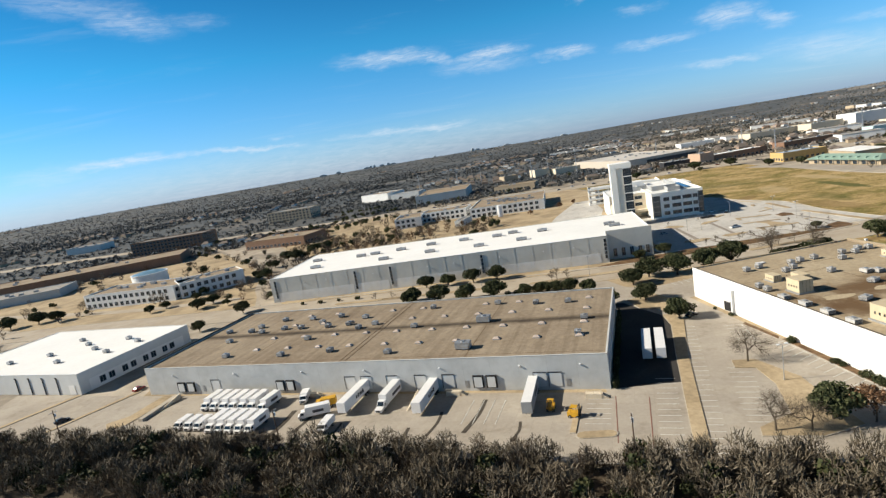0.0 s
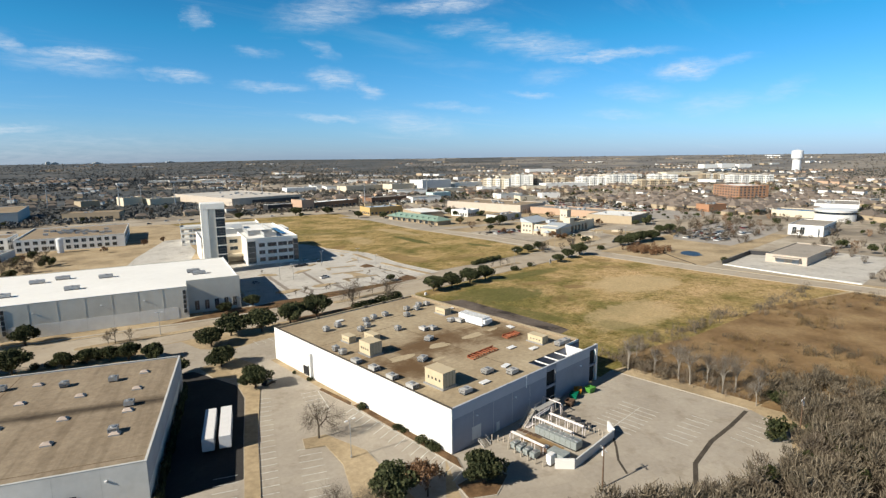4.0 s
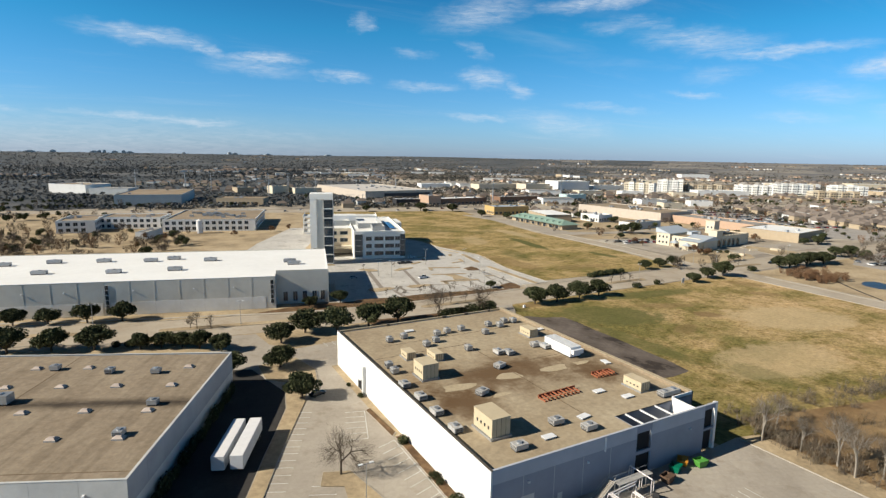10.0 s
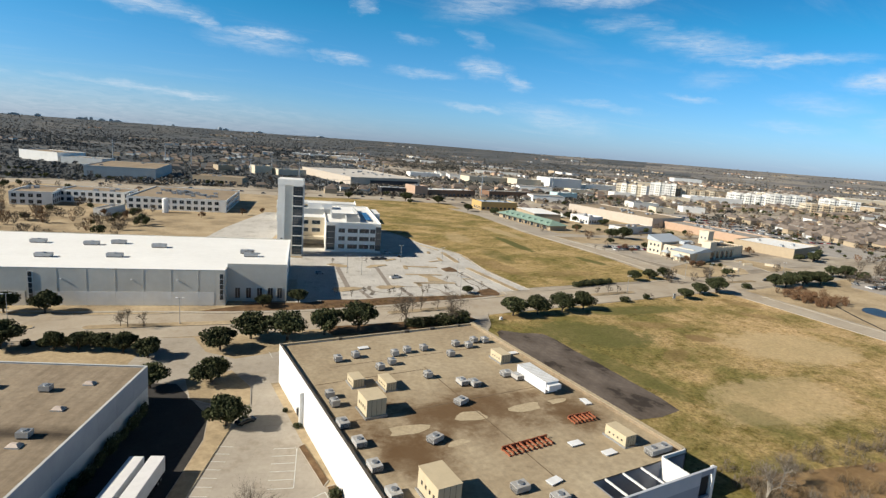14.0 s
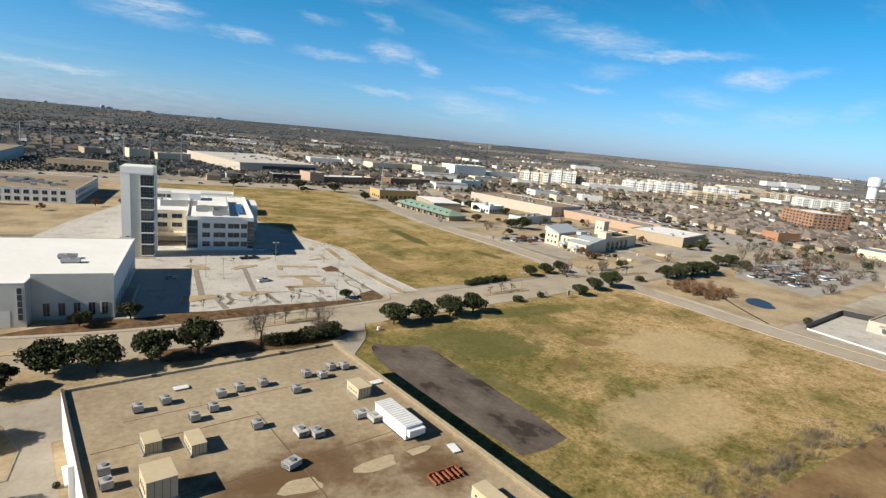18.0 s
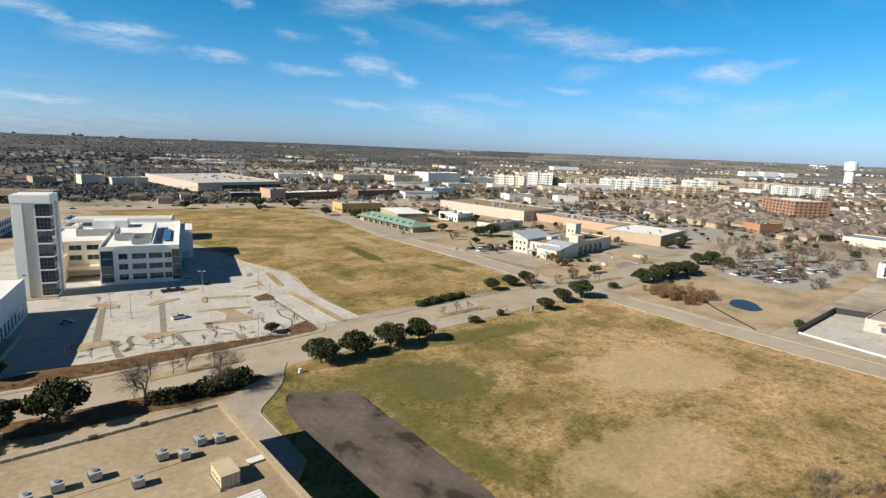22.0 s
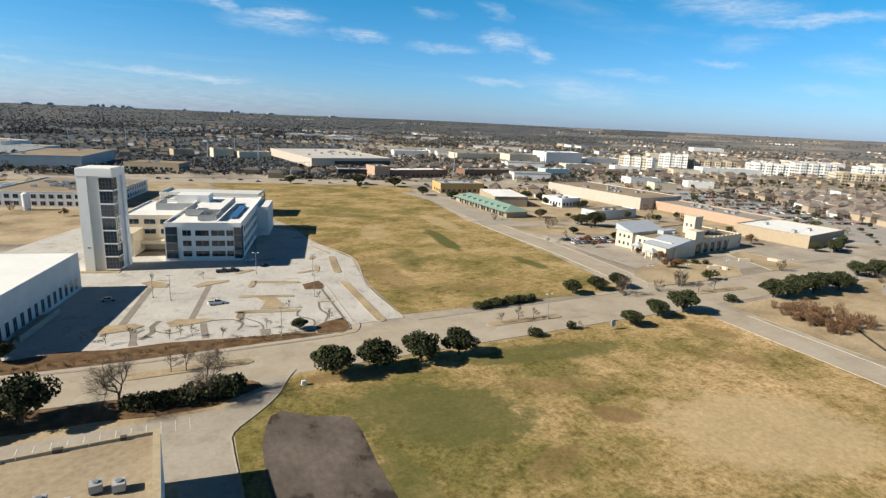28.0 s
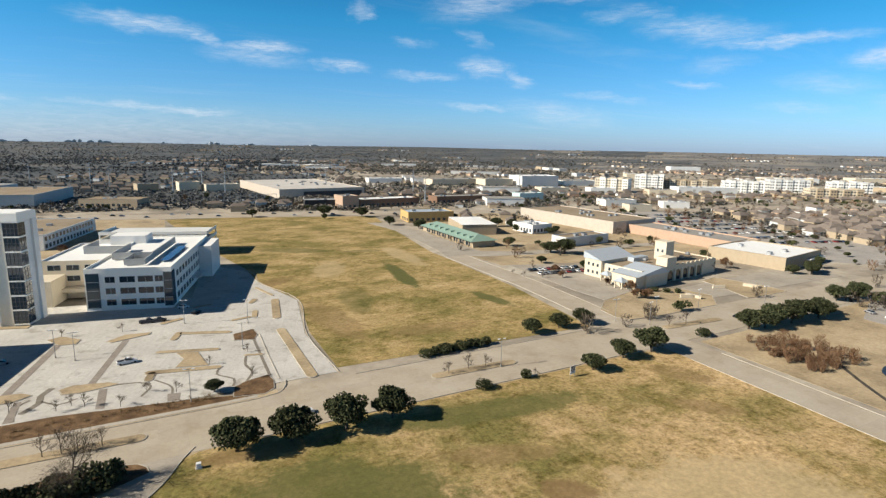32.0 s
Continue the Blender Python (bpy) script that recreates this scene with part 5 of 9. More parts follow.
sheet("pavement", [(262, 38), (308, 38.4), (312, 25), (352, 25), (352, -30), (255, -30)], 0.03, concrete_new, "pale concrete walled yard", "yard")
sheet("pavement", [(340, 104), (336, 60), (392, 57), (470, 60), (470, 121), (408, 119), (372, 116)], 0.03, old_lot, "grey concrete car park", "parking lot")
sheet("pavement", [(264, 150), (300, 152), (420, 150), (420, 178), (300, 170), (294, 215), (288, 238), (266, 250), (262, 190)], 0.03, concrete, "concrete forecourt", "parking lot")
sheet("pavement", [(430, 200), (480, 150), (560, 150), (600, 300), (590, 400), (500, 440), (455, 330)], 0.03, old_lot, "broad concrete car park of the shops", "parking lot")
sheet("pavement", [(220, 640), (420, 610), (460, 760), (410, 1010), (270, 1040)], 0.03, concrete_new, "broad car park behind the highway", "parking lot")
sheet("pavement", [(-10, 262), (30, 262), (60, 330), (75, 400), (60, 402), (20, 330)], 0.03, concrete_new, "pale concrete service drive", "driveway")
solid("road", ribbon(bmesh.new(), smooth_line([(-178, 195), (-196, 250), (-215, 330), (-300, 520), (-420, 700)], 10), 5, -5, -0.2, 0.042), road_concrete, "pale street past the long warehouse", "road", kind="structure")
solid("road", ribbon(bmesh.new(), smooth_line([(-420, 330), (-292, 262), (-205, 232)], 10), 4, -4, -0.2, 0.046), road_concrete, "pale driveway", "road", kind="structure")

# outline follows the warehouse's cast shadow; the shade is in the sheet's colour
sheet("asphalt_lane", [(-53, 27), (-36.6, 23.5), (-31, 39), (-20.8, 62), (-18.8, 72), (-24, 92), (-34, 96)], 0.03, asphalt, "loading lane darkened to carry the grey warehouse's shadow", "lane", 0.1)

red_joint = varied("faded_red_joint", (0.26, 0.12, 0.09), 0.1, 0.85, dirt=0.3, scale=1)
for a, b in (((-55, 23), (-62.6, 3)), ((-48, 19.5), (-57.4, -2.6))):
    solid("joint_line", ribbon(bmesh.new(), [a, b], 0.1, -0.1, 0.0, 0.05), red_joint, "thin faded red line on the paving", "line", kind="structure")

# ---- roof equipment ----
def ac_unit(m, w=2.0, d=2.0, h=1.3, mat=None, label="grey rooftop air conditioner with a round fan", group="rooftop air conditioners"):
    th = thing("air_conditioner", m, label, "air conditioner", group)
    part("cabinet", boxes((-w / 2, w / 2, -d / 2, d / 2, 0.35, h)), mat or metal_grey, th)
    part("curb", boxes((-w / 2 + 0.15, w / 2 - 0.15, -d / 2 + 0.15, d / 2 - 0.15, 0, 0.35)), metal_dark, th)
    part("fan_guard", tube(bmesh.new(), (0, 0, h), (0, 0, h + 0.25), min(w, d) * 0.28, min(w, d) * 0.26, 12), metal_grey, th)
    part("louvre", boxes(*[(-w / 2 - 0.04, -w / 2 - 0.003, -d / 2 + 0.1, d / 2 - 0.1, 0.45 + k * 0.2, 0.53 + k * 0.2) for k in range(int((h - 0.5) / 0.2))]), metal_dark, th)
    return th


metal_pale = varied("pale_weathered_sheet_metal", (0.52, 0.51, 0.49), 0.2, 0.55, 0.15, dirt=0.25, scale=1.5)
small_ac = ac_unit(pose(11, 70, 10.2, 0, 0, 0), 1.7, 1.9, 1.55, metal_pale, "white boxy rooftop air conditioner with a round fan", "air conditioners on the stained roof")
for x, y in ((16, 71), (19, 62), (23, 64), (26, 69), (30, 70), (28, 54), (35, 70), (40, 64), (45, 70), (48, 68), (51.6, 71), (54.6, 70), (3.2, 52), (3, 48)):
    copy_thing(small_ac, pose(x, y, 10.2, 0, 0, random.uniform(-6, 6)))
flat_ac = ac_unit(pose(22, 9.4, 10.2), 2.8, 2.0, 1.3, metal_pale, "pale low rooftop air conditioner", "air conditioners on the stained roof")
for x, y, r in ((26.4, 4.6, 0), (9.4, 4.8, 0), (34, 48, 90), (36.4, 46.4, 90), (47, 48.4, 0), (48.6, 46, 90), (1.9, 39.5, 90), (2.4, 32, 90), (2.2, 24, 90), (2.2, 16, 90), (16, 28, 20), (28.6, 39.5, 20), (53, 8.6, 0), (55.8, 8.6, 0)):
    copy_thing(flat_ac, pose(x, y, 10.2, 0, 0, r))
hatch = thing("roof_hatch", pose(17, 5.6, 10.2), "low pale roof hatch", "roof hatch", "roof hatches")
part("curb", boxes((-1.3, 1.3, -0.7, 0.7, 0, 0.3)), metal_grey, hatch)
part("lid", boxes((-1.4, 1.4, -0.8, 0.8, 0.3, 0.4)), white_metal, hatch)
for x, y, r in ((41, 17, 0), (56, 30, 80), (29, 9, 10), (45, 12, 0), (20, 76, 0), (57.5, 60, 0)):
    copy_thing(hatch, pose(x, y, 10.2, 0, 0, r))


def plant_room(m, w, d, h, legs=True):
    th = thing("plant_room", m, "cream-yellow sheet-metal rooftop plant room", "plant room", "rooftop plant rooms")
    z = 0.5 if legs else 0.15
    part("body", boxes((0, w, 0, d, z, h)), yellow_metal, th)
    part("cap", boxes((-0.08, w + 0.08, -0.08, d + 0.08, h, h + 0.12)), yellow_metal, th)
    part("skid", boxes((-0.3, -0.1, -0.3, d + 0.3, 0, 0.4), (w + 0.1, w + 0.3, -0.3, d + 0.3, 0, 0.4), (-0.1, w + 0.1, -0.3, -0.1, 0, z), (0.1, w - 0.1, 0, d, 0, z)), metal_grey, th)
    for k in range(4):
        part("vent", boxes((-0.06, -0.003, d * (0.15 + 0.2 * k), d * (0.22 + 0.2 * k), h * 0.45, h * 0.6)), metal_dark, th)
    for k in range(1, 4):
        part("panel_joint", boxes((w * k / 4 - 0.03, w * k / 4 + 0.03, -0.02, -0.003, z, h)), coping_dark, th)
    return th


plant_room(pose(6.4, 9.5, 10.2), 4.2, 6.6, 4.2)
plant_room(pose(7.0, 40.2, 10.2), 4.2, 5.2, 4.0)
plant_room(pose(9.3, 54.2, 10.2), 2.6, 4.0, 2.0, False)
plant_room(pose(15.6, 50.2, 10.2), 2.4, 5.0, 2.0, False)
plant_room(pose(50.0, 55.0, 10.2), 3.0, 5.0, 2.3, False)
plant_room(pose(49.4, 12.2, 10.2), 2.8, 5.4, 2.3, False)
cont = thing("container", pose(49.6, 36.6, 10.2), "white metal container with a ribbed roof on the stained roof", "container")
part("body", boxes((0, 3.6, 0, 11, 0.3, 2.9)), white_metal, cont)
part("skid", boxes((0.2, 0.5, 0, 11, 0, 0.3), (3.1, 3.4, 0, 11, 0, 0.3)), metal_dark, cont)
part("roof_sheet", prism(bmesh.new(), [(-0.15, -0.1), (3.75, -0.1), (3.75, 11.1), (-0.15, 11.1)], 2.9, 2.98), white_metal, cont)
for k in range(14):
    part("roof_rib", boxes((-0.15, 3.75, 0.2 + k * 0.79, 0.32 + k * 0.79, 2.98, 3.04)), wall_light, cont)
part("hood", boxes((0.2, 3.8, -1.0, -0.01, 1.2, 2.4)), white_metal, cont)


def steel_stack(m, n, length):
    th = thing("scrap_stack", m, "stack of rust-red steel frames on the roof", "scrap stack", "stacks of steel frames")
    for k in range(n):
        x = k * length / n
        part("frame_bar", boxes((x, x + 0.25, 0, 2.6, 0.1 + 0.25 * (k % 3), 0.35 + 0.25 * (k % 3))), rust_red, th)
    for y in (0.1, 1.2, 2.3):
        part("long_bar", boxes((0, length, y, y + 0.2, 0.0, 0.1 + 0.75 * (y > 2))), rust_red, th)


steel_stack(pose(26.3, 18.2, 10.2, 0, 0, 2), 14, 11)
steel_stack(pose(46.5, 23.0, 10.2, 0, 0, -3), 9, 6)

AM = A.matrix_basis.copy()


def on_a(x, y, z=9.35, r=0.0):
    d = Vector((x + 197.5, y - 89.5, 0))
    return pose(x, y, z, 0, 0, -23.5 + r)


dull_dome = varied("dull_tan_skylight_plastic", (0.55, 0.46, 0.40), 0.25, 0.5, dirt=0.2, scale=1.0)
sky_light = thing("skylight", on_a(-154, 98), "small dull tan domed skylight on the gravel roof", "skylight", "skylights on the grey warehouse")
part("curb", boxes((-1.1, 1.1, -0.8, 0.8, 0, 0.3)), metal_grey, sky_light)
bm = bmesh.new()
v = [bm.verts.new(p) for p in ((-1.1, -0.8, 0.3), (1.1, -0.8, 0.3), (1.1, 0.8, 0.3), (-1.1, 0.8, 0.3), (-0.5, -0.3, 0.7), (0.5, -0.3, 0.7), (0.5, 0.3, 0.7), (-0.5, 0.3, 0.7))]
for f in ((4, 5, 6, 7), (0, 1, 5, 4), (1, 2, 6, 5), (2, 3, 7, 6), (3, 0, 4, 7)):
    bm.faces.new([v[i] for i in f])
part("dome", bm, dull_dome, sky_light)
for row, ly in enumerate((14.3, 26.0, 39.2, 50.5)):
    for k in range(10):
        lx = 37 + 12.35 * k
        if (k, row) in ((0, 1), (2, 3), (3, 2), (5, 3), (8, 3)):
            continue
        p = AM @ Vector((lx + random.uniform(-0.4, 0.4), ly + random.uniform(-0.3, 0.3), 9.35))
        copy_thing(sky_light, pose(*p, 0, 0, -23.5))
a_unit = ac_unit(on_a(-142, 115), 2.1, 1.8, 1.35, metal_grey, "grey rooftop air conditioner on the gravel roof", "air conditioners on the grey warehouse")
for x, y in ((-130, 111), (-116, 92), (-102, 80), (-126, 98), (-122, 91), (-154, 121), (-145, 105), (-134, 100), (-140, 89), (-152, 108), (-161, 109), (-166, 113), (-176, 118), (-172, 104), (-168, 86),
             (-147, 76), (-130, 71), (-111, 59), (-88, 50), (-94, 99), (-71, 89), (-59, 81), (-56, 45), (-49, 76), (-50, 57), (-163, 117), (-137, 107), (-120, 103)):
    copy_thing(a_unit, on_a(x, y, r=random.choice((0, 90))))
copy_thing(ac_unit(on_a(-79, 72), 4.4, 2.6, 2.2, metal_grey, "large grey rooftop chiller", "air conditioners on the grey warehouse"), on_a(-88.5, 51.0))
c_unit = ac_unit(pose(-120, 226, CH - 0.25, 0, 0, -15), 5.5, 2.6, 1.5, metal_grey, "long grey rooftop unit on a white roof", "rooftop units on the long warehouse")
CM = C.matrix_basis.copy()
for lx, ly in ((20, 12), (42, 30), (62, 10), (66, 34), (84, 38), (88, 14), (104, 38), (116, 12), (124, 36), (133, 40), (139, 14), (150, 34), (12, 34), (186, 26), (188, 20)):
    p = CM @ Vector((lx, ly, CH - 0.25))
    copy_thing(c_unit, pose(*p, 0, 0, -15))
A2M = A2.matrix_basis.copy()
for lx, ly in ((30, 12), (44, 20), (52, 32), (60, 12), (64, 26), (70, 38), (76, 22), (40, 38), (80, 34)):
    p = A2M @ Vector((lx, ly, 8.05))
    copy_thing(a_unit, pose(*p, 0, 0, -25))
YM = Y.matrix_basis.copy()
for lx, ly in ((20, 22), (26, 46), (14, 50), (22, 58)):
    p = YM @ Vector((lx, ly, 8.4))
    copy_thing(a_unit, pose(*p, 0, 0, -84))


# ---- vehicles ----
tyre_mat = material("black_tyre_rubber", (0.02, 0.02, 0.02), 0.9)
truck_white = varied("white_vehicle_paint", (0.78, 0.78, 0.78), 0.05, 0.35, dirt=0.08, scale=0.8)
trailer_dull = varied("dull_white_trailer_paint", (0.60, 0.62, 0.65), 0.08, 0.45, dirt=0.15, scale=0.5)
trailer_grey = varied("grey_trailer_side", (0.42, 0.44, 0.46), 0.1, 0.5, 0.2, dirt=0.15, scale=0.5)
machine_yellow = varied("machine_yellow_paint", (0.60, 0.34, 0.03), 0.1, 0.5, dirt=0.2, scale=1.0)
mark_dark = material("dark_side_marking", (0.05, 0.05, 0.06), 0.6)


def wheel(parent, x, y, r=0.5, w=0.3):
    ob = part("wheel", tube(bmesh.new(), (x - w / 2, y, r), (x + w / 2, y, r), r, r, 14), tyre_mat, parent)
    part("rim", tube(bmesh.new(), (x - w / 2 - 0.01, y, r), (x + w / 2 + 0.01, y, r), r * 0.5, r * 0.5, 10), metal_grey, ob)
    return ob


def bevelled(bm, width=0.06):
    bmesh.ops.bevel(bm, geom=list(bm.edges), offset=width, segments=2, affect="EDGES")
    return bm


def trailer(m, length=16.0, mat=None, label="long white box trailer parked on the yard", marks=True):
    """Rear at the origin, nose along +y."""
    th = thing("trailer", m, label, "trailer", "box trailers")
    part("box", bevelled(boxes((-1.3, 1.3, 0, length, 1.15, 4.1)), 0.05), mat or truck_white, th)
    part("roof_panel", boxes((-1.25, 1.25, 0.05, length - 0.05, 4.1, 4.13)), truck_white, th)
    part("frame_rail", boxes((-0.5, -0.3, 0.3, length - 0.5, 0.8, 1.15), (0.3, 0.5, 0.3, length - 0.5, 0.8, 1.15)), metal_dark, th)
    for x in (-1.0, 1.0):
        for y in (2.0, 3.3):
            wheel(th, x, y, 0.5, 0.5)
        part("landing_leg", boxes((x - 0.08, x + 0.08, length - 3.2, length - 3.0, 0, 1.15)), metal_dark, th)
    part("rear_door", boxes((-1.25, -0.02, -0.06, -0.005, 1.2, 4.0)), mat or truck_white, th)
    part("rear_door", boxes((0.02, 1.25, -0.06, -0.005, 1.2, 4.0)), mat or truck_white, th)
    part("bumper", boxes((-1.2, 1.2, -0.1, 0.05, 0.5, 0.65)), metal_dark, th)
    for k in range(8 if mat is trailer_grey else 0):
        part("side_rib", boxes((1.3, 1.34, 0.6 + k * length / 8, 0.7 + k * length / 8, 1.2, 4.0)), metal_grey, th)
    if marks:
        for s in (-1, 1):
            for k, (a, b) in enumerate(((0.30, 0.36), (0.38, 0.46), (0.48, 0.53), (0.55, 0.60))):
                part("side_mark", boxes((s * 1.31 - 0.008, s * 1.31 + 0.008, length * a, length * b, 2.0 + 0.15 * (k % 2), 3.2 - 0.2 * (k % 2))), mark_dark, th, "dark bar marking")
    return th


def box_truck(m, length=7.6, box_mat=None, cab_mat=None, label="white box truck with a short cab", height=3.3, marks=True, nose=0.0):
    """Rear at the origin, cab along +y."""
    th = thing("box_truck", m, label, "truck", "parked trucks")
    bl = length - 2.2 - nose
    part("box", bevelled(boxes((-1.2, 1.2, 0, bl, 0.9, height)), 0.05), box_mat or truck_white, th)
    cab = bmesh.new()
    prof = [(bl + 0.1, 0.6), (bl + 2.15 + nose, 0.6), (bl + 2.2 + nose, 1.35), (bl + 1.7 + (0.2 if nose else 0), 1.5), (bl + 1.3, 2.4 + (0.3 if nose else 0)), (bl + 0.1, 2.45 + (0.3 if nose else 0))]
    a = [cab.verts.new((-1.05, y, z)) for y, z in prof]
    b = [cab.verts.new((1.05, y, z)) for y, z in prof]
    cab.faces.new(a[::-1])
    cab.faces.new(b)
    for i in range(6):
        cab.faces.new((a[i], a[(i + 1) % 6], b[(i + 1) % 6], b[i]))
    part("cab", cab, cab_mat or truck_white, th)
    ws = bmesh.new()
    y0, z0, y1, z1 = prof[3][0], prof[3][1], prof[4][0], prof[4][1]
    v = [ws.verts.new(p) for p in ((-0.92, y0 + 0.02, z0 + 0.08), (0.92, y0 + 0.02, z0 + 0.08), (0.85, y1 + 0.05, z1 - 0.08), (-0.85, y1 + 0.05, z1 - 0.08))]
    ws.faces.new(v)
    part("windscreen", ws, glass, th)
    for s in (-1, 1):
        part("side_window", boxes((s * 1.055 - 0.01, s * 1.055 + 0.01, bl + 0.5, bl + 1.35, 1.5, 2.15)), glass, th)
        part("mirror", boxes((s * 1.2 - 0.06, s * 1.2 + 0.06, bl + 1.5, bl + 1.6, 1.5, 1.95)), metal_dark, th)
        wheel(th, s * 0.95, bl + 1.4, 0.42, 0.28)
        wheel(th, s * 0.9, 1.6, 0.42, 0.45)
        if marks:
            part("side_mark", boxes((s * 1.21 - 0.008, s * 1.21 + 0.008, bl * 0.25, bl * 0.7, 1.7, 2.5)), mark_dark, th, "dark bar marking")
    part("grille", boxes((-0.6, 0.6, bl + 2.18 + nose, bl + 2.24 + nose, 0.75, 1.2)), metal_dark, th)
    part("chassis", boxes((-0.5, 0.5, 0.2, bl + 1.8, 0.55, 0.85)), metal_dark, th)
    return th


FACE = -23.5 + 180
ta = trailer(pose(-118.6, 56.2, 0, 0, 0, FACE))
copy_thing(ta, pose(-98.4, 47.4, 0, 0, 0, FACE + 1))
trailer(pose(-72.2, 36.0, 0, 0, 0, FACE + 3), 16, trailer_grey, "grey-sided box trailer with a pale roof")
tb = trailer(pose(-29.6, 51.8, 0, 0, 0, 180 - 23.5), 16.2, trailer_dull, "white box trailer parked in the shade of the warehouse", False)
copy_thing(tb, pose(-33.0, 53.0, 0, 0, 0, 180 - 23.5))
box_truck(pose(-108.4, 53.6, 0, 0, 0, FACE), 16.5, None, None, "long white delivery lorry with a bonneted cab", 4.0, True, 1.6)
bt = box_truck(pose(-159.9, 55.2, 0, 0, 0, FACE), 9.0, None, None, "white box truck parked in a tight row", 3.5)
for k in range(4):
    copy_thing(bt, pose(-160.0 + 3.15 * (k + 1), 55.2 - 1.42 * (k + 1), 0, 0, 0, FACE))
vt = box_truck(pose(-172.0, 58.6, 0, 0, 0, FACE), 6.2, None, None, "small white delivery van parked in a row", 2.6, False)
for x, y in ((-168.6, 57.0), (-165.3, 55.6)):
    copy_thing(vt, pose(x, y, 0, 0, 0, FACE))
for k in range(6):
    copy_thing(bt, pose(-166.8 + 3.2 * k, 72.0 - 1.45 * k, 0, 0, 0, FACE))
copy_thing(bt, pose(-146.6, 62.2, 0, 0, 0, FACE - 4))
copy_thing(vt, pose(-137.6, 61.0, 0, 0, 0, FACE + 20))
box_truck(pose(-127.4, 50.4, 0, 0, 0, FACE - 65), 6.6, machine_yellow, machine_yellow, "yellow stake truck parked by the dock", 2.8, False)
copy_thing(bt, pose(-128.6, 45.6, 0, 0, 0, FACE - 62))
copy_thing(vt, pose(-127.6, 39.2, 0, 0, 0, FACE + 3))

car_paints = [varied("white_car_paint", (0.72, 0.72, 0.72), 0.05, 0.25, dirt=0.05), varied("black_car_paint", (0.012, 0.012, 0.014), 0.1, 0.2, dirt=0.05), varied("silver_car_paint", (0.42, 0.43, 0.45), 0.1, 0.3, 0.5),
              varied("red_car_paint", (0.22, 0.02, 0.02), 0.1, 0.25), varied("blue_car_paint", (0.03, 0.06, 0.16), 0.1, 0.25), varied("dark_grey_car_paint", (0.06, 0.06, 0.065), 0.1, 0.3)]
CAR_WORDS = ("white", "black", "silver", "red", "dark blue", "dark grey")


def loft(bm, sections):
    rings = [[bm.verts.new(p) for p in s] for s in sections]
    n = len(rings[0])
    for r, s in zip(rings, rings[1:]):
        for k in range(n):
            bm.faces.new((r[k], r[(k + 1) % n], s[(k + 1) % n], s[k]))
    bm.faces.new(rings[0][::-1])
    bm.faces.new(rings[-1])
    return bm


def car(m, colour=0, pickup=False, label=""):
    """A car, nose along +x."""
    th = thing("pickup_truck" if pickup else "car", m, label or f"{CAR_WORDS[colour]} {'pickup truck' if pickup else 'car'} parked on pale concrete", "car", "parked cars")
    L, W = (5.7, 0.98) if pickup else (4.6, 0.9)

    def ring(x, w, z0, z1):
        return [(x, -w, z0), (x, -w, z1 * 0.7 + z0 * 0.3), (x, -w * 0.9, z1), (x, w * 0.9, z1), (x, w, z1 * 0.7 + z0 * 0.3), (x, w, z0)]
    hood = 1.05 if pickup else 0.85
    part("body", loft(bmesh.new(), [ring(-L / 2, W * 0.9, 0.4, 0.85 if not pickup else 1.05), ring(-L / 2 + 0.3, W, 0.3, hood + 0.08), ring(0, W, 0.28, hood + 0.08), ring(L / 2 - 1.2, W, 0.28, hood), ring(L / 2 - 0.2, W * 0.95, 0.3, hood - 0.15), ring(L / 2, W * 0.85, 0.4, 0.65)]), car_paints[colour], th)
    c0, c1, top = (-0.6, 1.5, 1.8) if pickup else (-1.7, 1.15, 1.45)
    part("cabin", loft(bmesh.new(), [ring(c0, W * 0.85, hood, hood + 0.1), ring(c0 + 0.5, W * 0.78, hood, top), ring(c1 - 0.8, W * 0.78, hood, top), ring(c1, W * 0.85, hood, hood + 0.08)]), glass, th)
    part("roof", boxes((c0 + 0.5, c1 - 0.8, -W * 0.7, W * 0.7, top, top + 0.04)), car_paints[colour], th)
    for x in (-L / 2 + 0.85, L / 2 - 0.85):
        for s in (-1, 1):
            w = part("wheel", tube(bmesh.new(), (x, s * (W - 0.1), 0.33), (x, s * (W + 0.02), 0.33), 0.33, 0.33, 12), tyre_mat, th)
    for s in (-1, 1):
        part("headlight", boxes((L / 2 - 0.12, L / 2 - 0.01, s * W * 0.62 - 0.15, s * W * 0.62 + 0.15, 0.6, 0.75)), white_metal, th)
    if pickup:
        part("load_bed", boxes((-L / 2 + 0.2, -0.7, -W * 0.8, W * 0.8, 0.98, 1.14)), metal_dark, th)
    return th


car(pose(77, 181, 0.03, 0, 0, 10), 0, True, "white pickup truck standing on the new lot")
copy_thing(car(pose(83, 221, 0.03, 0, 0, -2), 5, True, "dark pickup truck beside the office"), pose(86.5, 220.8, 0.03, 0, 0, -2))
cars = [car(pose(96, 236, 0.03, 0, 0, -5), 0), car(pose(100, 226, 0.03, 0, 0, 50), 1), car(pose(-11.5, 66, 0.03, 0, 0, 20), 1, False, "black car parked by the white wall"), car(pose(44, 196, 0.03, 0, 0, 5), 2),
        car(pose(116, 125.5, 0.03, 0, 0, 0), 0, True, "white pickup truck on the boulevard"), car(pose(-222, 79, 0.03, 0, 0, 40), 5), car(pose(-205, 97, 0.03, 0, 0, 60), 3)]
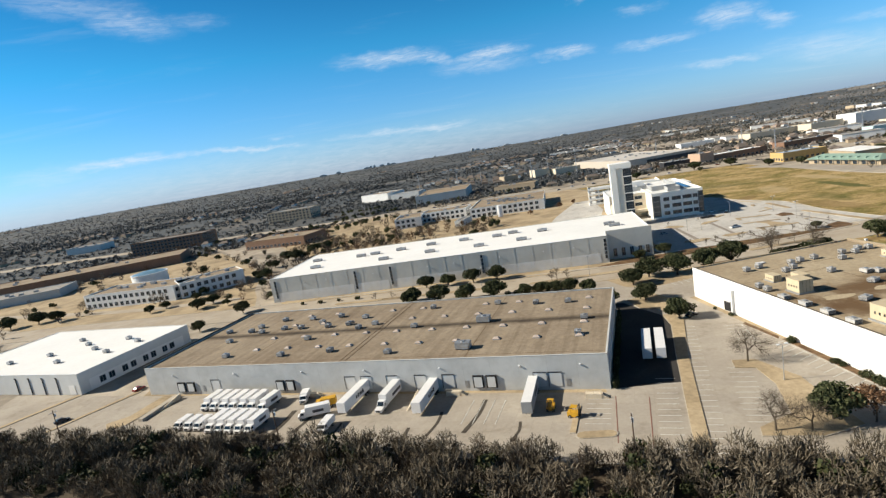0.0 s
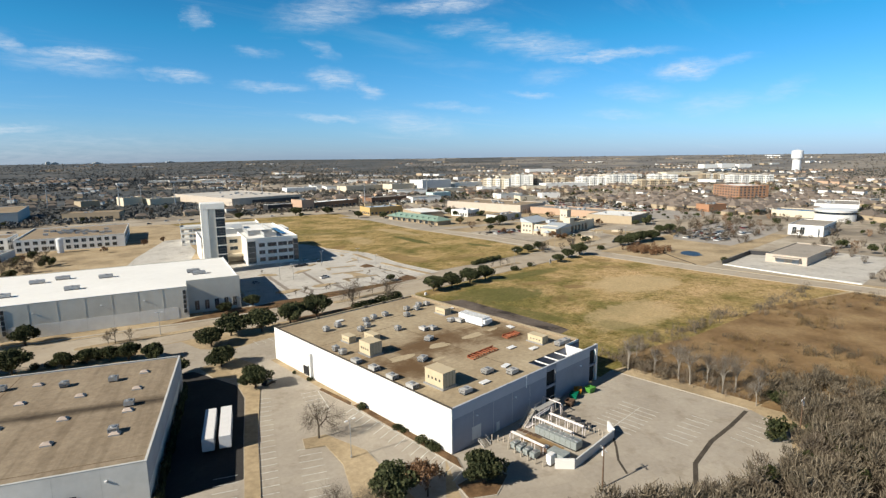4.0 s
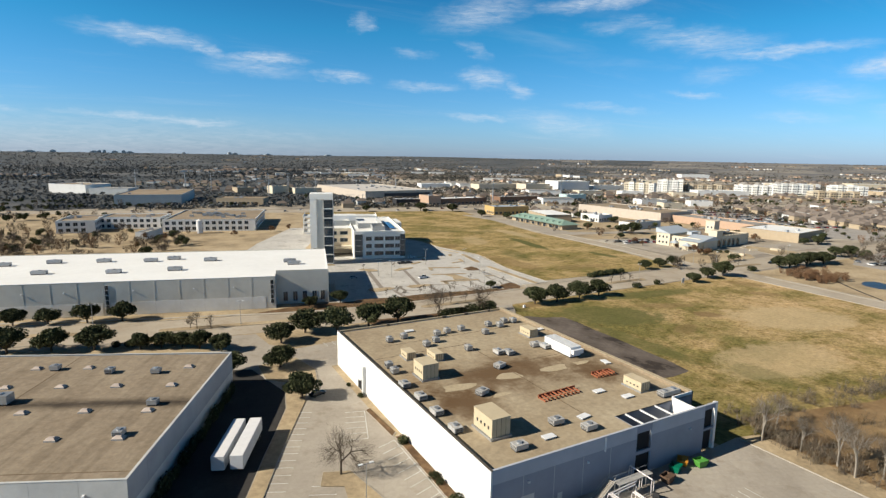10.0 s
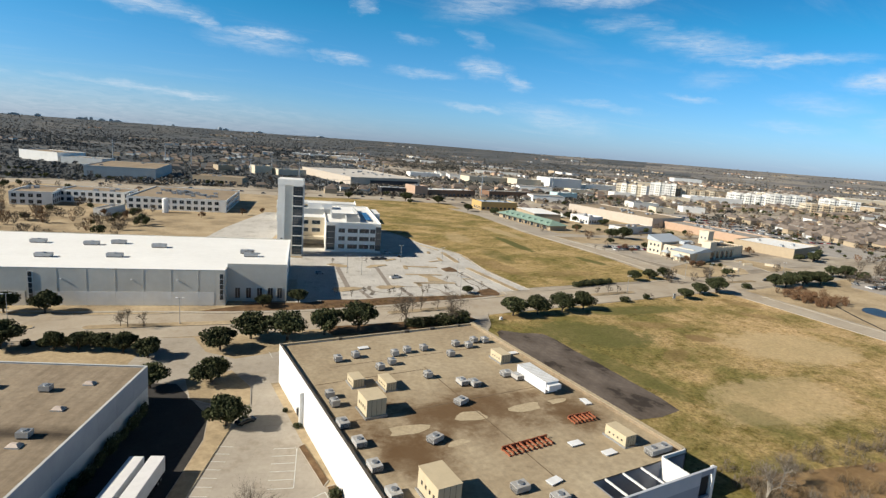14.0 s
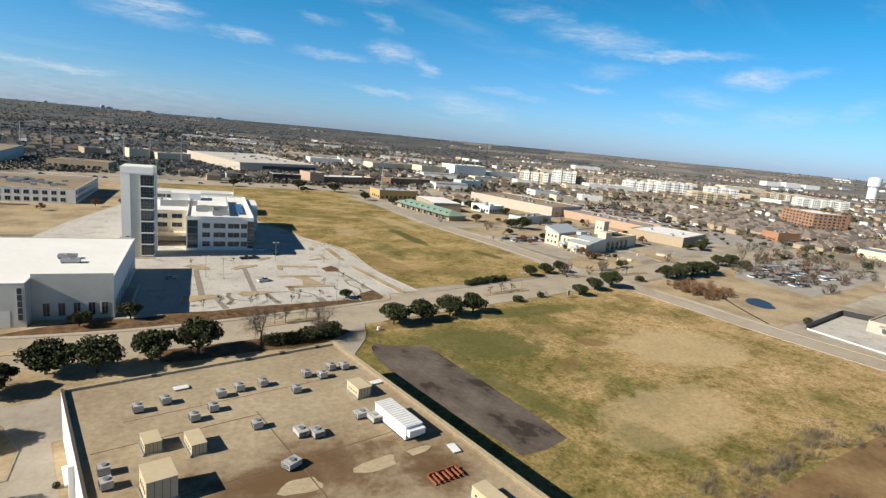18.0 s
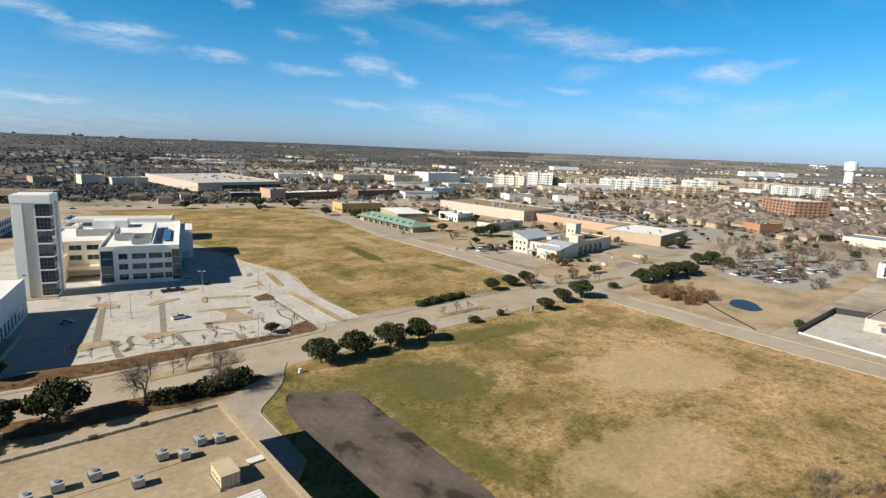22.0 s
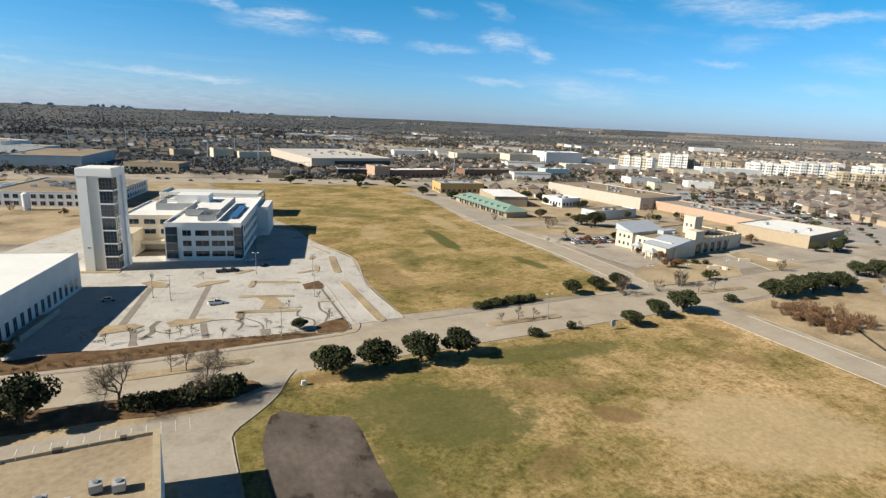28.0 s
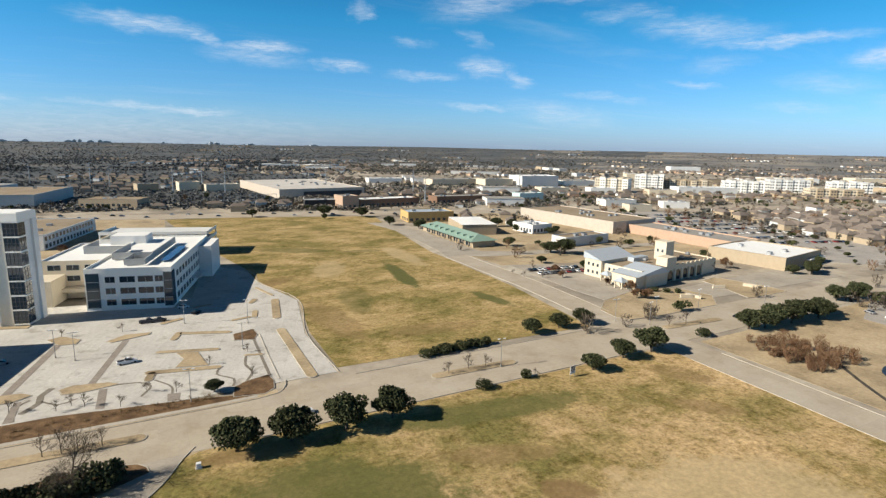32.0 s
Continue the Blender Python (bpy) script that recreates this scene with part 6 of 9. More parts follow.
for k, c in enumerate(((360, 76), (366, 79), (372, 83), (380, 86), (388, 90), (364, 96), (371, 99), (379, 102), (387, 104), (395, 106), (402, 82), (410, 78), (396, 74), (352, 107), (420, 92), (428, 96))):
    copy_thing(cars[(0, 3, 1, 0)[k % 4]] if k % 3 else cars[0], pose(*c, 0.03, 0, 0, 70 + random.uniform(-3, 3)))
for k in range(22):
    copy_thing(cars[random.choice((0, 1, 3, 5, 6))], pose(268 + (k % 11) * 2.9, 232 - (k // 11) * 9 + (k % 11) * -0.4, 0.03, 0, 0, 80))
for x, y, r, c in ((240, 590, -14, 1), (120, 548, -17, 0), (300, 512, -14, 3), (60, 560, -17, 1), (410, 480, -14, 0), (170, 533, -17, 5), (500, 455, -14, 3), (20, 575, -17, 1), (340, 500, -14, 1), (294, 128, 0, 1)):
    copy_thing(cars[c], pose(x, y, 0.06, 0, 0, r))
small_cars = []
for c in range(6):
    sc = thing("car", pose(470 + c * 3.2, 228 - c * 0.9, 0.05, 0, 0, 74), f"{CAR_WORDS[c]} car in the rows before the shops", "car", "cars in the shops' car park")
    part("body", bevelled(boxes((-2.3, 2.3, -0.9, 0.9, 0.25, 0.9)), 0.12), car_paints[c], sc)
    part("cabin", loft(bmesh.new(), [[(-1.7, -0.8, 0.9), (1.1, -0.8, 0.9), (1.1, 0.8, 0.9), (-1.7, 0.8, 0.9)], [(-1.2, -0.7, 1.45), (0.4, -0.7, 1.45), (0.4, 0.7, 1.45), (-1.2, 0.7, 1.45)]]), glass, sc)
    small_cars.append(sc)
for row in range(8):
    for k in range(26):
        if random.random() < 0.75:
            copy_thing(small_cars[random.choice((0, 0, 1, 2, 3, 4, 5))], pose(470 + k * 3.1 + row * 6, 235 + row * 22 - k * 0.9, 0.05, 0, 0, 74))

# rows of cars round the eastern car park
for x0, y0, n in ((349, 98, 5), (351, 86, 6), (352, 76, 5), (372, 104, 5), (377, 93, 7), (392, 108, 6), (398, 92, 5), (402, 74, 4), (424, 104, 5), (436, 86, 4)):
    for k in range(n):
        copy_thing(small_cars[random.choice((0, 0, 0, 2, 2, 1, 5, 3))], pose(x0 + 2.9 * k, y0 - 0.9 * k, 0.05, 0, 0, 72))
# traffic on the highway
for k in range(34):
    x = -60 + 19 * k + random.uniform(-6, 6)
    (xa, ya), (xb, yb_) = next((p, q) for p, q in zip(HIGHWAY, HIGHWAY[1:]) if p[0] <= x <= q[0])
    lane = random.choice((-10, -6, 6, 10))
    copy_thing(small_cars[random.choice((0, 1, 1, 2, 3, 4, 5))], pose(x, ya + (yb_ - ya) * (x - xa) / (xb - xa) + lane, 0.07, 0, 0, math.degrees(math.atan2(yb_ - ya, xb - xa))))

# yellow machines and clutter at the dock
lift = thing("forklift", pose(-71.6, 22.5, 0, 0, 0, FACE), "yellow forklift parked by the dock", "forklift")
part("body", boxes((-0.9, 0.9, -1.6, 1.0, 0.4, 1.4)), machine_yellow, lift)
part("mast", boxes((-0.6, -0.45, 1.05, 1.25, 0.1, 3.2), (0.45, 0.6, 1.05, 1.25, 0.1, 3.2), (-0.6, 0.6, 1.05, 1.2, 3.0, 3.2)), metal_dark, lift)
part("cage", boxes((-0.8, -0.7, -0.8, -0.7, 1.4, 2.6), (0.7, 0.8, -0.8, -0.7, 1.4, 2.6), (-0.8, 0.8, -0.9, 0.7, 2.6, 2.7), (-0.8, -0.7, 0.6, 0.7, 1.4, 2.6), (0.7, 0.8, 0.6, 0.7, 1.4, 2.6)), machine_yellow, lift)
for x in (-0.85, 0.85):
    for y in (-1.0, 0.8):
        wheel(lift, x, y, 0.4, 0.3)
copy_thing(lift, pose(-67.3, 17.2, 0, 0, 0, FACE + 80))
green_bin = varied("green_skip_paint", (0.10, 0.34, 0.06), 0.1, 0.5, dirt=0.2)
teal_bin = varied("teal_green_skip_paint", (0.0, 0.16, 0.09), 0.1, 0.5, dirt=0.2)
orange_bin = varied("orange_skip_paint", (0.55, 0.25, 0.03), 0.1, 0.5, dirt=0.2)
rust_bin = varied("rusty_brown_skip", (0.14, 0.09, 0.06), 0.1, 0.7, dirt=0.3)


def skip(m, mat, label):
    th = thing("dumpster", m, label, "dumpster", "dumpsters behind the white warehouse")
    bm = bmesh.new()
    lo = [bm.verts.new(p) for p in ((-0.9, -0.8, 0.15), (0.9, -0.8, 0.15), (0.9, 0.8, 0.15), (-0.9, 0.8, 0.15))]
    hi = [bm.verts.new(p) for p in ((-1.2, -1.0, 1.5), (1.2, -1.0, 1.3), (1.2, 1.0, 1.3), (-1.2, 1.0, 1.5))]
    bm.faces.new(lo[::-1])
    for i in range(4):
        bm.faces.new((lo[i], lo[(i + 1) % 4], hi[(i + 1) % 4], hi[i]))
    part("bin", bm, mat, th)
    part("lid", prism(bmesh.new(), [(-1.25, -1.05), (1.25, -1.05), (1.25, 0.1), (-1.25, 0.1)], 1.5, 1.58), mat, th)
    part("rim", boxes((-1.25, 1.25, 0.95, 1.1, 1.3, 1.5), (-1.28, -1.18, -1.05, 1.1, 1.35, 1.5), (1.18, 1.28, -1.05, 1.1, 1.25, 1.42)), mat, th)
    part("foot", boxes((-0.8, -0.6, -0.7, 0.7, 0, 0.15), (0.6, 0.8, -0.7, 0.7, 0, 0.15)), metal_dark, th)
    return th


skip(pose(44.2, -2.6, 0.02, 0, 0, 20), teal_bin, "teal green dumpster with open lid")
skip(pose(47.6, -1.6, 0.02, 0, 0, 35), orange_bin, "orange metal dumpster beside the wall")
skip(pose(50.6, -3.6, 0.02, 0, 0, -8), green_bin, "bright green dumpster on the lot")
skip(pose(39.6, -4.4, 0.02, 0, 0, 10), rust_bin, "dark rusty dumpster beside the walkway")

# ---- equipment yard behind the white warehouse ----
pale_pipe = varied("pale_pink_white_pipe_lagging", (0.72, 0.68, 0.68), 0.06, 0.5, dirt=0.15, scale=2)
wall_yard = thing("yard_wall", pose(0, 0, 0), "white screen wall round the cooling plant", "wall", kind="structure")
part("wall_panel", prism(bmesh.new(), [(11.8, -19.4), (14.6, -22.4), (14.9, -22.1), (12.1, -19.1)], 0, 2.3), wall_white, wall_yard)
part("wall_panel", prism(bmesh.new(), [(14.6, -22.4), (32.6, -21.4), (32.6, -21.0), (14.9, -22.1)], 0, 2.0), wall_light, wall_yard)
part("wall_panel", prism(bmesh.new(), [(32.6, -21.4), (35.2, -18.4), (34.8, -18.2), (32.6, -21.0)], 0, 2.3), wall_white, wall_yard)
chiller_grey = varied("blue_green_grey_enamel", (0.33, 0.37, 0.37), 0.1, 0.55, 0.1, dirt=0.25, scale=1.5)


def pipe_rack(x, y0, y1, z, n=2):
    th = thing("pipe_rack", pose(x, 0, 0), "pale lagged pipes on steel posts", "pipe rack", "pipe racks of the cooling plant")
    for k in range(n):
        part("pipe", tube(bmesh.new(), (k * 0.5, y0, z), (k * 0.5, y1, z), 0.14, 0.14, 8), pale_pipe, th)
    steps = max(2, int(abs(y1 - y0) / 2.4))
    for k in range(steps + 1):
        y = y0 + (y1 - y0) * k / steps
        part("post", boxes((-0.26, -0.14, y - 0.06, y + 0.06, 0, z - 0.14), (n * 0.42, n * 0.42 + 0.12, y - 0.06, y + 0.06, 0, z - 0.14), (-0.26, n * 0.42 + 0.12, y - 0.06, y + 0.06, z - 0.26, z - 0.14)), pale_pipe, th)


pipe_rack(27.4, -6.5, -16.2, 2.7, 2)
pipe_rack(22.9, -5, -16, 2.9, 2)
pipe_rack(14.4, -5, -14.5, 2.1, 2)
pipe_rack(33.2, -0.4, -6.0, 3.2, 1)
cross = thing("pipe_rack", pose(0, 0, 0), "pale lagged cross pipe on steel posts", "pipe rack", "pipe racks of the cooling plant")
part("pipe", tube(bmesh.new(), (22.6, -5.2, 2.9), (30.5, -4.6, 2.9), 0.16, 0.16, 8), pale_pipe, cross)
part("pipe", tube(bmesh.new(), (22.6, -5.8, 2.9), (29.5, -5.2, 2.9), 0.12, 0.12, 8), pale_pipe, cross)
for x in (24.8, 29.4):
    part("post", boxes((x - 0.07, x + 0.07, -5.6, -5.46, 0, 2.75)), pale_pipe, cross)


def cooler(m, w, d, h, fans, label, mat=None):
    th = thing("chiller", m, label, "chiller", "cooling plant")
    part("cabinet", boxes((0, w, 0, d, 0.35, h)), mat or chiller_grey, th)
    part("base", boxes((0.1, w - 0.1, 0.1, d - 0.1, 0, 0.35)), metal_dark, th)
    for k in range(fans):
        y = d * (k + 0.5) / fans
        part("fan", tube(bmesh.new(), (w / 2, y, h), (w / 2, y, h + 0.18), min(w * 0.36, d / fans * 0.4), min(w * 0.33, d / fans * 0.37), 12), metal_grey, th)
    part("side_grille", boxes(*[(w + 0.003, w + 0.04, 0.2, d - 0.2, 0.6 + k * 0.3, 0.72 + k * 0.3) for k in range(int((h - 0.7) / 0.3))]), metal_dark, th)
    for k in range(1, fans):
        part("panel_joint", boxes((-0.02, -0.003, d * k / fans - 0.03, d * k / fans + 0.03, 0.4, h - 0.05)), metal_dark, th)
    return th


cooler(pose(20.6, -18.8, 0.02), 2.5, 11.5, 2.1, 8, "long blue-grey air-cooled chiller with a row of fans")
c1 = cooler(pose(11.4, -8.6, 0.02), 2.2, 1.3, 1.5, 1, "small blue-grey condenser on a concrete pad")
for y in (-10.5, -12.4, -14.3):
    copy_thing(c1, pose(11.2, y, 0.02))
cooler(pose(13.6, -20.2, 0.02), 2.6, 4.2, 2.3, 0, "open rusty cooling unit", chiller_grey)
cooler(pose(15.2, -16.6, 0.02), 2.0, 3.6, 1.2, 2, "low rusty cooling unit with fans", rust_bin)
cooler(pose(11.6, -18.4, 0.02), 1.8, 1.2, 2.6, 0, "tall white equipment cabinet with doors", white_metal)
sheet("gravel_pad", [(16.2, -6), (20.4, -6), (20.4, -16), (17.4, -16)], 0.03, scrub_soil, "bare tan soil between the cooling units", "gravel", 0.05)
deck = thing("timber_deck", pose(21.4, -4.6, 0.02), "low pale timber platform below the stair", "platform")
for k in range(7):
    part("plank", boxes((0.42 * k, 0.42 * k + 0.38, 0, 3.0, 0.25, 0.33)), pale_pipe, deck)
part("joist", boxes((0, 2.9, 0.3, 0.5, 0, 0.25), (0, 2.9, 2.4, 2.6, 0, 0.25)), rust_bin, deck)
for k, (x, y) in enumerate(((11.2, -2.0), (12.0, -3.2), (12.6, -4.4), (12.9, -5.6), (10.7, -7.4), (10.5, -9.4), (10.3, -11.4), (10.1, -13.4), (10.2, -15.4), (10.6, -17.2), (31.0, -15.6), (31.2, -16.9), (31.1, -18.2), (30.8, -19.4), (30.0, -13.6), (29.6, -11))):
    bo = thing("bollard", pose(x, y, 0.02), "pale round concrete bollard with a cap", "bollard", "bollards of the cooling plant")
    part("post", tube(bmesh.new(), (0, 0, 0), (0, 0, 1.4), 0.15, 0.15, 8), kerb_concrete, bo)
    part("cap", tube(bmesh.new(), (0, 0, 1.4), (0, 0, 1.48), 0.15, 0.05, 8), kerb_concrete, bo)
for x, y, s in ((33.0, -7.2, 1.2), (33.2, -9.6, 1.0), (33.0, -11.2, 1.3), (32.6, -14.6, 1.1), (32.2, -13.2, 0.8)):
    u = thing("pump_unit", pose(x, y, 0.02, 0, 0, 30 * s), "dark pump unit on the concrete", "pump", "cooling plant")
    part("housing", tube(bmesh.new(), (0, -0.5 * s, 0.7), (0, 0.5 * s, 0.7), 0.5 * s, 0.5 * s, 10), metal_dark, u)
    part("base", boxes((-0.6 * s, 0.6 * s, -0.5 * s, 0.5 * s, 0, 0.25)), metal_grey, u)


def outside_stair(m, n, w, label):
    th = thing("outside_stair", m, label, "stair", "outside stairs")
    for k in range(n):
        part("tread", boxes((0, w, k * 0.28, k * 0.28 + 0.3, (k + 1) * 0.17 - 0.05, (k + 1) * 0.17)), kerb_concrete, th)
    for x in (0.0, w):
        bm = bmesh.new()
        v = [bm.verts.new(p) for p in ((x - 0.05, 0, 0), (x + 0.05, 0, 0), (x + 0.05, n * 0.28, n * 0.17 - 0.1), (x - 0.05, n * 0.28, n * 0.17 - 0.1), (x - 0.05, 0, 0.25), (x + 0.05, 0, 0.25), (x + 0.05, n * 0.28, n * 0.17 + 0.15), (x - 0.05, n * 0.28, n * 0.17 + 0.15))]
        for f in ((3, 2, 1, 0), (4, 5, 6, 7), (0, 1, 5, 4), (1, 2, 6, 5), (2, 3, 7, 6), (3, 0, 4, 7)):
            bm.faces.new([v[i] for i in f])
        part("stringer", bm, metal_pale, th)
        part("handrail", tube(bmesh.new(), (x, 0, 1.0), (x, n * 0.28, n * 0.17 + 1.0), 0.04, 0.04, 6), metal_pale, th)
        for k in range(0, n + 1, 3):
            part("baluster", tube(bmesh.new(), (x, k * 0.28, k * 0.17), (x, k * 0.28, k * 0.17 + 1.0), 0.03, 0.03, 5), metal_pale, th)
    return th


outside_stair(pose(7.2, -3.2, 0.02, 0, 0, 0), 8, 2.2, "pale concrete steps to a raised door")
outside_stair(pose(21.0, -2.2, 0.02, 0, 0, -84), 18, 1.6, "long grey steel stair up to a walkway")
gw = thing("steel_walkway", pose(26.2, -4.4, 0.02), "grey steel walkway with railings on posts", "walkway")
part("deck", boxes((0, 9, 0, 1.6, 3.0, 3.1)), metal_pale, gw)
for x in (0.2, 4, 8.8):
    part("post", boxes((x - 0.08, x + 0.08, 0.1, 0.26, 0, 3.0), (x - 0.08, x + 0.08, 1.3, 1.46, 0, 3.0)), metal_grey, gw)
for y in (0.03, 1.57):
    part("rail", tube(bmesh.new(), (0, y, 4.1), (9, y, 4.1), 0.04, 0.04, 6), metal_grey, gw)
for k in range(5):
    part("pallet_stack", boxes((0, 1.2, 0, 1.0, 0, 0.15 + 0.0)), rust_bin, thing("pallet", pose(19.2 + k * 0.1, -4.2 - k * 1.3, 0.02), "brown wooden pallet on the concrete", "pallet", "pallets"))

# dock stairs and landings at the grey warehouse
for x, y in ((-59.6, 25.4), (-135.5, 60.5), (-93.5, 42.4)):
    d = thing("dock_stair", pose(x, y, 0, 0, 0, -23.5), "cream concrete dock landing with steps", "stair", "dock stairs")
    part("landing", boxes((-2, 2, -1.6, 0, 0, 1.2)), wall_cream, d)
    for k in range(6):
        part("tread", boxes((2 + k * 0.28, 2.28 + k * 0.28, -1.5, -0.1, 0, 1.15 - k * 0.18)), wall_cream, d)
    part("railing", boxes((-2, 2, -1.62, -1.56, 2.1, 2.2), (-2, -1.9, -1.62, -1.56, 1.2, 2.1), (1.9, 2, -1.62, -1.56, 1.2, 2.1), (-0.05, 0.05, -1.62, -1.56, 1.2, 2.1)), wall_cream, d)
for x, y in ((-103.5, 45.5), (-183.5, 80.0)):
    w = thing("dock_ramp", pose(x, y, 0, 0, 0, FACE), "tan concrete dock side wall", "ramp", "dock ramps")
    bm = bmesh.new()
    v = [bm.verts.new(p) for p in ((0, 0, 0), (0.4, 0, 0), (0.4, 9, 0), (0, 9, 0), (0, 0, 1.8), (0.4, 0, 1.8), (0.4, 9, 0.15), (0, 9, 0.15))]
    for f in ((3, 2, 1, 0), (4, 5, 6, 7), (0, 1, 5, 4), (1, 2, 6, 5), (2, 3, 7, 6), (3, 0, 4, 7)):
        bm.faces.new([v[i] for i in f])
    part("wall", bm, wall_cream, w)


# ---- poles and signs ----
def street_lamp(m, h=9.0, label="slim grey street lamp with two heads"):
    th = thing("street_lamp", m, label, "street lamp", "street lamps")
    part("pole", tube(bmesh.new(), (0, 0, 0), (0, 0, h), 0.11, 0.07, 8), metal_grey, th)
    part("base", tube(bmesh.new(), (0, 0, 0), (0, 0, 0.6), 0.25, 0.25, 8), kerb_concrete, th)
    part("arm", boxes((-0.9, 0.9, -0.05, 0.05, h - 0.1, h)), metal_grey, th)
    for s in (-1, 1):
        part("lamp_head", boxes((s * 1.0 - 0.4, s * 1.0 + 0.4, -0.2, 0.2, h - 0.05, h + 0.12)), white_metal, th, "white lamp head")
    return th


lamp = street_lamp(pose(-17, 14.6, 0.2))
for x, y in ((92, 145), (178, 128.5), (253, 137), (244, 146), (63, 190), (110, 178), (116, 205), (57.5, 195), (95, 214), (262, 142), (-68, 156), (-20, 139), (320, 133), (288, 142)):
    copy_thing(lamp, pose(x, y, 0.05, 0, 0, random.uniform(-20, 20)))


def wood_pole(m, h=11.0):
    th = thing("utility_pole", m, "weathered wooden utility pole with a crossarm", "utility pole", "utility poles")
    part("pole", tube(bmesh.new(), (0, 0, 0), (0, 0, h), 0.18, 0.12, 8), rust_bin, th)
    part("crossarm", boxes((-1.2, 1.2, -0.06, 0.06, h - 0.8, h - 0.65)), metal_grey, th)
    for x in (-1.1, -0.5, 0.5, 1.1):
        part("insulator", tube(bmesh.new(), (x, 0, h - 0.65), (x, 0, h - 0.4), 0.06, 0.04, 6), white_metal, th)
    part("transformer", tube(bmesh.new(), (0.35, 0, h - 2.2), (0.35, 0, h - 1.2), 0.25, 0.25, 8), white_metal, th)
    return th


wp = wood_pole(pose(66, -51, 0), 9)
for x, y in ((-141, 35), (-61, -2), (13, -30), (-215, 66)):
    copy_thing(wp, pose(x, y, 0, 0, 0, 60))
sign = thing("sign_board", pose(193, 113, 0, 0, 0, 10), "white real-estate sign board with dark bars on two posts", "sign")
part("board", boxes((-1.2, 1.2, -0.05, 0.05, 0.9, 3.4)), wall_white, sign)
for z, w in ((2.9, 0.9), (2.5, 0.7), (2.0, 0.9), (1.5, 0.6)):
    part("bar", boxes((-w, w, -0.07, -0.052, z, z + 0.25)), mark_dark, sign)
for x in (-1.0, 1.0):
    part("post", boxes((x - 0.06, x + 0.06, 0.052, 0.16, 0, 3.5)), metal_grey, sign)
for x, y in ((300, 157), (330, 162)):
    ms = thing("monument_sign", pose(x, y, 0, 0, 0, -25), "low cream monument sign on grass", "sign", "monument signs")
    part("slab", boxes((-3, 3, -0.4, 0.4, 0.3, 1.7)), wall_cream, ms)
    part("plinth", boxes((-3.3, 3.3, -0.6, 0.6, 0, 0.3)), kerb_concrete, ms)
box_hyd = thing("utility_box", pose(91, 112, 0), "small white utility box on the grass", "utility box")
part("cabinet", bevelled(boxes((-0.5, 0.5, -0.4, 0.4, 0.15, 1.2)), 0.05), white_metal, box_hyd)
part("pad", boxes((-0.7, 0.7, -0.6, 0.6, 0, 0.15)), kerb_concrete, box_hyd)
yw = thing("yard_wall", pose(0, 0, 0), "dark fence round the pale yard", "fence", kind="structure")
part("fence_panel", ribbon(bmesh.new(), [(261, 38.4), (308.6, 38.8), (312.4, 25.4), (352, 25.4)], 0.1, -0.1, 0, 2.6), metal_dark, yw)
part("fence_panel", ribbon(bmesh.new(), [(261.6, 38.2), (257, 4), (255, -30)], 0.06, -0.06, 0, 0.7), wall_light, yw)
yb = thing("warehouse", pose(289, 2, 0, 0, 0, -1.5), "low pale tilt-wall building in the walled yard", "warehouse")
shell(yb, 58, 22, 5.0, wall_sand, roof_grey_east, 0.5)
coping(yb, 58, 22, 5.0, wall_sand)
part("dock_door", boxes((-0.1, -0.02, 4, 7.5, 0.3, 3.6)), metal_grey, yb)
part("dock_door", boxes((-0.1, -0.02, 12, 15.5, 0.3, 3.6)), metal_grey, yb)
part("canopy", boxes((-5, -0.12, 3, 17, 3.9, 4.2)), wall_sand, yb)
yc = thing("office_building", pose(424, 24, 0, 0, 0, 2), "white two-storey building with a stepped parapet", "building")
shell(yc, 48, 24, 8.4, wall_white, roof_grey_east, 0.5)
coping(yc, 48, 24, 8.4, wall_white)
part("block", boxes((-3, -0.02, 3, 9, 0, 6.5)), wall_white, yc, "white porch block")
for y in (12.5, 18):
    window_like(yc, "yc_tall", pose(-0.03, y + 3.0, 1.0, 0, 0, -90), 3.0, 5.6, 2)
for k in range(6):
    window_like(yc, "yc_front", pose(3 + 7.4 * k, -0.03, 4.6), 3.2, 2.0, 2)


# ---- trees ----
def leafy(name, stops, rough=0.75, spec=0.25):
    """Foliage or twigs: each leaf clump its own tone, each tree a little different."""
    m = material(name, stops[0][1], rough, 0, spec)
    isl = m.node_tree.nodes.new("ShaderNodeNewGeometry").outputs["Random Per Island"]
    tone = ramp(m, m.node_tree.nodes.new("ShaderNodeObjectInfo").outputs["Random"], [(0, (0.75,) * 3), (1, (1.15,) * 3)])
    colour_to(m, mix(m, 1.0, ramp(m, isl, stops), tone, "MULTIPLY"))
    return m


oak_leaf = leafy("dark_live_oak_leaves", [(0.0, (0.026, 0.033, 0.016)), (0.5, (0.048, 0.057, 0.027)), (0.85, (0.076, 0.084, 0.04)), (1.0, (0.12, 0.118, 0.062))], 0.85, 0.12)
shrub_leaf = leafy("dull_green_shrub_leaves", [(0.0, (0.018, 0.025, 0.009)), (0.6, (0.045, 0.055, 0.02)), (1.0, (0.085, 0.085, 0.033))])
twig_grey = leafy("grey_brown_bare_twigs", [(0.0, (0.07, 0.055, 0.042)), (0.5, (0.13, 0.105, 0.08)), (1.0, (0.22, 0.185, 0.145))], 0.9, 0.1)
twig_dark = leafy("dark_brown_thicket_twigs", [(0.0, (0.075, 0.063, 0.045)), (0.5, (0.125, 0.104, 0.076)), (0.85, (0.175, 0.148, 0.11)), (1.0, (0.24, 0.205, 0.155))], 0.9, 0.1)
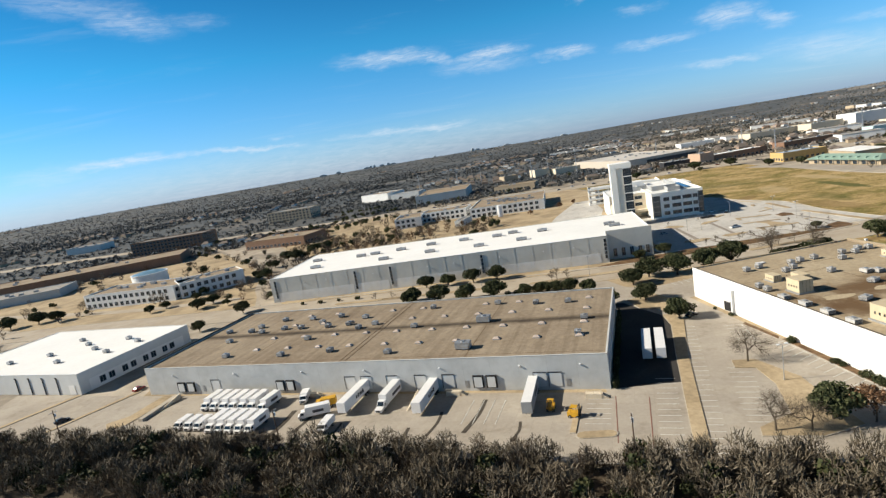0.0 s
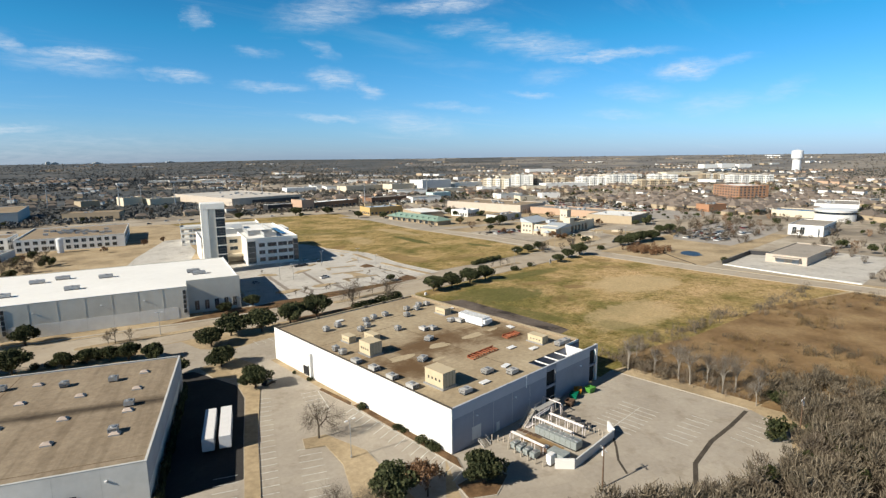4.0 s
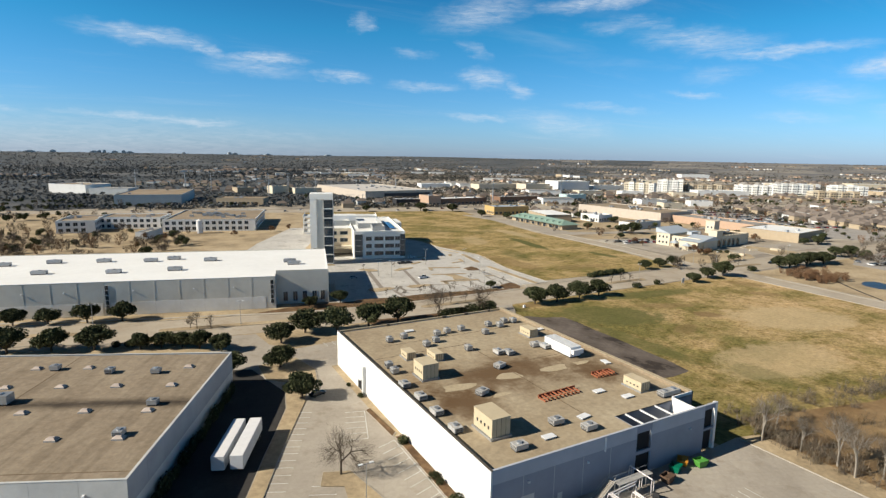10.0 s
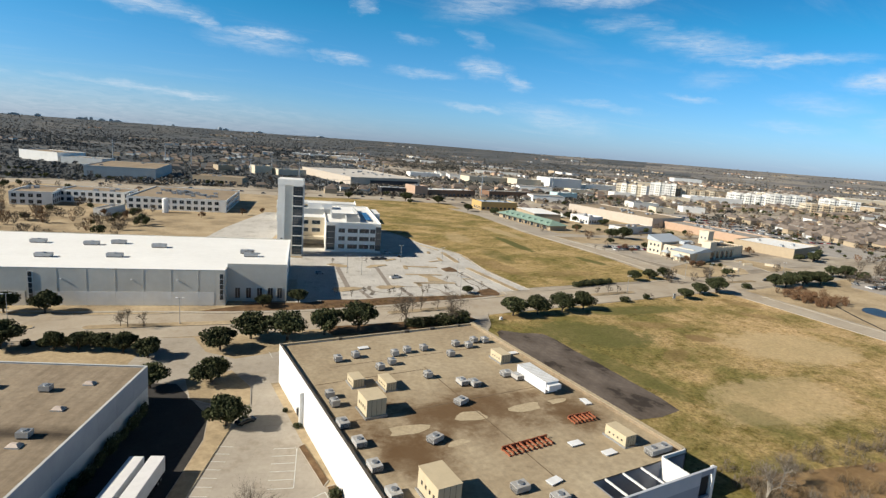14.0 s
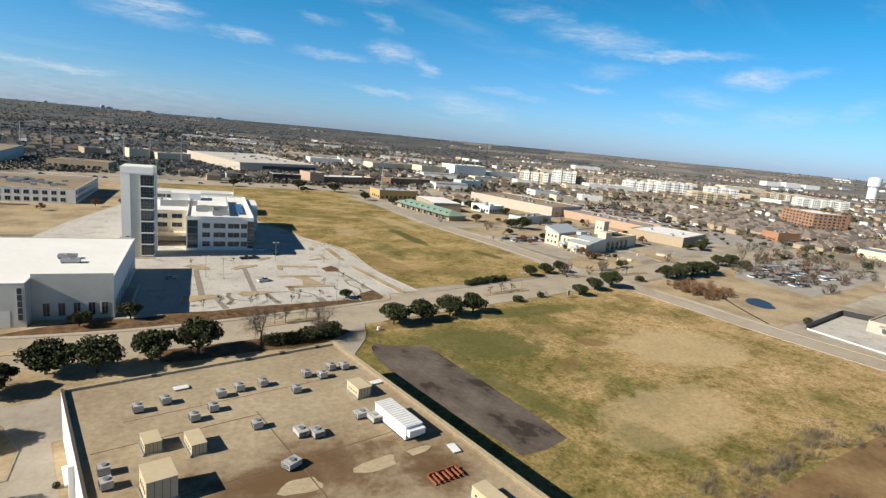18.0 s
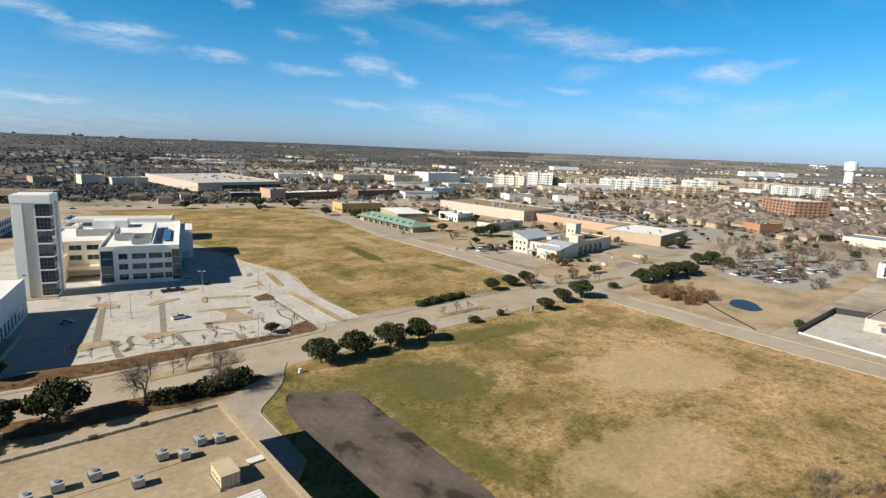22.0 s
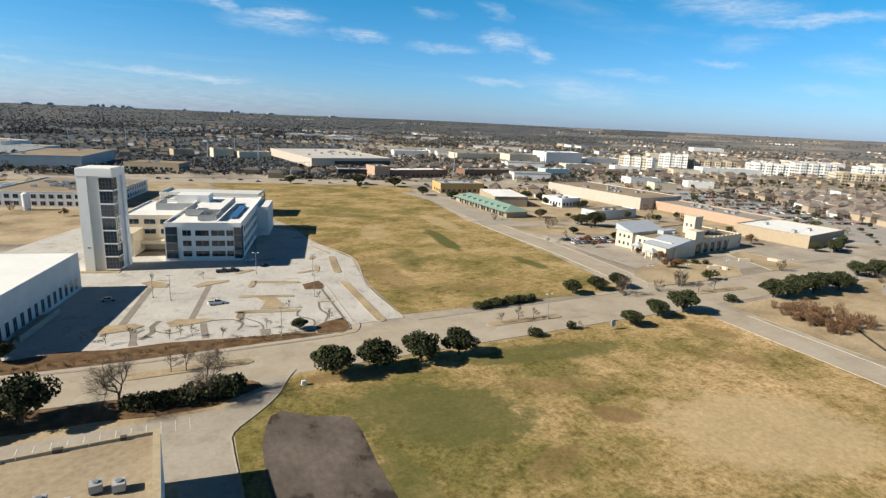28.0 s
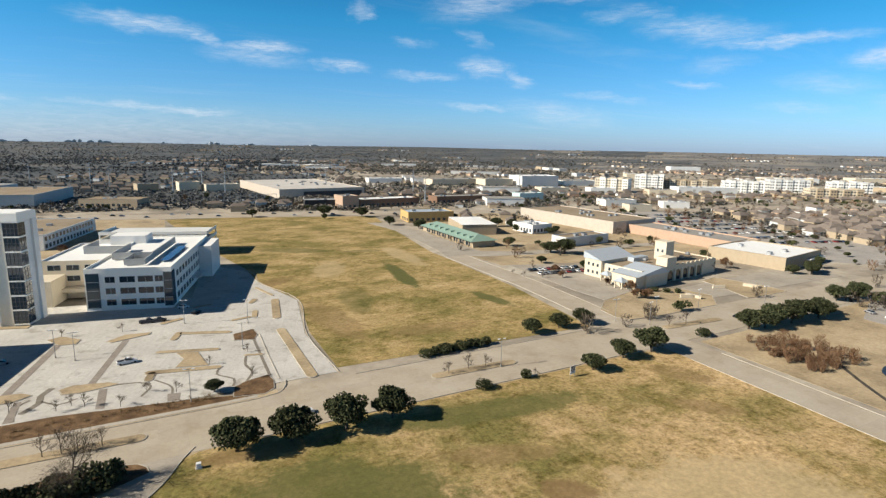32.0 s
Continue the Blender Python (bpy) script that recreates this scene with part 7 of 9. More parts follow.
twig_red = leafy("red_brown_dry_leaves", [(0.0, (0.095, 0.05, 0.028)), (0.6, (0.185, 0.108, 0.062)), (1.0, (0.28, 0.18, 0.11))], 0.9, 0.1)
twig_tan = leafy("tan_dry_weeds", [(0.0, (0.11, 0.075, 0.035)), (0.6, (0.20, 0.14, 0.07)), (1.0, (0.30, 0.22, 0.12))], 0.9, 0.1)
bark = varied("grey_brown_bark", (0.10, 0.08, 0.06), 0.2, 0.9, dirt=0.3, scale=3)
bark_pale = varied("pale_grey_bark", (0.30, 0.27, 0.23), 0.2, 0.9, dirt=0.3, scale=3)
# bark greys, with a cool lean and bluish patches painted for distance haze
far_tree = leafy("haze_cooled_grey_crowns", [(0.0, (0.052, 0.058, 0.05)), (0.22, (0.075, 0.08, 0.072)), (0.3, (0.15, 0.138, 0.124)), (0.6, (0.19, 0.172, 0.152)), (1.0, (0.26, 0.232, 0.20))], 0.9, 0.1)
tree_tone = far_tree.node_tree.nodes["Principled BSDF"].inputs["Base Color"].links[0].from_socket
# the western crowns carry more of the haze: blue put into their base colour
west_tree = leafy("haze_blued_winter_woods", [(0.0, (0.05, 0.06, 0.066)), (0.4, (0.078, 0.086, 0.092)), (0.8, (0.105, 0.112, 0.117)), (1.0, (0.15, 0.148, 0.142))], 0.9, 0.1)
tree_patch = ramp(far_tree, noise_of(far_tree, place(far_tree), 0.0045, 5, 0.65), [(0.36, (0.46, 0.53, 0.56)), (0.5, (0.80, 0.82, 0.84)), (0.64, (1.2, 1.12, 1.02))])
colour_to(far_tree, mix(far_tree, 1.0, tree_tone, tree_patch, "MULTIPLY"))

rng = np.random.default_rng(7)


def cards(centres, length, width, lean=None):
    """Small quads about the centres, turned every way (or along `lean`), as vertex and face arrays."""
    n = len(centres)
    a = rng.normal(size=(n, 3)) if lean is None else lean
    a /= np.linalg.norm(a, axis=1)[:, None] + 1e-9
    b = np.cross(a, rng.normal(size=(n, 3)))
    b /= np.linalg.norm(b, axis=1)[:, None] + 1e-9
    a, b = a * (np.asarray(length).reshape(-1, 1) / 2), b * (np.asarray(width).reshape(-1, 1) / 2)
    v = np.stack([centres - a - b, centres + a - b * 0.7, centres + a + b * 0.7, centres - a + b], 1).reshape(-1, 3)
    return v, np.arange(4 * n).reshape(n, 4)


def cloud_mesh(name, v, f, mat):
    me = bpy.data.meshes.new(name)
    me.from_pydata(v.tolist(), [], f.tolist())
    me.materials.append(mat)
    return me


def ball_points(n, centre, radii, inner=0.55):
    d = rng.normal(size=(n, 3))
    d /= np.linalg.norm(d, axis=1)[:, None]
    r = inner + (1 - inner) * rng.random(n) ** 0.6
    return np.asarray(centre) + d * r[:, None] * np.asarray(radii)


def limb(bm, a, b, ra, rb, sides=5):
    tube(bm, a, b, ra, rb, sides, False)


def oak_parts(r, h, leaves, leaf=0.4, lobes=15):
    """Meshes of a broad evergreen: trunk with limbs, and an uneven crown with gaps."""
    bm = bmesh.new()
    fork = h * 0.16
    limb(bm, (0, 0, -0.1), (0.05, 0, fork), 0.05 * h * 0.8, 0.035 * h, 7)
    pts = []
    for k in range(lobes):
        a = k * 2.4 + rng.random() * 0.8
        d = r * (0.3 + 0.42 * rng.random()) if k else 0
        d *= 1.12
        c = np.array([d * math.cos(a), d * math.sin(a), h * (0.40 + 0.24 * rng.random())])
        if k % 3 == 0:
            c[2] = h * 0.66
            c[:2] *= 0.5
        rr = r * (0.24 + 0.22 * rng.random())
        limb(bm, (0.05, 0, fork * 0.9), c, 0.02 * h, 0.008 * h, 4)
        pts.append(ball_points(leaves // lobes, c, (rr, rr, rr * 0.8), 0.35))
    p = np.concatenate(pts)
    p = np.concatenate([p, ball_points(leaves // 9, (0, 0, h * 0.5), (r * 0.72, r * 0.72, h * 0.33), 0.6)])
    rim = np.hypot(p[:, 0], p[:, 1]) / r
    skirt = h * (0.08 + 0.24 * np.minimum(rim, 1.1) ** 2 + 0.16 * rng.random(len(p)) ** 2)
    p[:, 2] = np.where(p[:, 2] < skirt, skirt + 0.1 * h * rng.random(len(p)), p[:, 2])
    s = leaf * (0.6 + 0.8 * rng.random(len(p)))
    return bm, cards(p, s * 1.2, s)


def oak(m, r, h, leaves=3000, leaf=0.5, label="rounded dark green live oak", mat=None, group="live oaks along the boulevard", name="oak_tree"):
    th = thing(name, m, label, "tree", group)
    bm, (v, f) = oak_parts(r, h, leaves, leaf)
    part("trunk", bm, bark, th)
    part("crown", cloud_mesh("crown", v, f, mat or oak_leaf), None, th)
    return th


def branches(bm, a, d, length, r, depth, spread=0.55, tips=None):
    b = Vector(a) + d * length
    limb(bm, a, b, r, r * 0.66, 5 if depth > 3 else 3)
    if depth <= 1:
        tips.append(b)
        return
    for _ in range(3 if depth > 3 else int(rng.integers(2, 4))):
        e = (d + Vector(rng.normal(size=3)) * spread + Vector((0, 0, 0.12))).normalized()
        branches(bm, Vector(a) + d * length * (0.65 + 0.35 * rng.random()), e, length * (0.66 + 0.2 * rng.random()), r * 0.62, depth - 1, spread, tips)
    tips.append(b)


def bare_tree(m, h, label="bare leafless tree with fine grey twigs", bark_mat=None, twig=None, group="bare trees", twigs=500, spread=0.5, leaves=None):
    th = thing("bare_tree", m, label, "tree", group)
    bm, tips = bmesh.new(), []
    branches(bm, (0, 0, -0.1), Vector((0.03, 0, 1)), h * 0.24, h * 0.019, 6, spread, tips)
    part("trunk", bm, bark_mat or bark, th)
    t = np.array([tuple(q) for q in tips])
    c = t[rng.integers(0, len(t), twigs)] + rng.normal(size=(twigs, 3)) * h * (0.03 if leaves else 0.045)
    out = c - np.array([0, 0, h * 0.35])
    if leaves:
        v, f = cards(c, np.full(twigs, leaves), np.full(twigs, leaves * 0.8))
    else:
        v, f = cards(c, h * 0.11 * (0.5 + rng.random(twigs)), np.full(twigs, 0.022), out + rng.normal(size=out.shape) * h * 0.12)
    part("crown", cloud_mesh("crown", v, f, twig or twig_grey), None, th)
    return th


def shrub(m, r, h, n=500, mat=None, label="dull green clipped shrub", group="shrubs", leaf=0.3, name="shrub"):
    th = thing(name, m, label, "shrub", group)
    p = np.concatenate([ball_points(n // 4, (r * 0.35 * math.cos(k * 1.7), r * 0.35 * math.sin(k * 1.7), h * (0.45 + 0.08 * (k % 2))), (r * 0.7, r * 0.7, h * 0.5), 0.5) for k in range(4)])
    p[:, 2] = np.abs(p[:, 2])
    s = leaf * (0.6 + 0.8 * rng.random(len(p)))
    part("foliage", cloud_mesh("foliage", *cards(p, s * 1.2, s), mat or shrub_leaf), None, th)
    bm = bmesh.new()
    for k in range(4):
        limb(bm, (0, 0, -0.05), (r * 0.4 * math.cos(k * 1.7), r * 0.4 * math.sin(k * 1.7), h * 0.5), 0.06, 0.03, 4)
    part("stems", bm, bark, th)
    return th


oaks = [oak(pose(99, 115, 0), 5.6, 9.4, 4200, 0.40), oak(pose(110.6, 114, 0), 5.8, 9.2, 4200, 0.40), oak(pose(123.4, 113.6, 0), 5.9, 9.4, 4200, 0.40), oak(pose(135.6, 114, 0), 5.4, 9.2, 4200, 0.40)]


def oak_at(k, x, y, s, z=0.0):
    return copy_thing(oaks[k % 4], pose(x, y, z, 0, 0, 67 * k % 360) @ Matrix.Diagonal((s, s, s * (0.92 + 0.03 * (k % 5)), 1)))


OAKS = [(202, 114, 0.72), (218, 117, 0.85), (231, 117, 1.08), (282, 165, 0.45), (206, 149, 0.68), (219, 150, 0.75), (230, 149, 0.8), (-103, 142, 1.0), (-90, 139, 1.02), (-78, 135.5, 0.95), (-66, 131, 1.05),
        (-53, 126, 0.7), (-47, 124, 0.68), (-41, 121.5, 0.7), (-36, 118, 0.72), (-30, 112, 0.8), (-94, 173, 0.85), (-83, 169, 0.8), (-70.5, 165.5, 0.9), (-59, 162.5, 0.92), (-11, 112, 0.95),
        (-1, 119, 1.15), (9.5, 115, 1.15), (22, 116, 1.15), (34, 116, 1.2), (-16, 90, 0.95), (-30, 91.5, 0.8), (-15.6, 66, 0.92), (9, 151, 0.6), (23, 153, 0.7), (98, 148.5, 0.48), (284, 117, 1.0), (291, 115, 0.95),
        (299, 116, 1.05), (307, 114, 1.0), (315, 116, 1.1), (324, 113, 1.05), (331, 116, 0.9), (360, 124, 0.9), (370, 121, 0.95), (380, 124, 0.9), (372, 112, 0.8), (-20, -4, 0.92), (-3, -12.5, 0.9),
        (318, 262, 1.2), (312, 268, 1.1), (302, 300, 0.8), (300, 224, 0.6), (287, 246, 0.55), (407, 160, 0.9), (415, 163, 0.85), (398, 165, 0.7), (280, 395, 0.8), (285, 402, 0.8), (265, 420, 0.9), (330, 395, 0.8),
        (-228, 223, 0.85), (-222, 233, 0.8), (-193, 192, 0.8), (-201, 286, 0.9), (-193, 351, 1.2), (-200, 356, 1.2), (-232, 313, 0.9), (-208, 169, 0.7), (-365, 268, 1.0), (-349, 271, 1.1), (-333, 265, 1.0),
        (-102, 150, 0.9), (-180, 372, 1.1), (-170, 380, 1.0), (-205, 330, 0.8), (-212, 300, 0.7), (-240, 255, 0.6), (-255, 245, 0.6), (-262, 238, 0.6), (-186, 260, 0.6), (232, 500, 1.3), (262, 478, 1.2), (170, 512, 0.9), (226, 476, 0.6),
        (345, 290, 0.6), (352, 292, 0.6), (360, 295, 0.6), (368, 296, 0.6), (376, 298, 0.6), (385, 300, 0.6), (362, 330, 0.7), (372, 335, 0.7), (350, 360, 0.9), (356, 372, 0.9), (345, 380, 1.0)]
for k, (x, y, s) in enumerate(OAKS):
    oak_at(k, x, y, s)
box_sh = [shrub(pose(165, 118, 0), 2.6, 2.6, 700, oak_leaf, "low dark green shrub on the grass"), shrub(pose(180, 118.5, 0), 1.7, 2.6, 500, oak_leaf, "small dark green shrub on the grass")]
for k in range(12):
    copy_thing(box_sh[k % 2], pose(-52.6 + 1.914 * k, 28.4 + 4.4 * k, 0, 0, 0, -23.5) @ Matrix.Diagonal((0.4, 1.1, 0.9 + 0.2 * (k % 3), 1)))
for k, (x, y, s) in enumerate([(161 + 3.4 * k, 146.2 + 0.15 * k, 0.95 + 0.1 * (k % 3)) for k in range(8)] + [(261, 119.5, 1.1), (264, 121, 0.8), (57, 114.4, 1.3), (61, 114, 1.35), (65.5, 113.6, 1.5), (69.5, 113.6, 1.55), (73, 114, 1.75), (75.6, 115, 1.6), (54, 115.5, 1.15),
        (0.2 - 1.6, 33, 0.75), (-1.4, 18, 0.5), (-1.4, 15.6, 0.5), (-1.4, 9, 0.62), (-1.5, 5.6, 0.75), (-1.4, 4, 0.6), (271, 41, 1.2), (-1.4, 60, 0.4), (-2.2, 68, 0.4), (300, 168, 0.8), (304, 165, 0.9), (296, 172, 0.8), (-160, 186, 0.6), (-150, 182, 0.6), (-140, 179, 0.6), (-130, 176, 0.6)]
        + [(-60 + 4.2 * k, 131 - 1.1 * k, 0.8) for k in range(6)]):
    copy_thing(box_sh[k % 2], pose(x, y, 0, 0, 0, 40 * k) @ Matrix.Diagonal((s, s, s, 1)))

bare = [bare_tree(pose(-17.6, 27.4, 0.1), 14.5, twigs=1500, spread=0.74), bare_tree(pose(51.5, 115.4, 0.09), 18, twigs=2000, spread=0.66), bare_tree(pose(69, 113.4, 0.09), 16.5, twigs=2000, spread=0.7, label="wide bare tree with tangled grey twigs")]
copy_thing(bare[1], pose(-32.4, -4, 0.1, 0, 0, 80) @ Matrix.Diagonal((0.72, 0.72, 0.72, 1)))
copy_thing(bare[0], pose(-26.5, -6.5, 0.1, 0, 0, 190) @ Matrix.Diagonal((0.75, 0.75, 0.75, 1)))
red_tree = bare_tree(pose(-14, -7.6, 0.1), 11.0, "small oak with red-brown winter leaves", bark, twig_red, "red-brown trees", 2600, 0.6, 0.34)
for k, (x, y, s) in enumerate(((282, 163, 0.9), (279, 167, 0.8), (362, 191, 1.3), (286, 178, 0.9), (290, 184, 0.8), (283, 190, 0.7), (376, 190, 1.1), (278, 222, 0.8), (250 + 24, 212, 0.7), (57, 394, 0.8), (-50, 380, 0.9), (10, 372, 0.8), (40, 385, 0.9), (284, 308, 0.5), (280, 320, 0.5), (277, 335, 0.5), (283, 352, 0.5), (287, 366, 0.5), (292, 380, 0.5))):
    copy_thing(red_tree, pose(x, y, 0, 0, 0, 50 * k) @ Matrix.Diagonal((s * 0.75, s * 0.75, s * 0.75, 1)))
thin = bare_tree(pose(62, 154, 0), 4.2, "thin young bare street tree", bark, twig_grey, "young bare trees", 220, 0.4)
for k, (x, y, s) in enumerate([(65, 156, 1), (68, 154, 1.1), (76, 150, 1), (99, 169, 0.9), (111, 175, 0.9), (109, 154, 1.1), (89, 153, 1), (57, 216, 0.9), (75, 214, 0.9), (46, 156, 1), (40, 160, 1), (52, 158, 1.1), (82, 156, 1), (161, 131, 1.2), (168, 131.4, 1.5), (174, 131, 1.2),
        (258, 132, 1.6), (267, 131.6, 1.6), (-44, 171, 0.9), (-40, 172, 0.9), (-36, 171, 0.9), (-23, 167, 0.9), (-19, 167, 1), (-15, 166, 1), (-89, 184, 0.9), (-55, 177, 0.9), (-37, 141.5, 1.6), (-35, 140, 2.0), (-30.5, 139, 1.6), (62, 131, 1.6), (65.5, 130.6, 1.9), (73, 130.6, 1.4),
        (-120, 166, 1.3), (-100, 160, 1.3), (-112, 163, 1.2), (254, 228, 1), (257, 222, 1), (264, 216, 1), (183, 118, 0.8), (270, 232, 1.2), (276, 240, 1.2)]):
    copy_thing(thin, pose(x, y, 0.1, 0, 0, 77 * k) @ Matrix.Diagonal((s, s, s, 1)))
pale = bare_tree(pose(73, -3, 0), 14.0, "pale-barked bare tree at the lot's edge", bark_pale, twig_grey, "pale bare trees", 900, 0.42)
for k, (x, y, s) in enumerate(((76, -10, 0.8), (77, -17, 1.1), (75.5, -21, 1.0), (75.5, -30, 1.1), (79, -32, 1.05), (84, 0, 0.8), (80, -24, 0.9), (82, -37, 0.8), (74, -39, 0.7))):
    copy_thing(pale, pose(x, y, 0, 0, 0, 61 * k) @ Matrix.Diagonal((s, s, s, 1)))


# ---- thickets, brush and far woods ----
def bush_array(kind):
    """One bush or small tree as arrays: upright twigs, or leafy."""
    if kind == "leaf":
        p = np.concatenate([ball_points(90, (rng.normal() * 0.9, rng.normal() * 0.9, 2.4 + rng.random() * 1.6), (1.7, 1.7, 1.5), 0.3) for _ in range(4)])
        s = 0.45 * (0.6 + 0.8 * rng.random(len(p)))
        return cards(p, s * 1.2, s)
    if kind == "leafy":
        p = np.concatenate([ball_points(26, (rng.normal() * 0.9, rng.normal() * 0.9, 2.2 + rng.random() * 1.4), (1.8, 1.8, 1.4), 0.3) for _ in range(4)])
        return cards(p, np.full(len(p), 1.1), np.full(len(p), 0.9))
    if kind == "brush":
        n, stems = 190, rng.normal(size=(14, 2)) * (1.5, 1.1)
        tall = 1.2 + 3.4 * rng.random(14) ** 1.5
        k = rng.integers(0, 14, n)
        hh = rng.random(n)
        z = 0.15 + tall[k] * hh
        c = np.stack([stems[k, 0] + rng.normal(size=n) * (0.12 + 0.35 * hh), stems[k, 1] + rng.normal(size=n) * (0.12 + 0.35 * hh), z], 1)
        lean = np.stack([rng.normal(size=n) * 0.4, rng.normal(size=n) * 0.4, np.ones(n)], 1)
        return cards(c, 0.7 + 0.9 * rng.random(n), 0.035 + 0.05 * rng.random(n), lean)
    n = 110 if kind == "far" else 240
    ang, rad, hh = rng.random(n) * math.tau, rng.random(n) ** 0.5, rng.random(n)
    top = 3.0 + 3.2 * rng.random()
    z = 0.3 + top * hh ** 0.8
    w = 2.4 * (0.35 + 0.65 * np.sin(np.clip(hh, 0, 1) * 2.6))
    c = np.stack([np.cos(ang) * rad * w, np.sin(ang) * rad * w, z], 1)
    lean = np.stack([np.cos(ang) * 0.5, np.sin(ang) * 0.5, np.full(n, 1.0)], 1) + rng.normal(size=(n, 3)) * 0.45
    return cards(c, 0.7 + 0.9 * rng.random(n), (0.16 if kind == "far" else 0.10) + 0.08 * rng.random(n), lean)


def scatter(name, spots, kinds, mat, label, category):
    """Many bushes in one sheet of stuff. spots: x, y, size."""
    stock = [bush_array(k) for k in kinds for _ in range(4)]
    vs, fs, base = [], [], 0
    for x, y, s in spots:
        v, f = stock[int(rng.integers(len(stock)))]
        a = rng.random() * math.tau
        c, d = math.cos(a) * s, math.sin(a) * s
        w = np.stack([v[:, 0] * c - v[:, 1] * d + x, v[:, 0] * d + v[:, 1] * c + y, v[:, 2] * s * (0.8 + 0.4 * rng.random())], 1)
        vs.append(w)
        fs.append(f + base)
        base += len(w)
    ob = new(name, cloud_mesh(name, np.concatenate(vs), np.concatenate(fs), mat))
    return tagged(ob, label, category, kind="stuff")


def in_poly(x, y, poly):
    inside, j = False, len(poly) - 1
    for i, (xi, yi) in enumerate(poly):
        xj, yj = poly[j]
        if (yi > y) != (yj > y) and x < (xj - xi) * (y - yi) / (yj - yi) + xi:
            inside = not inside
        j = i
    return inside


wood_litter = mottled("dark_leaf_litter", [(0.35, (0.05, 0.038, 0.026)), (0.55, (0.085, 0.066, 0.045)), (0.7, (0.13, 0.10, 0.07))], 0.15, 1.2)
WOODS = smooth_line([(-330, 112), (-238, 72), (-140, 33), (-74, 2), (-20, -19), (30, -47), (58, -52), (80, -50), (110, -62)], 3)


def band(n, near, far):
    out = []
    for _ in range(n):
        i = int(rng.integers(len(WOODS) - 1))
        d = near + (far - near) * rng.random()
        (x, y), (x1, y1) = WOODS[i], WOODS[i + 1]
        L = math.hypot(x1 - x, y1 - y)
        k = rng.random()
        out.append((x + (x1 - x) * k + (y1 - y) / L * d, y + (y1 - y) * k - (x1 - x) / L * d, 0.55 + 0.4 * rng.random()))
    return out


sheet("thicket_floor", [p for p in offset_line(WOODS, -2.5)] + [p for p in offset_line(WOODS, -26)][::-1], 0.05, wood_litter, "dark brown leaf litter under the thicket", "litter", 0.1)
scatter("thicket", [(x, y, 1.3 * q) for x, y, q in band(1000, 2.5, 25)], ("twig",), twig_dark, "dense dark brown winter thicket along the yards", "thicket")
CORNER = [(56, -52), (68, -50), (76, -44), (84, -38), (104, -46), (118, -80), (60, -84)]
corner = []
while len(corner) < 150:
    x, y = rng.uniform(50, 120), rng.uniform(-86, -36)
    if in_poly(x, y, CORNER):
        corner.append((x, y, 0.6 + 0.5 * rng.random()))
scatter("corner_thicket", corner, ("twig",), twig_dark, "dense grey-brown thicket at the lot's corner", "thicket")
scatter("corner_evergreens", [(59, -47, 0.9), (61.5, -48.5, 0.8), (56.6, -48, 0.8), (77, -43, 0.85), (79.5, -41.6, 0.7), (64, -54, 0.7)], ("leaf",), shrub_leaf, "dull green bushes at the lot's corner", "thicket")
scatter("evergreen_thicket", [(x, y, 1.15 * q) for x, y, q in band(130, 3, 24)], ("leaf",), shrub_leaf, "dull green evergreens among the thicket", "thicket")
scatter("grey_thicket", band(160, 0.5, 10), ("twig",), twig_grey, "grey bare brush at the thicket's edge", "thicket")
sheet("railbed", [p for p in offset_line(WOODS, -27)] + [p for p in offset_line(WOODS, -42)][::-1], 0.03, scrub_soil, "bare brown strip beside the thicket", "strip", 0.1)


SCRUB = [(84, -2), (120, -6), (180, -12), (232, -32), (234, -120), (90, -90), (80, -50)]
spots = []
while len(spots) < 420:
    x, y = rng.uniform(70, 240), rng.uniform(-120, 10)
    if in_poly(x, y, SCRUB) and noise.noise((x * 0.03, y * 0.03, 3)) > -0.12:
        spots.append((x, y, 0.35 + 0.5 * rng.random()))
scatter("scrub_brush", spots[:230], ("brush",), twig_tan, "tan and brown weeds on the scrub ground", "brush")
scatter("scrub_brush", spots[230:], ("brush",), twig_dark, "grey bare brush on the scrub ground", "brush")
edge = [(76 + 2.2 * k + rng.normal() * 2, 4 - 0.16 * k + rng.normal() * 2.2 - 6 * (k > 40), 0.35 + 0.3 * rng.random()) for k in range(70)] + [(74 + rng.random() * 7, 2 - 42 * rng.random(), 0.4 + 0.35 * rng.random()) for _ in range(40)]
edge = [(x, y, s * 1.5) for x, y, s in edge]
scatter("edge_brush", edge[::2], ("brush",), twig_grey, "bare grey-brown brush along the field's edge", "brush")
scatter("edge_brush", edge[1::2], ("brush",), twig_dark, "dark bare brush along the field's edge", "brush")
scatter("red_brush", [(263 + 22 * rng.random(), 99 - 18 * rng.random() + 5 * rng.normal(), 0.45 + 0.4 * rng.random()) for _ in range(56)], ("twig",), twig_red, "red-brown dry brush round the pond", "brush")
scatter("verge_plants", [(22 + 78 * rng.random(), 143 + 4.4 * rng.random(), 0.16 + 0.1 * rng.random()) for _ in range(130)], ("brush",), twig_tan, "low dry plants in the mulch verge", "plants")


# ---- the town beyond ----
tan_wall = varied("tan_masonry", (0.42, 0.34, 0.24), 0.12, 0.85, dirt=0.12)
pink_wall = varied("pinkish_brick_wall", (0.50, 0.35, 0.255), 0.12, 0.85, dirt=0.12)
green_roof = varied("green_metal_roof", (0.25, 0.36, 0.30), 0.08, 0.5, 0.1, dirt=0.12)
teal_wall = varied("pale_teal_stucco", (0.50, 0.66, 0.66), 0.05, 0.8)
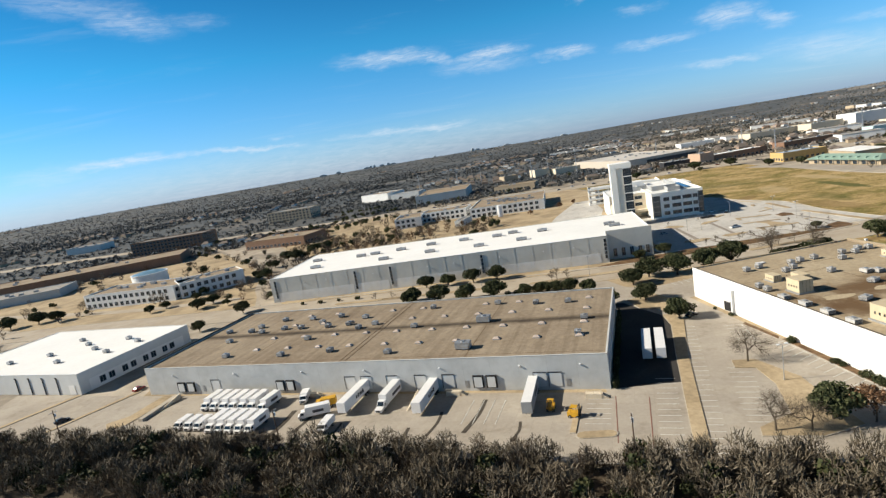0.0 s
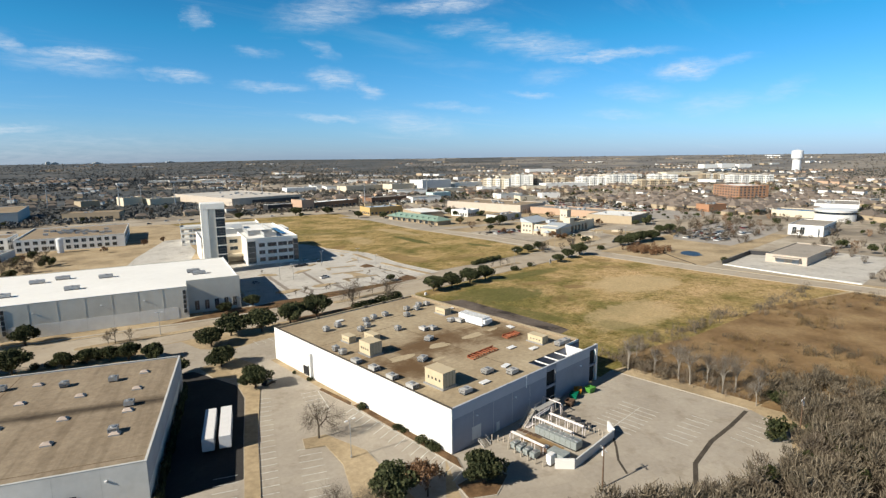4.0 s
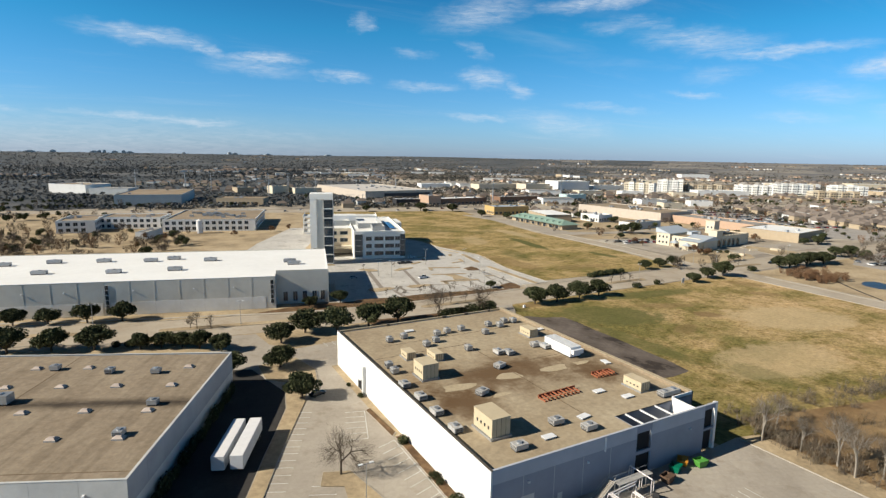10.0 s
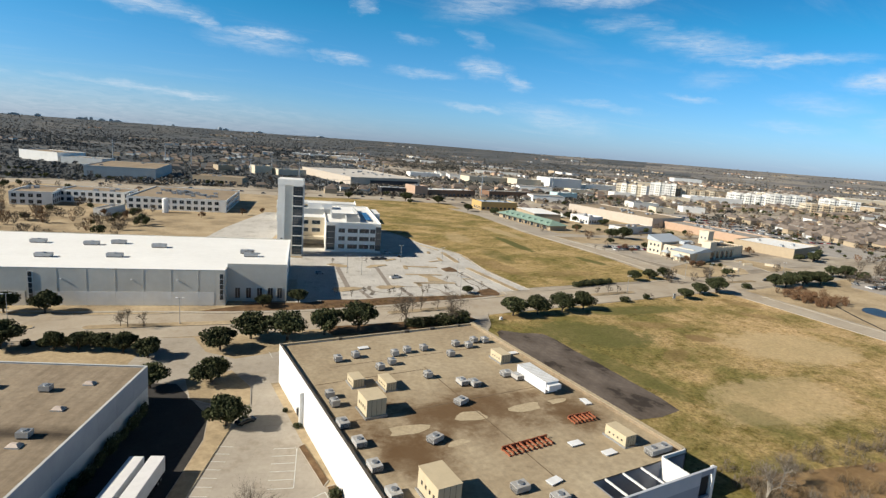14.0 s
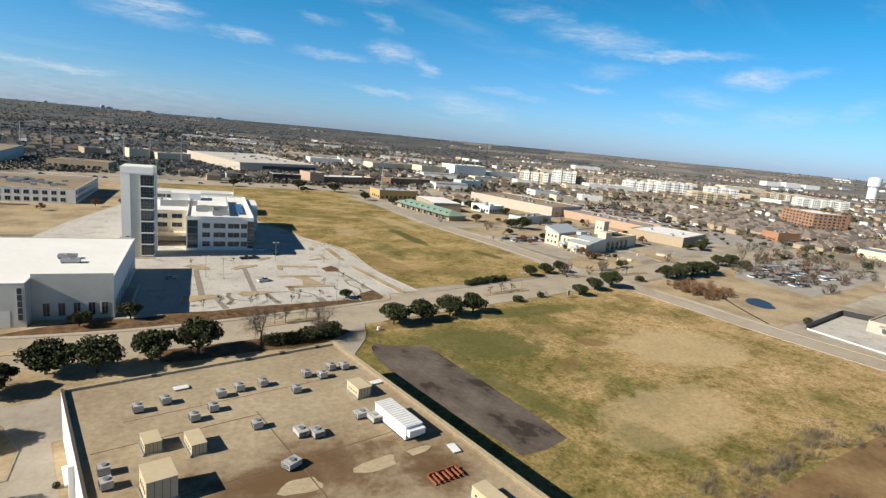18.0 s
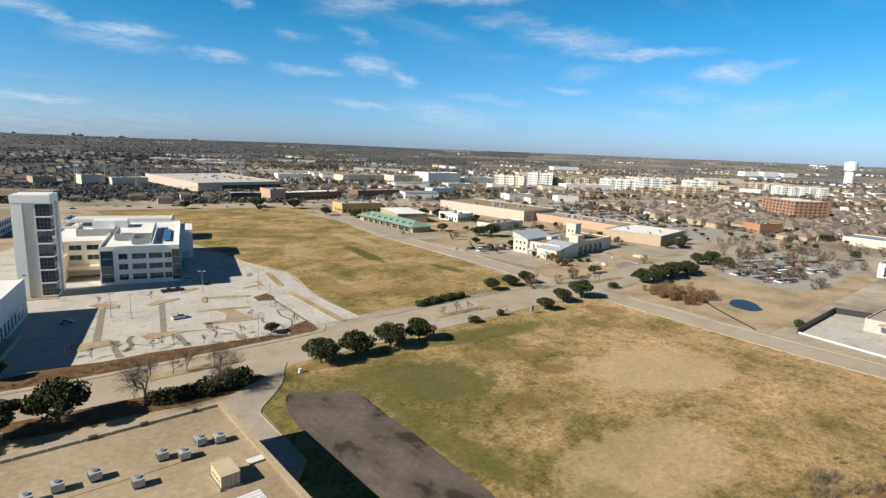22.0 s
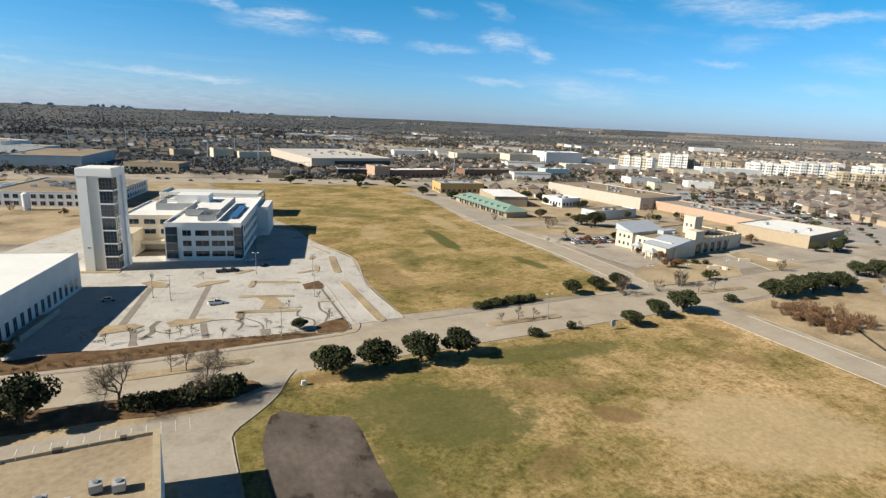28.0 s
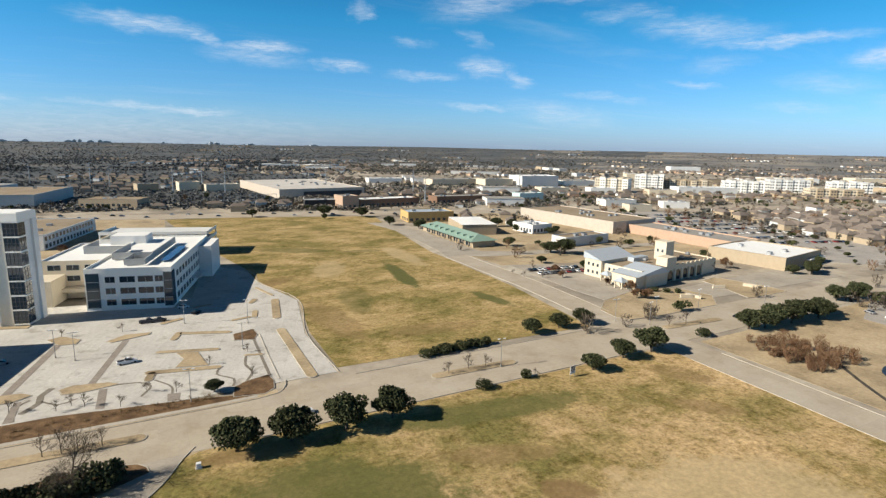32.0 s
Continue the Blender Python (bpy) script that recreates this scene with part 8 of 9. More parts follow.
orange_brick = varied("warm_brown_brick", (0.40, 0.215, 0.125), 0.12, 0.85, dirt=0.15)
teal_dome = varied("blue_metal_roof", (0.16, 0.30, 0.42), 0.08, 0.45, 0.2)
shingle = varied("grey_brown_shingle_roof", (0.21, 0.175, 0.15), 0.4, 0.9, dirt=0.2)
ochre_wall = varied("ochre_stucco", (0.55, 0.38, 0.16), 0.08, 0.85, dirt=0.15)
roof_grey = mottled("grey_flat_roof", [(0.3, (0.25, 0.235, 0.215)), (0.7, (0.36, 0.34, 0.31))], 0.05, 0.5)
FAR_BLOCKS = []
TOWERS = [(-5.0, 50, 9.6), (-4.6, 24, 14.4), (-4.2, 20, 16.8), (-3.4, 40, 10.8), (-2.7, 26, 14.4), (-2.2, 50, 8.4), (2.3, 24, 7.2), (6.4, 26, 14.4), (6.9, 40, 8.4), (-8, 34, 12.0), (-9.6, 60, 7.2), (10, 50, 5.4), (16, 60, 4.8)]


def far_block(name, label, x, y, turn, w, d, h, wall, roof, rows=0, gap=4.0, category="building", side_rows=True, units=3, top=None):
    """A building of the town: walls, roof, coping, rooftop units and rows of windows."""
    th = thing(name, pose(x, y, 0, 0, 0, turn), label, category)
    shell(th, w, d, h, wall, roof, 0.6, 0.4)
    part("coping", boxes((-0.1, w + 0.1, -0.1, 0.45, h, h + 0.2)), top or wall, th)
    part("coping", boxes((-0.1, 0.45, 0.45, d, h, h + 0.2)), top or wall, th)
    key = f"far{gap}"
    for r in range(rows):
        z = 1.0 + r * (h - 0.6) / rows
        hh = min(2.7, (h - 0.6) / rows * 0.6)
        for k in range(int((w - 2) / gap)):
            window_like(th, key + f"{hh:.1f}", pose(1.5 + k * gap, -0.02, z), gap * 0.6, hh, 2)
        for k in range(int((d - 2) / gap) if side_rows else 0):
            window_like(th, key + f"{hh:.1f}", pose(w + 0.02, 1.5 + k * gap, z, 0, 0, 90), gap * 0.6, hh, 2)
            window_like(th, key + f"{hh:.1f}", pose(-0.02, 1.5 + k * gap + gap * 0.6, z, 0, 0, -90), gap * 0.6, hh, 2)
    for k in range(units):
        ux, uy = w * (0.15 + 0.7 * random.random()), d * (0.2 + 0.6 * random.random())
        part("rooftop_unit", boxes((ux - 1.6, ux + 1.6, uy - 1.1, uy + 1.1, h - 0.6, h + 0.9)), metal_grey, th)
    a = radians(turn)
    FAR_BLOCKS.append((x, y, math.cos(a), math.sin(a), w, d))
    return th


# two-storey offices behind the long warehouse
far_block("office_building", "long two-storey white office with square windows", -37, 417, -16, 70, 80, 9.5, wall_white, roof_gravel, 2, 5.0, "office building", units=30)
far_block("office_building", "two-storey white office wing with square windows", -109.5, 434, -8, 26, 44, 9.5, wall_white, roof_gravel, 2, 5.0, "office building")
far_block("office_building", "white office link with square windows", -83, 453, -19, 47, 30, 9.5, wall_white, roof_gravel, 2, 5.0, "office building")
tank = thing("storage_tank", pose(-12, 398, 0), "tall white cylindrical storage tank", "tank")
part("shell", tube(bmesh.new(), (0, 0, 0), (0, 0, 10), 2.2, 2.2, 16), white_metal, tank)
part("cap", tube(bmesh.new(), (0, 0, 10), (0, 0, 11), 2.2, 0.4, 16), white_metal, tank)
far_block("annex", "low pale entrance annex of the office", -49, 379, 66, 28, 8, 5, wall_light, roof_grey, 0, category="building", units=1)
far_block("hall", "large grey hall with a tan roof", -80, 676, -12, 72, 110, 12, wall_grey, roof_gravel, 0, units=2)
far_block("hall", "low white-walled hall among trees", -172, 925, -42, 66, 46, 13, wall_white, roof_gravel, 0, units=2)
far_block("hall", "long pale hall with a grey-green roof", -118, 868, -24, 54, 34, 9, wall_light, roof_grey, 0, units=2)
far_block("office_building", "low tan office with dark windows", 28, 648, -24, 56, 28, 8, tan_wall, roof_gravel, 1, 5.0)
far_block("shop", "pale yellow store with a flat roof", 128, 812, 6, 26, 26, 12, wall_cream, roof_gravel, 0)
far_block("shop", "low cream store with a grey roof", 160, 800, 6, 44, 30, 9, wall_cream, roof_grey, 0)
far_block("office_building", "small tan office among trees", 79, 832, 14, 26, 20, 9, tan_wall, roof_grey, 0)
# open white parking deck behind the office
pd = thing("parking_deck", pose(61, 363, 0, 0, 0, -18), "open white concrete parking deck with four floors", "parking deck")
for k in range(4):
    part("floor_slab", boxes((0, 58, 0, 26, 0.1 + 4.2 * k, 0.5 + 4.2 * k)), wall_light, pd)
    part("spandrel", boxes((-0.2, 58.2, -0.25, -0.01, 0.2 + 4.2 * k, 1.9 + 4.2 * k), (-0.25, -0.01, 0, 26, 0.2 + 4.2 * k, 1.9 + 4.2 * k), (58.01, 58.25, 0, 26, 0.2 + 4.2 * k, 1.9 + 4.2 * k)), wall_warm, pd)
for k in range(8):
    for y in (0.02, 25.2):
        part("column", boxes((8.2 * k, 8.2 * k + 0.6, y, y + 0.6, 0, 12.8)), wall_warm, pd)
FAR_BLOCKS.append((61, 363, 0.951, -0.309, 58, 26))
# white offices with a blue dome, to the west
W = far_block("office_building", "two-storey white office with square windows", -328, 290, -18, 74, 30, 10, wall_white, roof_gravel, 2, 4.6, "office building", units=8)
far_block("office_building", "white stepped office wing with windows", -254, 268, 28, 42, 24, 10, wall_white, roof_gravel, 2, 4.6, "office building")
dm = thing("round_hall", pose(-304, 340, 0), "round white hall with a blue metal roof", "building")
part("drum", tube(bmesh.new(), (0, 0, 0), (0, 0, 12.5), 13, 13, 28), wall_white, dm)
part("roof", tube(bmesh.new(), (0, 0, 12.5), (0, 0, 14), 13.4, 6, 28), teal_dome, dm)
part("rim", tube(bmesh.new(), (0, 0, 12.2), (0, 0, 12.7), 13.5, 13.5, 28), white_metal, dm)
far_block("warehouse", "long red-brown brick warehouse", -520, 440, 12, 190, 60, 9, wall_brick, roof_gravel, 0, units=9)
far_block("warehouse", "low grey flat-roofed warehouse", -470, 372, 10, 70, 40, 7, wall_grey, roof_grey, 0, units=5)
far_block("office_building", "four-storey brown brick office", -458, 640, -8, 98, 40, 17, wall_brick, shingle, 4, 5.0, "office building", units=0)
far_block("office_building", "two-storey red-brown brick office", -268, 482, -26, 74, 40, 9, wall_brick, roof_gravel, 1, 5.0, "office building")
far_block("office_building", "open concrete office frame with dark floors", -316, 800, -16, 74, 40, 17, tan_wall, roof_grey, 4, 6.0, "office building")
far_block("hall", "pale concrete hall beside the road", -680, 880, -6, 60, 40, 11, wall_light, roof_grey, 0)
# shops north of the meadow
G = thing("shop", pose(292.5, 303, 0, 0, 0, 88), "low shop row with a green metal roof", "shop")
part("wall", boxes((0, 80, 0, 17, 0, 4.4)), tan_wall, G)
gr = bmesh.new()
v = [gr.verts.new(p) for p in ((-1.5, 19.5, 4.2), (81.5, 19.5, 4.2), (81.5, -2, 4.2), (-1.5, -2, 4.2), (8, 8.8, 8.0), (72, 8.8, 8.0))]
for f in ((0, 1, 5, 4), (3, 4, 5, 2), (0, 4, 3), (1, 2, 5), (3, 2, 1, 0)):
    gr.faces.new([v[i] for i in f])
part("roof", gr, green_roof, G, "green hipped metal roof")
for k in range(8):
    part("shop_front", boxes((4 + k * 9, 10 + k * 9, 17.02, 17.1, 0.3, 3.2)), glass, G)
    part("dormer", boxes((6 + k * 9, 8.2 + k * 9, 12.5, 16.5, 5, 6.6)), green_roof, G)
    part("arcade_post", boxes((2.6 + k * 9, 3.1 + k * 9, 18.6, 19.1, 0, 4.2)), tan_wall, G)
FAR_BLOCKS.append((292.5, 303, 0.035, 0.999, 80, 20))
far_block("shop", "ochre shop with stepped parapets", 286, 428, -9, 42, 26, 9, ochre_wall, metal_roof, 1, 5.0, "shop")
far_block("shop", "white shop with red window frames", 349, 335, 4, 20, 24, 7, wall_white, roof_white, 1, 3.5, "shop")
far_block("warehouse", "low grey shop with a tan roof", 335, 280, 4, 42, 14, 6.5, wall_light, roof_gravel, 0, category="shop")
far_block("store", "large tan store with a grey-brown roof", 410, 311, 4, 52, 112, 9.5, wall_sand, roof_gravel, 0, category="store", units=10)
far_block("store", "long pinkish brick shop row with a pale roof", 455, 219, 90, 92, 28, 7, pink_wall, roof_grey, 0, category="store", units=9)
end_store = far_block("store", "white flat-roofed end store", 401, 171, 8, 50, 45, 7.5, tan_wall, roof_white, 0, category="store")
# across the highway
big_store = far_block("store", "very large store with a pale roof and sandy side wall", 229, 672, 5, 112, 190, 11, wall_sand, roof_pale, 0, category="store", units=14)
# the front's shade is put into this box's dark colour
part("shop_front", boxes((30, 108, -0.5, -0.12, 0.3, 7.5)), metal_dark, big_store, "shop front coloured dark in place of shade")
far_block("shop", "brown brick corner shop", 266, 546, 2, 18, 26, 13, pink_wall, roof_grey, 1, 5.0, "shop")
far_block("shop", "dark brick shop row with a white roof", 286, 549, 4, 72, 26, 8.5, wall_brick, roof_white, 1, 6.0, "shop", side_rows=False)
far_block("shop", "dark low restaurant with a blue-grey roof", 234, 574, -10, 36, 22, 7.5, metal_dark, grey_panel, 0, 5.0, "shop", top=wall_white)
far_block("shop", "dark brown shop row beyond the highway", 384, 560, -2, 74, 24, 8, wall_brick, roof_grey, 1, 6.0, "shop", side_rows=False)
far_block("shop", "pale teal shop beside the highway", 500, 557, -3, 36, 18, 9, teal_wall, roof_white, 1, 5.0, "shop", side_rows=False)
for x, y, turn, w, d, h, wall, roof, lab in (
        (513, 820, -3, 98, 36, 10, wall_cream, roof_grey, "long cream shop row"), (590, 776, -4, 54, 34, 12, wall_cream, roof_grey, "cream store with a gabled front"), (648, 752, -6, 72, 46, 18, wall_white, roof_white, "tall white store"),
        (735, 748, -10, 70, 40, 9, wall_warm, roof_grey, "long white shop row"), (600, 640, -14, 44, 24, 8, wall_cream, roof_white, "small cream shop"), (668, 610, -24, 38, 24, 8, wall_white, roof_white, "small white shop"),
        (816, 574, -26, 94, 30, 9, wall_white, roof_white, "long low white shop row"), (735, 560, -30, 40, 22, 8, wall_cream, roof_grey, "small cream shop"), (560, 470, -15, 40, 22, 7, wall_warm, roof_grey, "low white shop"),
        (545, 420, -20, 26, 18, 7, wall_cream, roof_grey, "small cream restaurant"), (610, 430, -30, 30, 18, 7, wall_white, roof_white, "small white shop"), (558, 162, -20, 27, 18, 8, orange_brick, roof_gravel, "orange brick house block"),
        (640, 40, 10, 60, 40, 9, wall_white, roof_grey, "white building with a grey roof"), (610, -40, 8, 70, 40, 8, tan_wall, roof_gravel, "low tan building"), (430, 900, -10, 60, 30, 8, wall_white, roof_white, "white store"),
        (2225, 830, -32, 60, 40, 17, wall_white, roof_white, "far white warehouse"), (2292, 788, -32, 62, 40, 19, wall_white, roof_white, "far white warehouse"), (2360, 745, -32, 60, 40, 16, wall_white, roof_white, "far white warehouse"), (1500, 1150, -30, 90, 40, 14, wall_white, roof_white, "far white store"),
        (1050, 900, -30, 70, 30, 10, wall_cream, roof_white, "far cream shop row"), (1250, 700, -30, 110, 40, 10, wall_white, roof_white, "far white shop row"), (1480, 640, -30, 120, 40, 10, wall_cream, roof_white, "far cream shop row")):
    far_block("shop", lab + " in the distance", x, y, turn, w, d, h, wall, roof, 0, 6.0, "building", units=4)
far_block("office_building", "five-storey brown brick block with a white roof", 748, 196, -34, 46, 56, 19, orange_brick, roof_white, 5, 6.0, "building", units=3)
# low school with dark panels on its roof and a round white hall
solar_hall = far_block("hall", "low pinkish hall with dark solar panels on the roof", 560, 100, -90, 46, 30, 6.5, wall_cream, roof_grey, 0, category="building", units=0)
for k in range(9):
    part("solar_panel", boxes((2.0 + 4.7 * k, 6.2 + 4.7 * k, 2, 12, 6.1, 6.4)), solar_blue, solar_hall)
rh = thing("round_hall", pose(556, 44, 0), "round white hall with a pale flat roof", "building")
part("drum", tube(bmesh.new(), (0, 0, 0), (0, 0, 10), 17, 17, 28), wall_white, rh)
part("window_band", tube(bmesh.new(), (0, 0, 6.6), (0, 0, 8.6), 17.1, 17.1, 28, False), glass, rh, "dark glazed band under the roof")
part("rim", tube(bmesh.new(), (0, 0, 10), (0, 0, 10.6), 17.6, 17.6, 28), white_metal, rh)


def apartments(label, x, y, turn, w, d, h, coats, floors, hips=()):
    """A long block of flats: bays that step in and out, each with its own columns of windows and parapet."""
    th = thing("apartment_block", pose(x, y, 0, 0, 0, turn), label, "building", "apartment blocks beyond the highway")
    n = max(3, round(w / 8.5))
    step = w / n
    for k in range(n):
        coat = coats[k % len(coats)]
        out = 1.6 * (k % 2)
        top = h + (1.4 if k % 3 == 1 else 0.0)
        part("bay", boxes((k * step + 0.02, (k + 1) * step - 0.02, -out, d, 0, top)), coat, th)
        bm = bmesh.new()
        for f in range(floors):
            z = 1.0 + f * (h - 1.0) / floors
            for q in (0.16, 0.58):
                box(bm, (k + q) * step, (k + q + 0.26) * step, -out - 0.12, -out - 0.02, z, z + 1.7)
        tagged(part("window_column", bm, glass, th), kind="stuff")
        part("cornice", boxes((k * step - 0.1, (k + 1) * step + 0.1, -out - 0.3, d + 0.2, top, top + 0.4)), coats[0], th)
        if k in hips:
            bm = bmesh.new()
            x0, x1, y0, y1 = k * step, (k + 1) * step, -out, d
            v = [bm.verts.new(q) for q in ((x0, y0, top + 0.4), (x1, y0, top + 0.4), (x1, y1, top + 0.4), (x0, y1, top + 0.4), ((x0 + x1) / 2, y0 + 4, top + 4), ((x0 + x1) / 2, y1 - 4, top + 4))]
            for f in ((0, 1, 4), (1, 2, 5, 4), (2, 3, 5), (3, 0, 4, 5), (3, 2, 1, 0)):
                bm.faces.new([v[i] for i in f])
            part("hipped_roof", bm, roof_grey, th)
    for s, xx in ((-1, -0.12), (1, w + 0.02)):
        bm = bmesh.new()
        for f in range(floors):
            for k in range(int(d / 6)):
                box(bm, xx, xx + 0.1, 1.5 + 6 * k, 4 + 6 * k, 1.0 + f * (h - 1.0) / floors, 2.7 + f * (h - 1.0) / floors)
        tagged(part("end_windows", bm, glass, th), kind="stuff")
    a = radians(turn)
    FAR_BLOCKS.append((x, y, math.cos(a), math.sin(a), w, d))


apartments("five-storey cream apartment block with bays", 704, 640, -56, 50, 32, 21, (wall_cream, wall_warm), 5, (1, 3))
apartments("five-storey white apartment block with bays", 826, 672, -52, 46, 30, 23, (wall_white, wall_warm, wall_light), 5, (2,))
apartments("four-storey tan apartment block with bays", 872, 648, -42, 76, 26, 15, (tan_wall, wall_cream), 4)
apartments("four-storey white apartment block with bays", 905, 560, -44, 66, 26, 18, (wall_white, wall_warm), 4, (1, 4))
apartments("four-storey white apartment block with bays", 1002, 545, -44, 60, 26, 20, (wall_white, wall_light), 4, (0, 3))
apartments("four-storey white apartment block with bays", 1062, 480, -44, 58, 26, 19, (wall_white, wall_warm), 4, (2,))
apartments("three-storey tan apartment block with bays", 945, 450, -40, 70, 24, 13, (wall_cream, tan_wall), 3)
apartments("three-storey white apartment row with gables", 1180, 362, -48, 90, 26, 16, (wall_white, wall_light, wall_warm), 4, (1, 3, 6, 9))
apartments("far pale apartment row", 1130, 640, -44, 90, 26, 14, (wall_cream, wall_white), 4)
apartments("far tan apartment row", 1310, 470, -44, 110, 26, 13, (tan_wall, wall_cream, wall_white), 3, (2, 5, 8))

wt = thing("water_tower", pose(2080, 470, 0), "tall white water tower on a fluted column", "water tower")
part("column", tube(bmesh.new(), (0, 0, 0), (0, 0, 42), 13, 13, 20), white_metal, wt)
part("tank", tube(bmesh.new(), (0, 0, 42), (0, 0, 66), 17.5, 17.5, 24), white_metal, wt)
part("bowl", tube(bmesh.new(), (0, 0, 37), (0, 0, 42), 13, 17.5, 24), white_metal, wt)
part("roof", tube(bmesh.new(), (0, 0, 66), (0, 0, 70), 17.5, 5, 24), white_metal, wt)


def pylon(m, h=32.0):
    th = thing("power_pylon", m, "slim grey steel transmission pole with arms", "power pylon", "transmission poles")
    part("mast", tube(bmesh.new(), (0, 0, 0), (0, 0, h), 0.9, 0.35, 8), metal_grey, th)
    for z in (h - 2, h - 6.5, h - 11):
        part("arm", boxes((-4, 4, -0.2, 0.2, z, z + 0.35)), metal_grey, th)
    return th


py = pylon(pose(177, 743, 0))
for x, y in ((16, 994), (46, 874), (159, 841), (309, 748), (359, 541), (420, 700), (-60, 1000), (560, 640), (120, 800)):
    copy_thing(py, pose(x, y, 0, 0, 0, 30))
for k in range(9):
    sb = thing("substation_frame", pose(160 + 8 * k, 650 - 2.2 * k + 6 * (k % 2), 0, 0, 0, -14), "grey steel frame of an electric substation", "substation", "substation frames")
    part("leg", boxes((-3, -2.7, 0, 0.3, 0, 9)), metal_grey, sb)
    part("leg", boxes((2.7, 3, 0, 0.3, 0, 9)), metal_grey, sb)
    part("beam", boxes((-3, 3, 0, 0.3, 8.6, 9)), metal_grey, sb)
    part("transformer", boxes((-1.2, 1.2, -1.5, 1, 0, 2.6)), wall_light, sb)

CLEAR = [[(20, 145), (60, 145), (133, 147), (235, 145), (268, 145), (262, 300), (292, 425), (290, 490), (20, 565), (-10, 400), (-60, 200)],
         [(-330, 100), (-230, 50), (-20, -60), (260, -70), (262, 135), (-20, 160), (-190, 215), (-320, 250)],
         [(255, 140), (430, 140), (430, 60), (255, -40)], [(430, 200), (480, 150), (545, 150), (575, 300), (570, 400), (500, 440), (455, 330)], [(262, 145), (420, 145), (420, 178), (300, 250), (262, 250)]]


def free(x, y, margin=4.0):
    for px, py_, c, s, w, d in FAR_BLOCKS:
        dx, dy = x - px, y - py_
        lx, ly = dx * c + dy * s, -dx * s + dy * c
        if -margin < lx < w + margin and -margin < ly < d + margin:
            return False
    for (x0, y0), (x1, y1) in zip(HIGHWAY, HIGHWAY[1:]):
        if x0 <= x <= x1:
            yy = y0 + (y1 - y0) * (x - x0) / (x1 - x0)
            if abs(y - yy) < 20 + margin:
                return False
    return not any(in_poly(x, y, p) for p in CLEAR)


def town_point(d_lo, d_hi, heads=(-44, 104)):
    """A spot spread evenly over the view: the farther, the sparser on the ground."""
    head = radians(rng.uniform(*heads))
    r = 66000.0 / rng.uniform(66000.0 / d_hi, 66000.0 / d_lo)
    return 10 + r * math.sin(head), r * math.cos(head) - 20, r


def town_height(x, y):
    return far_height(math.hypot(x - 60, y - 60)) * 0.93


# houses in rows, each with walls and a pitched roof; some rows of flat-roofed shops
def houses(name, clusters, d_lo, d_hi, label, heads=(-44, 104), shop_share=0.12):
    vs, fs, mats, base = [], [], [], 0
    placed = 0
    while placed < clusters:
        cx, cy, r = town_point(d_lo, d_hi, heads)
        if cx < 150 and rng.random() < 0.75 or not free(cx, cy, 10):
            continue
        placed += 1
        shops = rng.random() < shop_share
        a = rng.choice([-0.35, 1.22]) + rng.normal() * 0.12
        nx, ny = (int(rng.integers(1, 4)), 1) if shops else (int(rng.integers(3, 8)), int(rng.integers(1, 4)))
        tint = int(rng.choice([1, 1, 2, 0]))
        for i in range(nx):
            for j in range(ny):
                if not shops and rng.random() < 0.25:
                    continue
                gx, gy = (i - nx / 2) * (62 if shops else 23) + rng.normal() * 2, (j - ny / 2) * 38 + rng.normal() * 3
                x, y = cx + gx * math.cos(a) - gy * math.sin(a), cy + gx * math.sin(a) + gy * math.cos(a)
                if not free(x, y, 14):
                    continue
                w, d, h = (rng.uniform(34, 56), rng.uniform(16, 28), rng.uniform(5, 9)) if shops else (rng.uniform(10, 16), rng.uniform(8, 11), rng.uniform(3.0, 5.4))
                rise = 0.4 if shops else rng.uniform(2.2, 3.4)
                z0 = town_height(x, y)
                loc = np.array([(-w / 2, -d / 2, -1), (w / 2, -d / 2, -1), (w / 2, d / 2, -1), (-w / 2, d / 2, -1), (-w / 2, -d / 2, h), (w / 2, -d / 2, h), (w / 2, d / 2, h), (-w / 2, d / 2, h), (-w / 2 - 0.4, -d / 2 - 0.5, h - 0.1), (w / 2 + 0.4, -d / 2 - 0.5, h - 0.1), (w / 2 + 0.4, d / 2 + 0.5, h - 0.1), (-w / 2 - 0.4, d / 2 + 0.5, h - 0.1), (-w / 2 + d * 0.3, 0, h + rise), (w / 2 - d * 0.3, 0, h + rise)])
                vs.append(np.stack([loc[:, 0] * math.cos(a) - loc[:, 1] * math.sin(a) + x, loc[:, 0] * math.sin(a) + loc[:, 1] * math.cos(a) + y, loc[:, 2] + z0], 1))
                tri = [(0, 1, 5, 4), (1, 2, 6, 5), (2, 3, 7, 6), (3, 0, 4, 7), (8, 9, 13, 12), (10, 11, 12, 13), (9, 10, 13), (11, 8, 12)]
                fs += [tuple(k + base for k in f) for f in tri]
                wall_slot, roof_slot = (int(rng.choice([0, 1, 5])), int(rng.choice([3, 6, 6, 6]))) if shops else (int(rng.choice([tint, tint, 1, 5])), 4)
                mats += [wall_slot] * 4 + [roof_slot] * 4
                base += 14
    me = bpy.data.meshes.new(name)
    me.from_pydata(np.concatenate(vs).tolist(), [], fs)
    for m in (wall_white, tan_wall, pink_wall, roof_white, shingle, wall_light, roof_grey):
        me.materials.append(m)
    me.polygons.foreach_set("material_index", mats)
    return tagged(new(name, me), label, "houses", kind="stuff")


houses("distant_houses", 95, 560, 1500, "tan and white houses and shops with pitched roofs")
houses("distant_town", 150, 1300, 4300, "far scattered roofs of the town")

# towers of a far city on the skyline
skyline = bmesh.new()
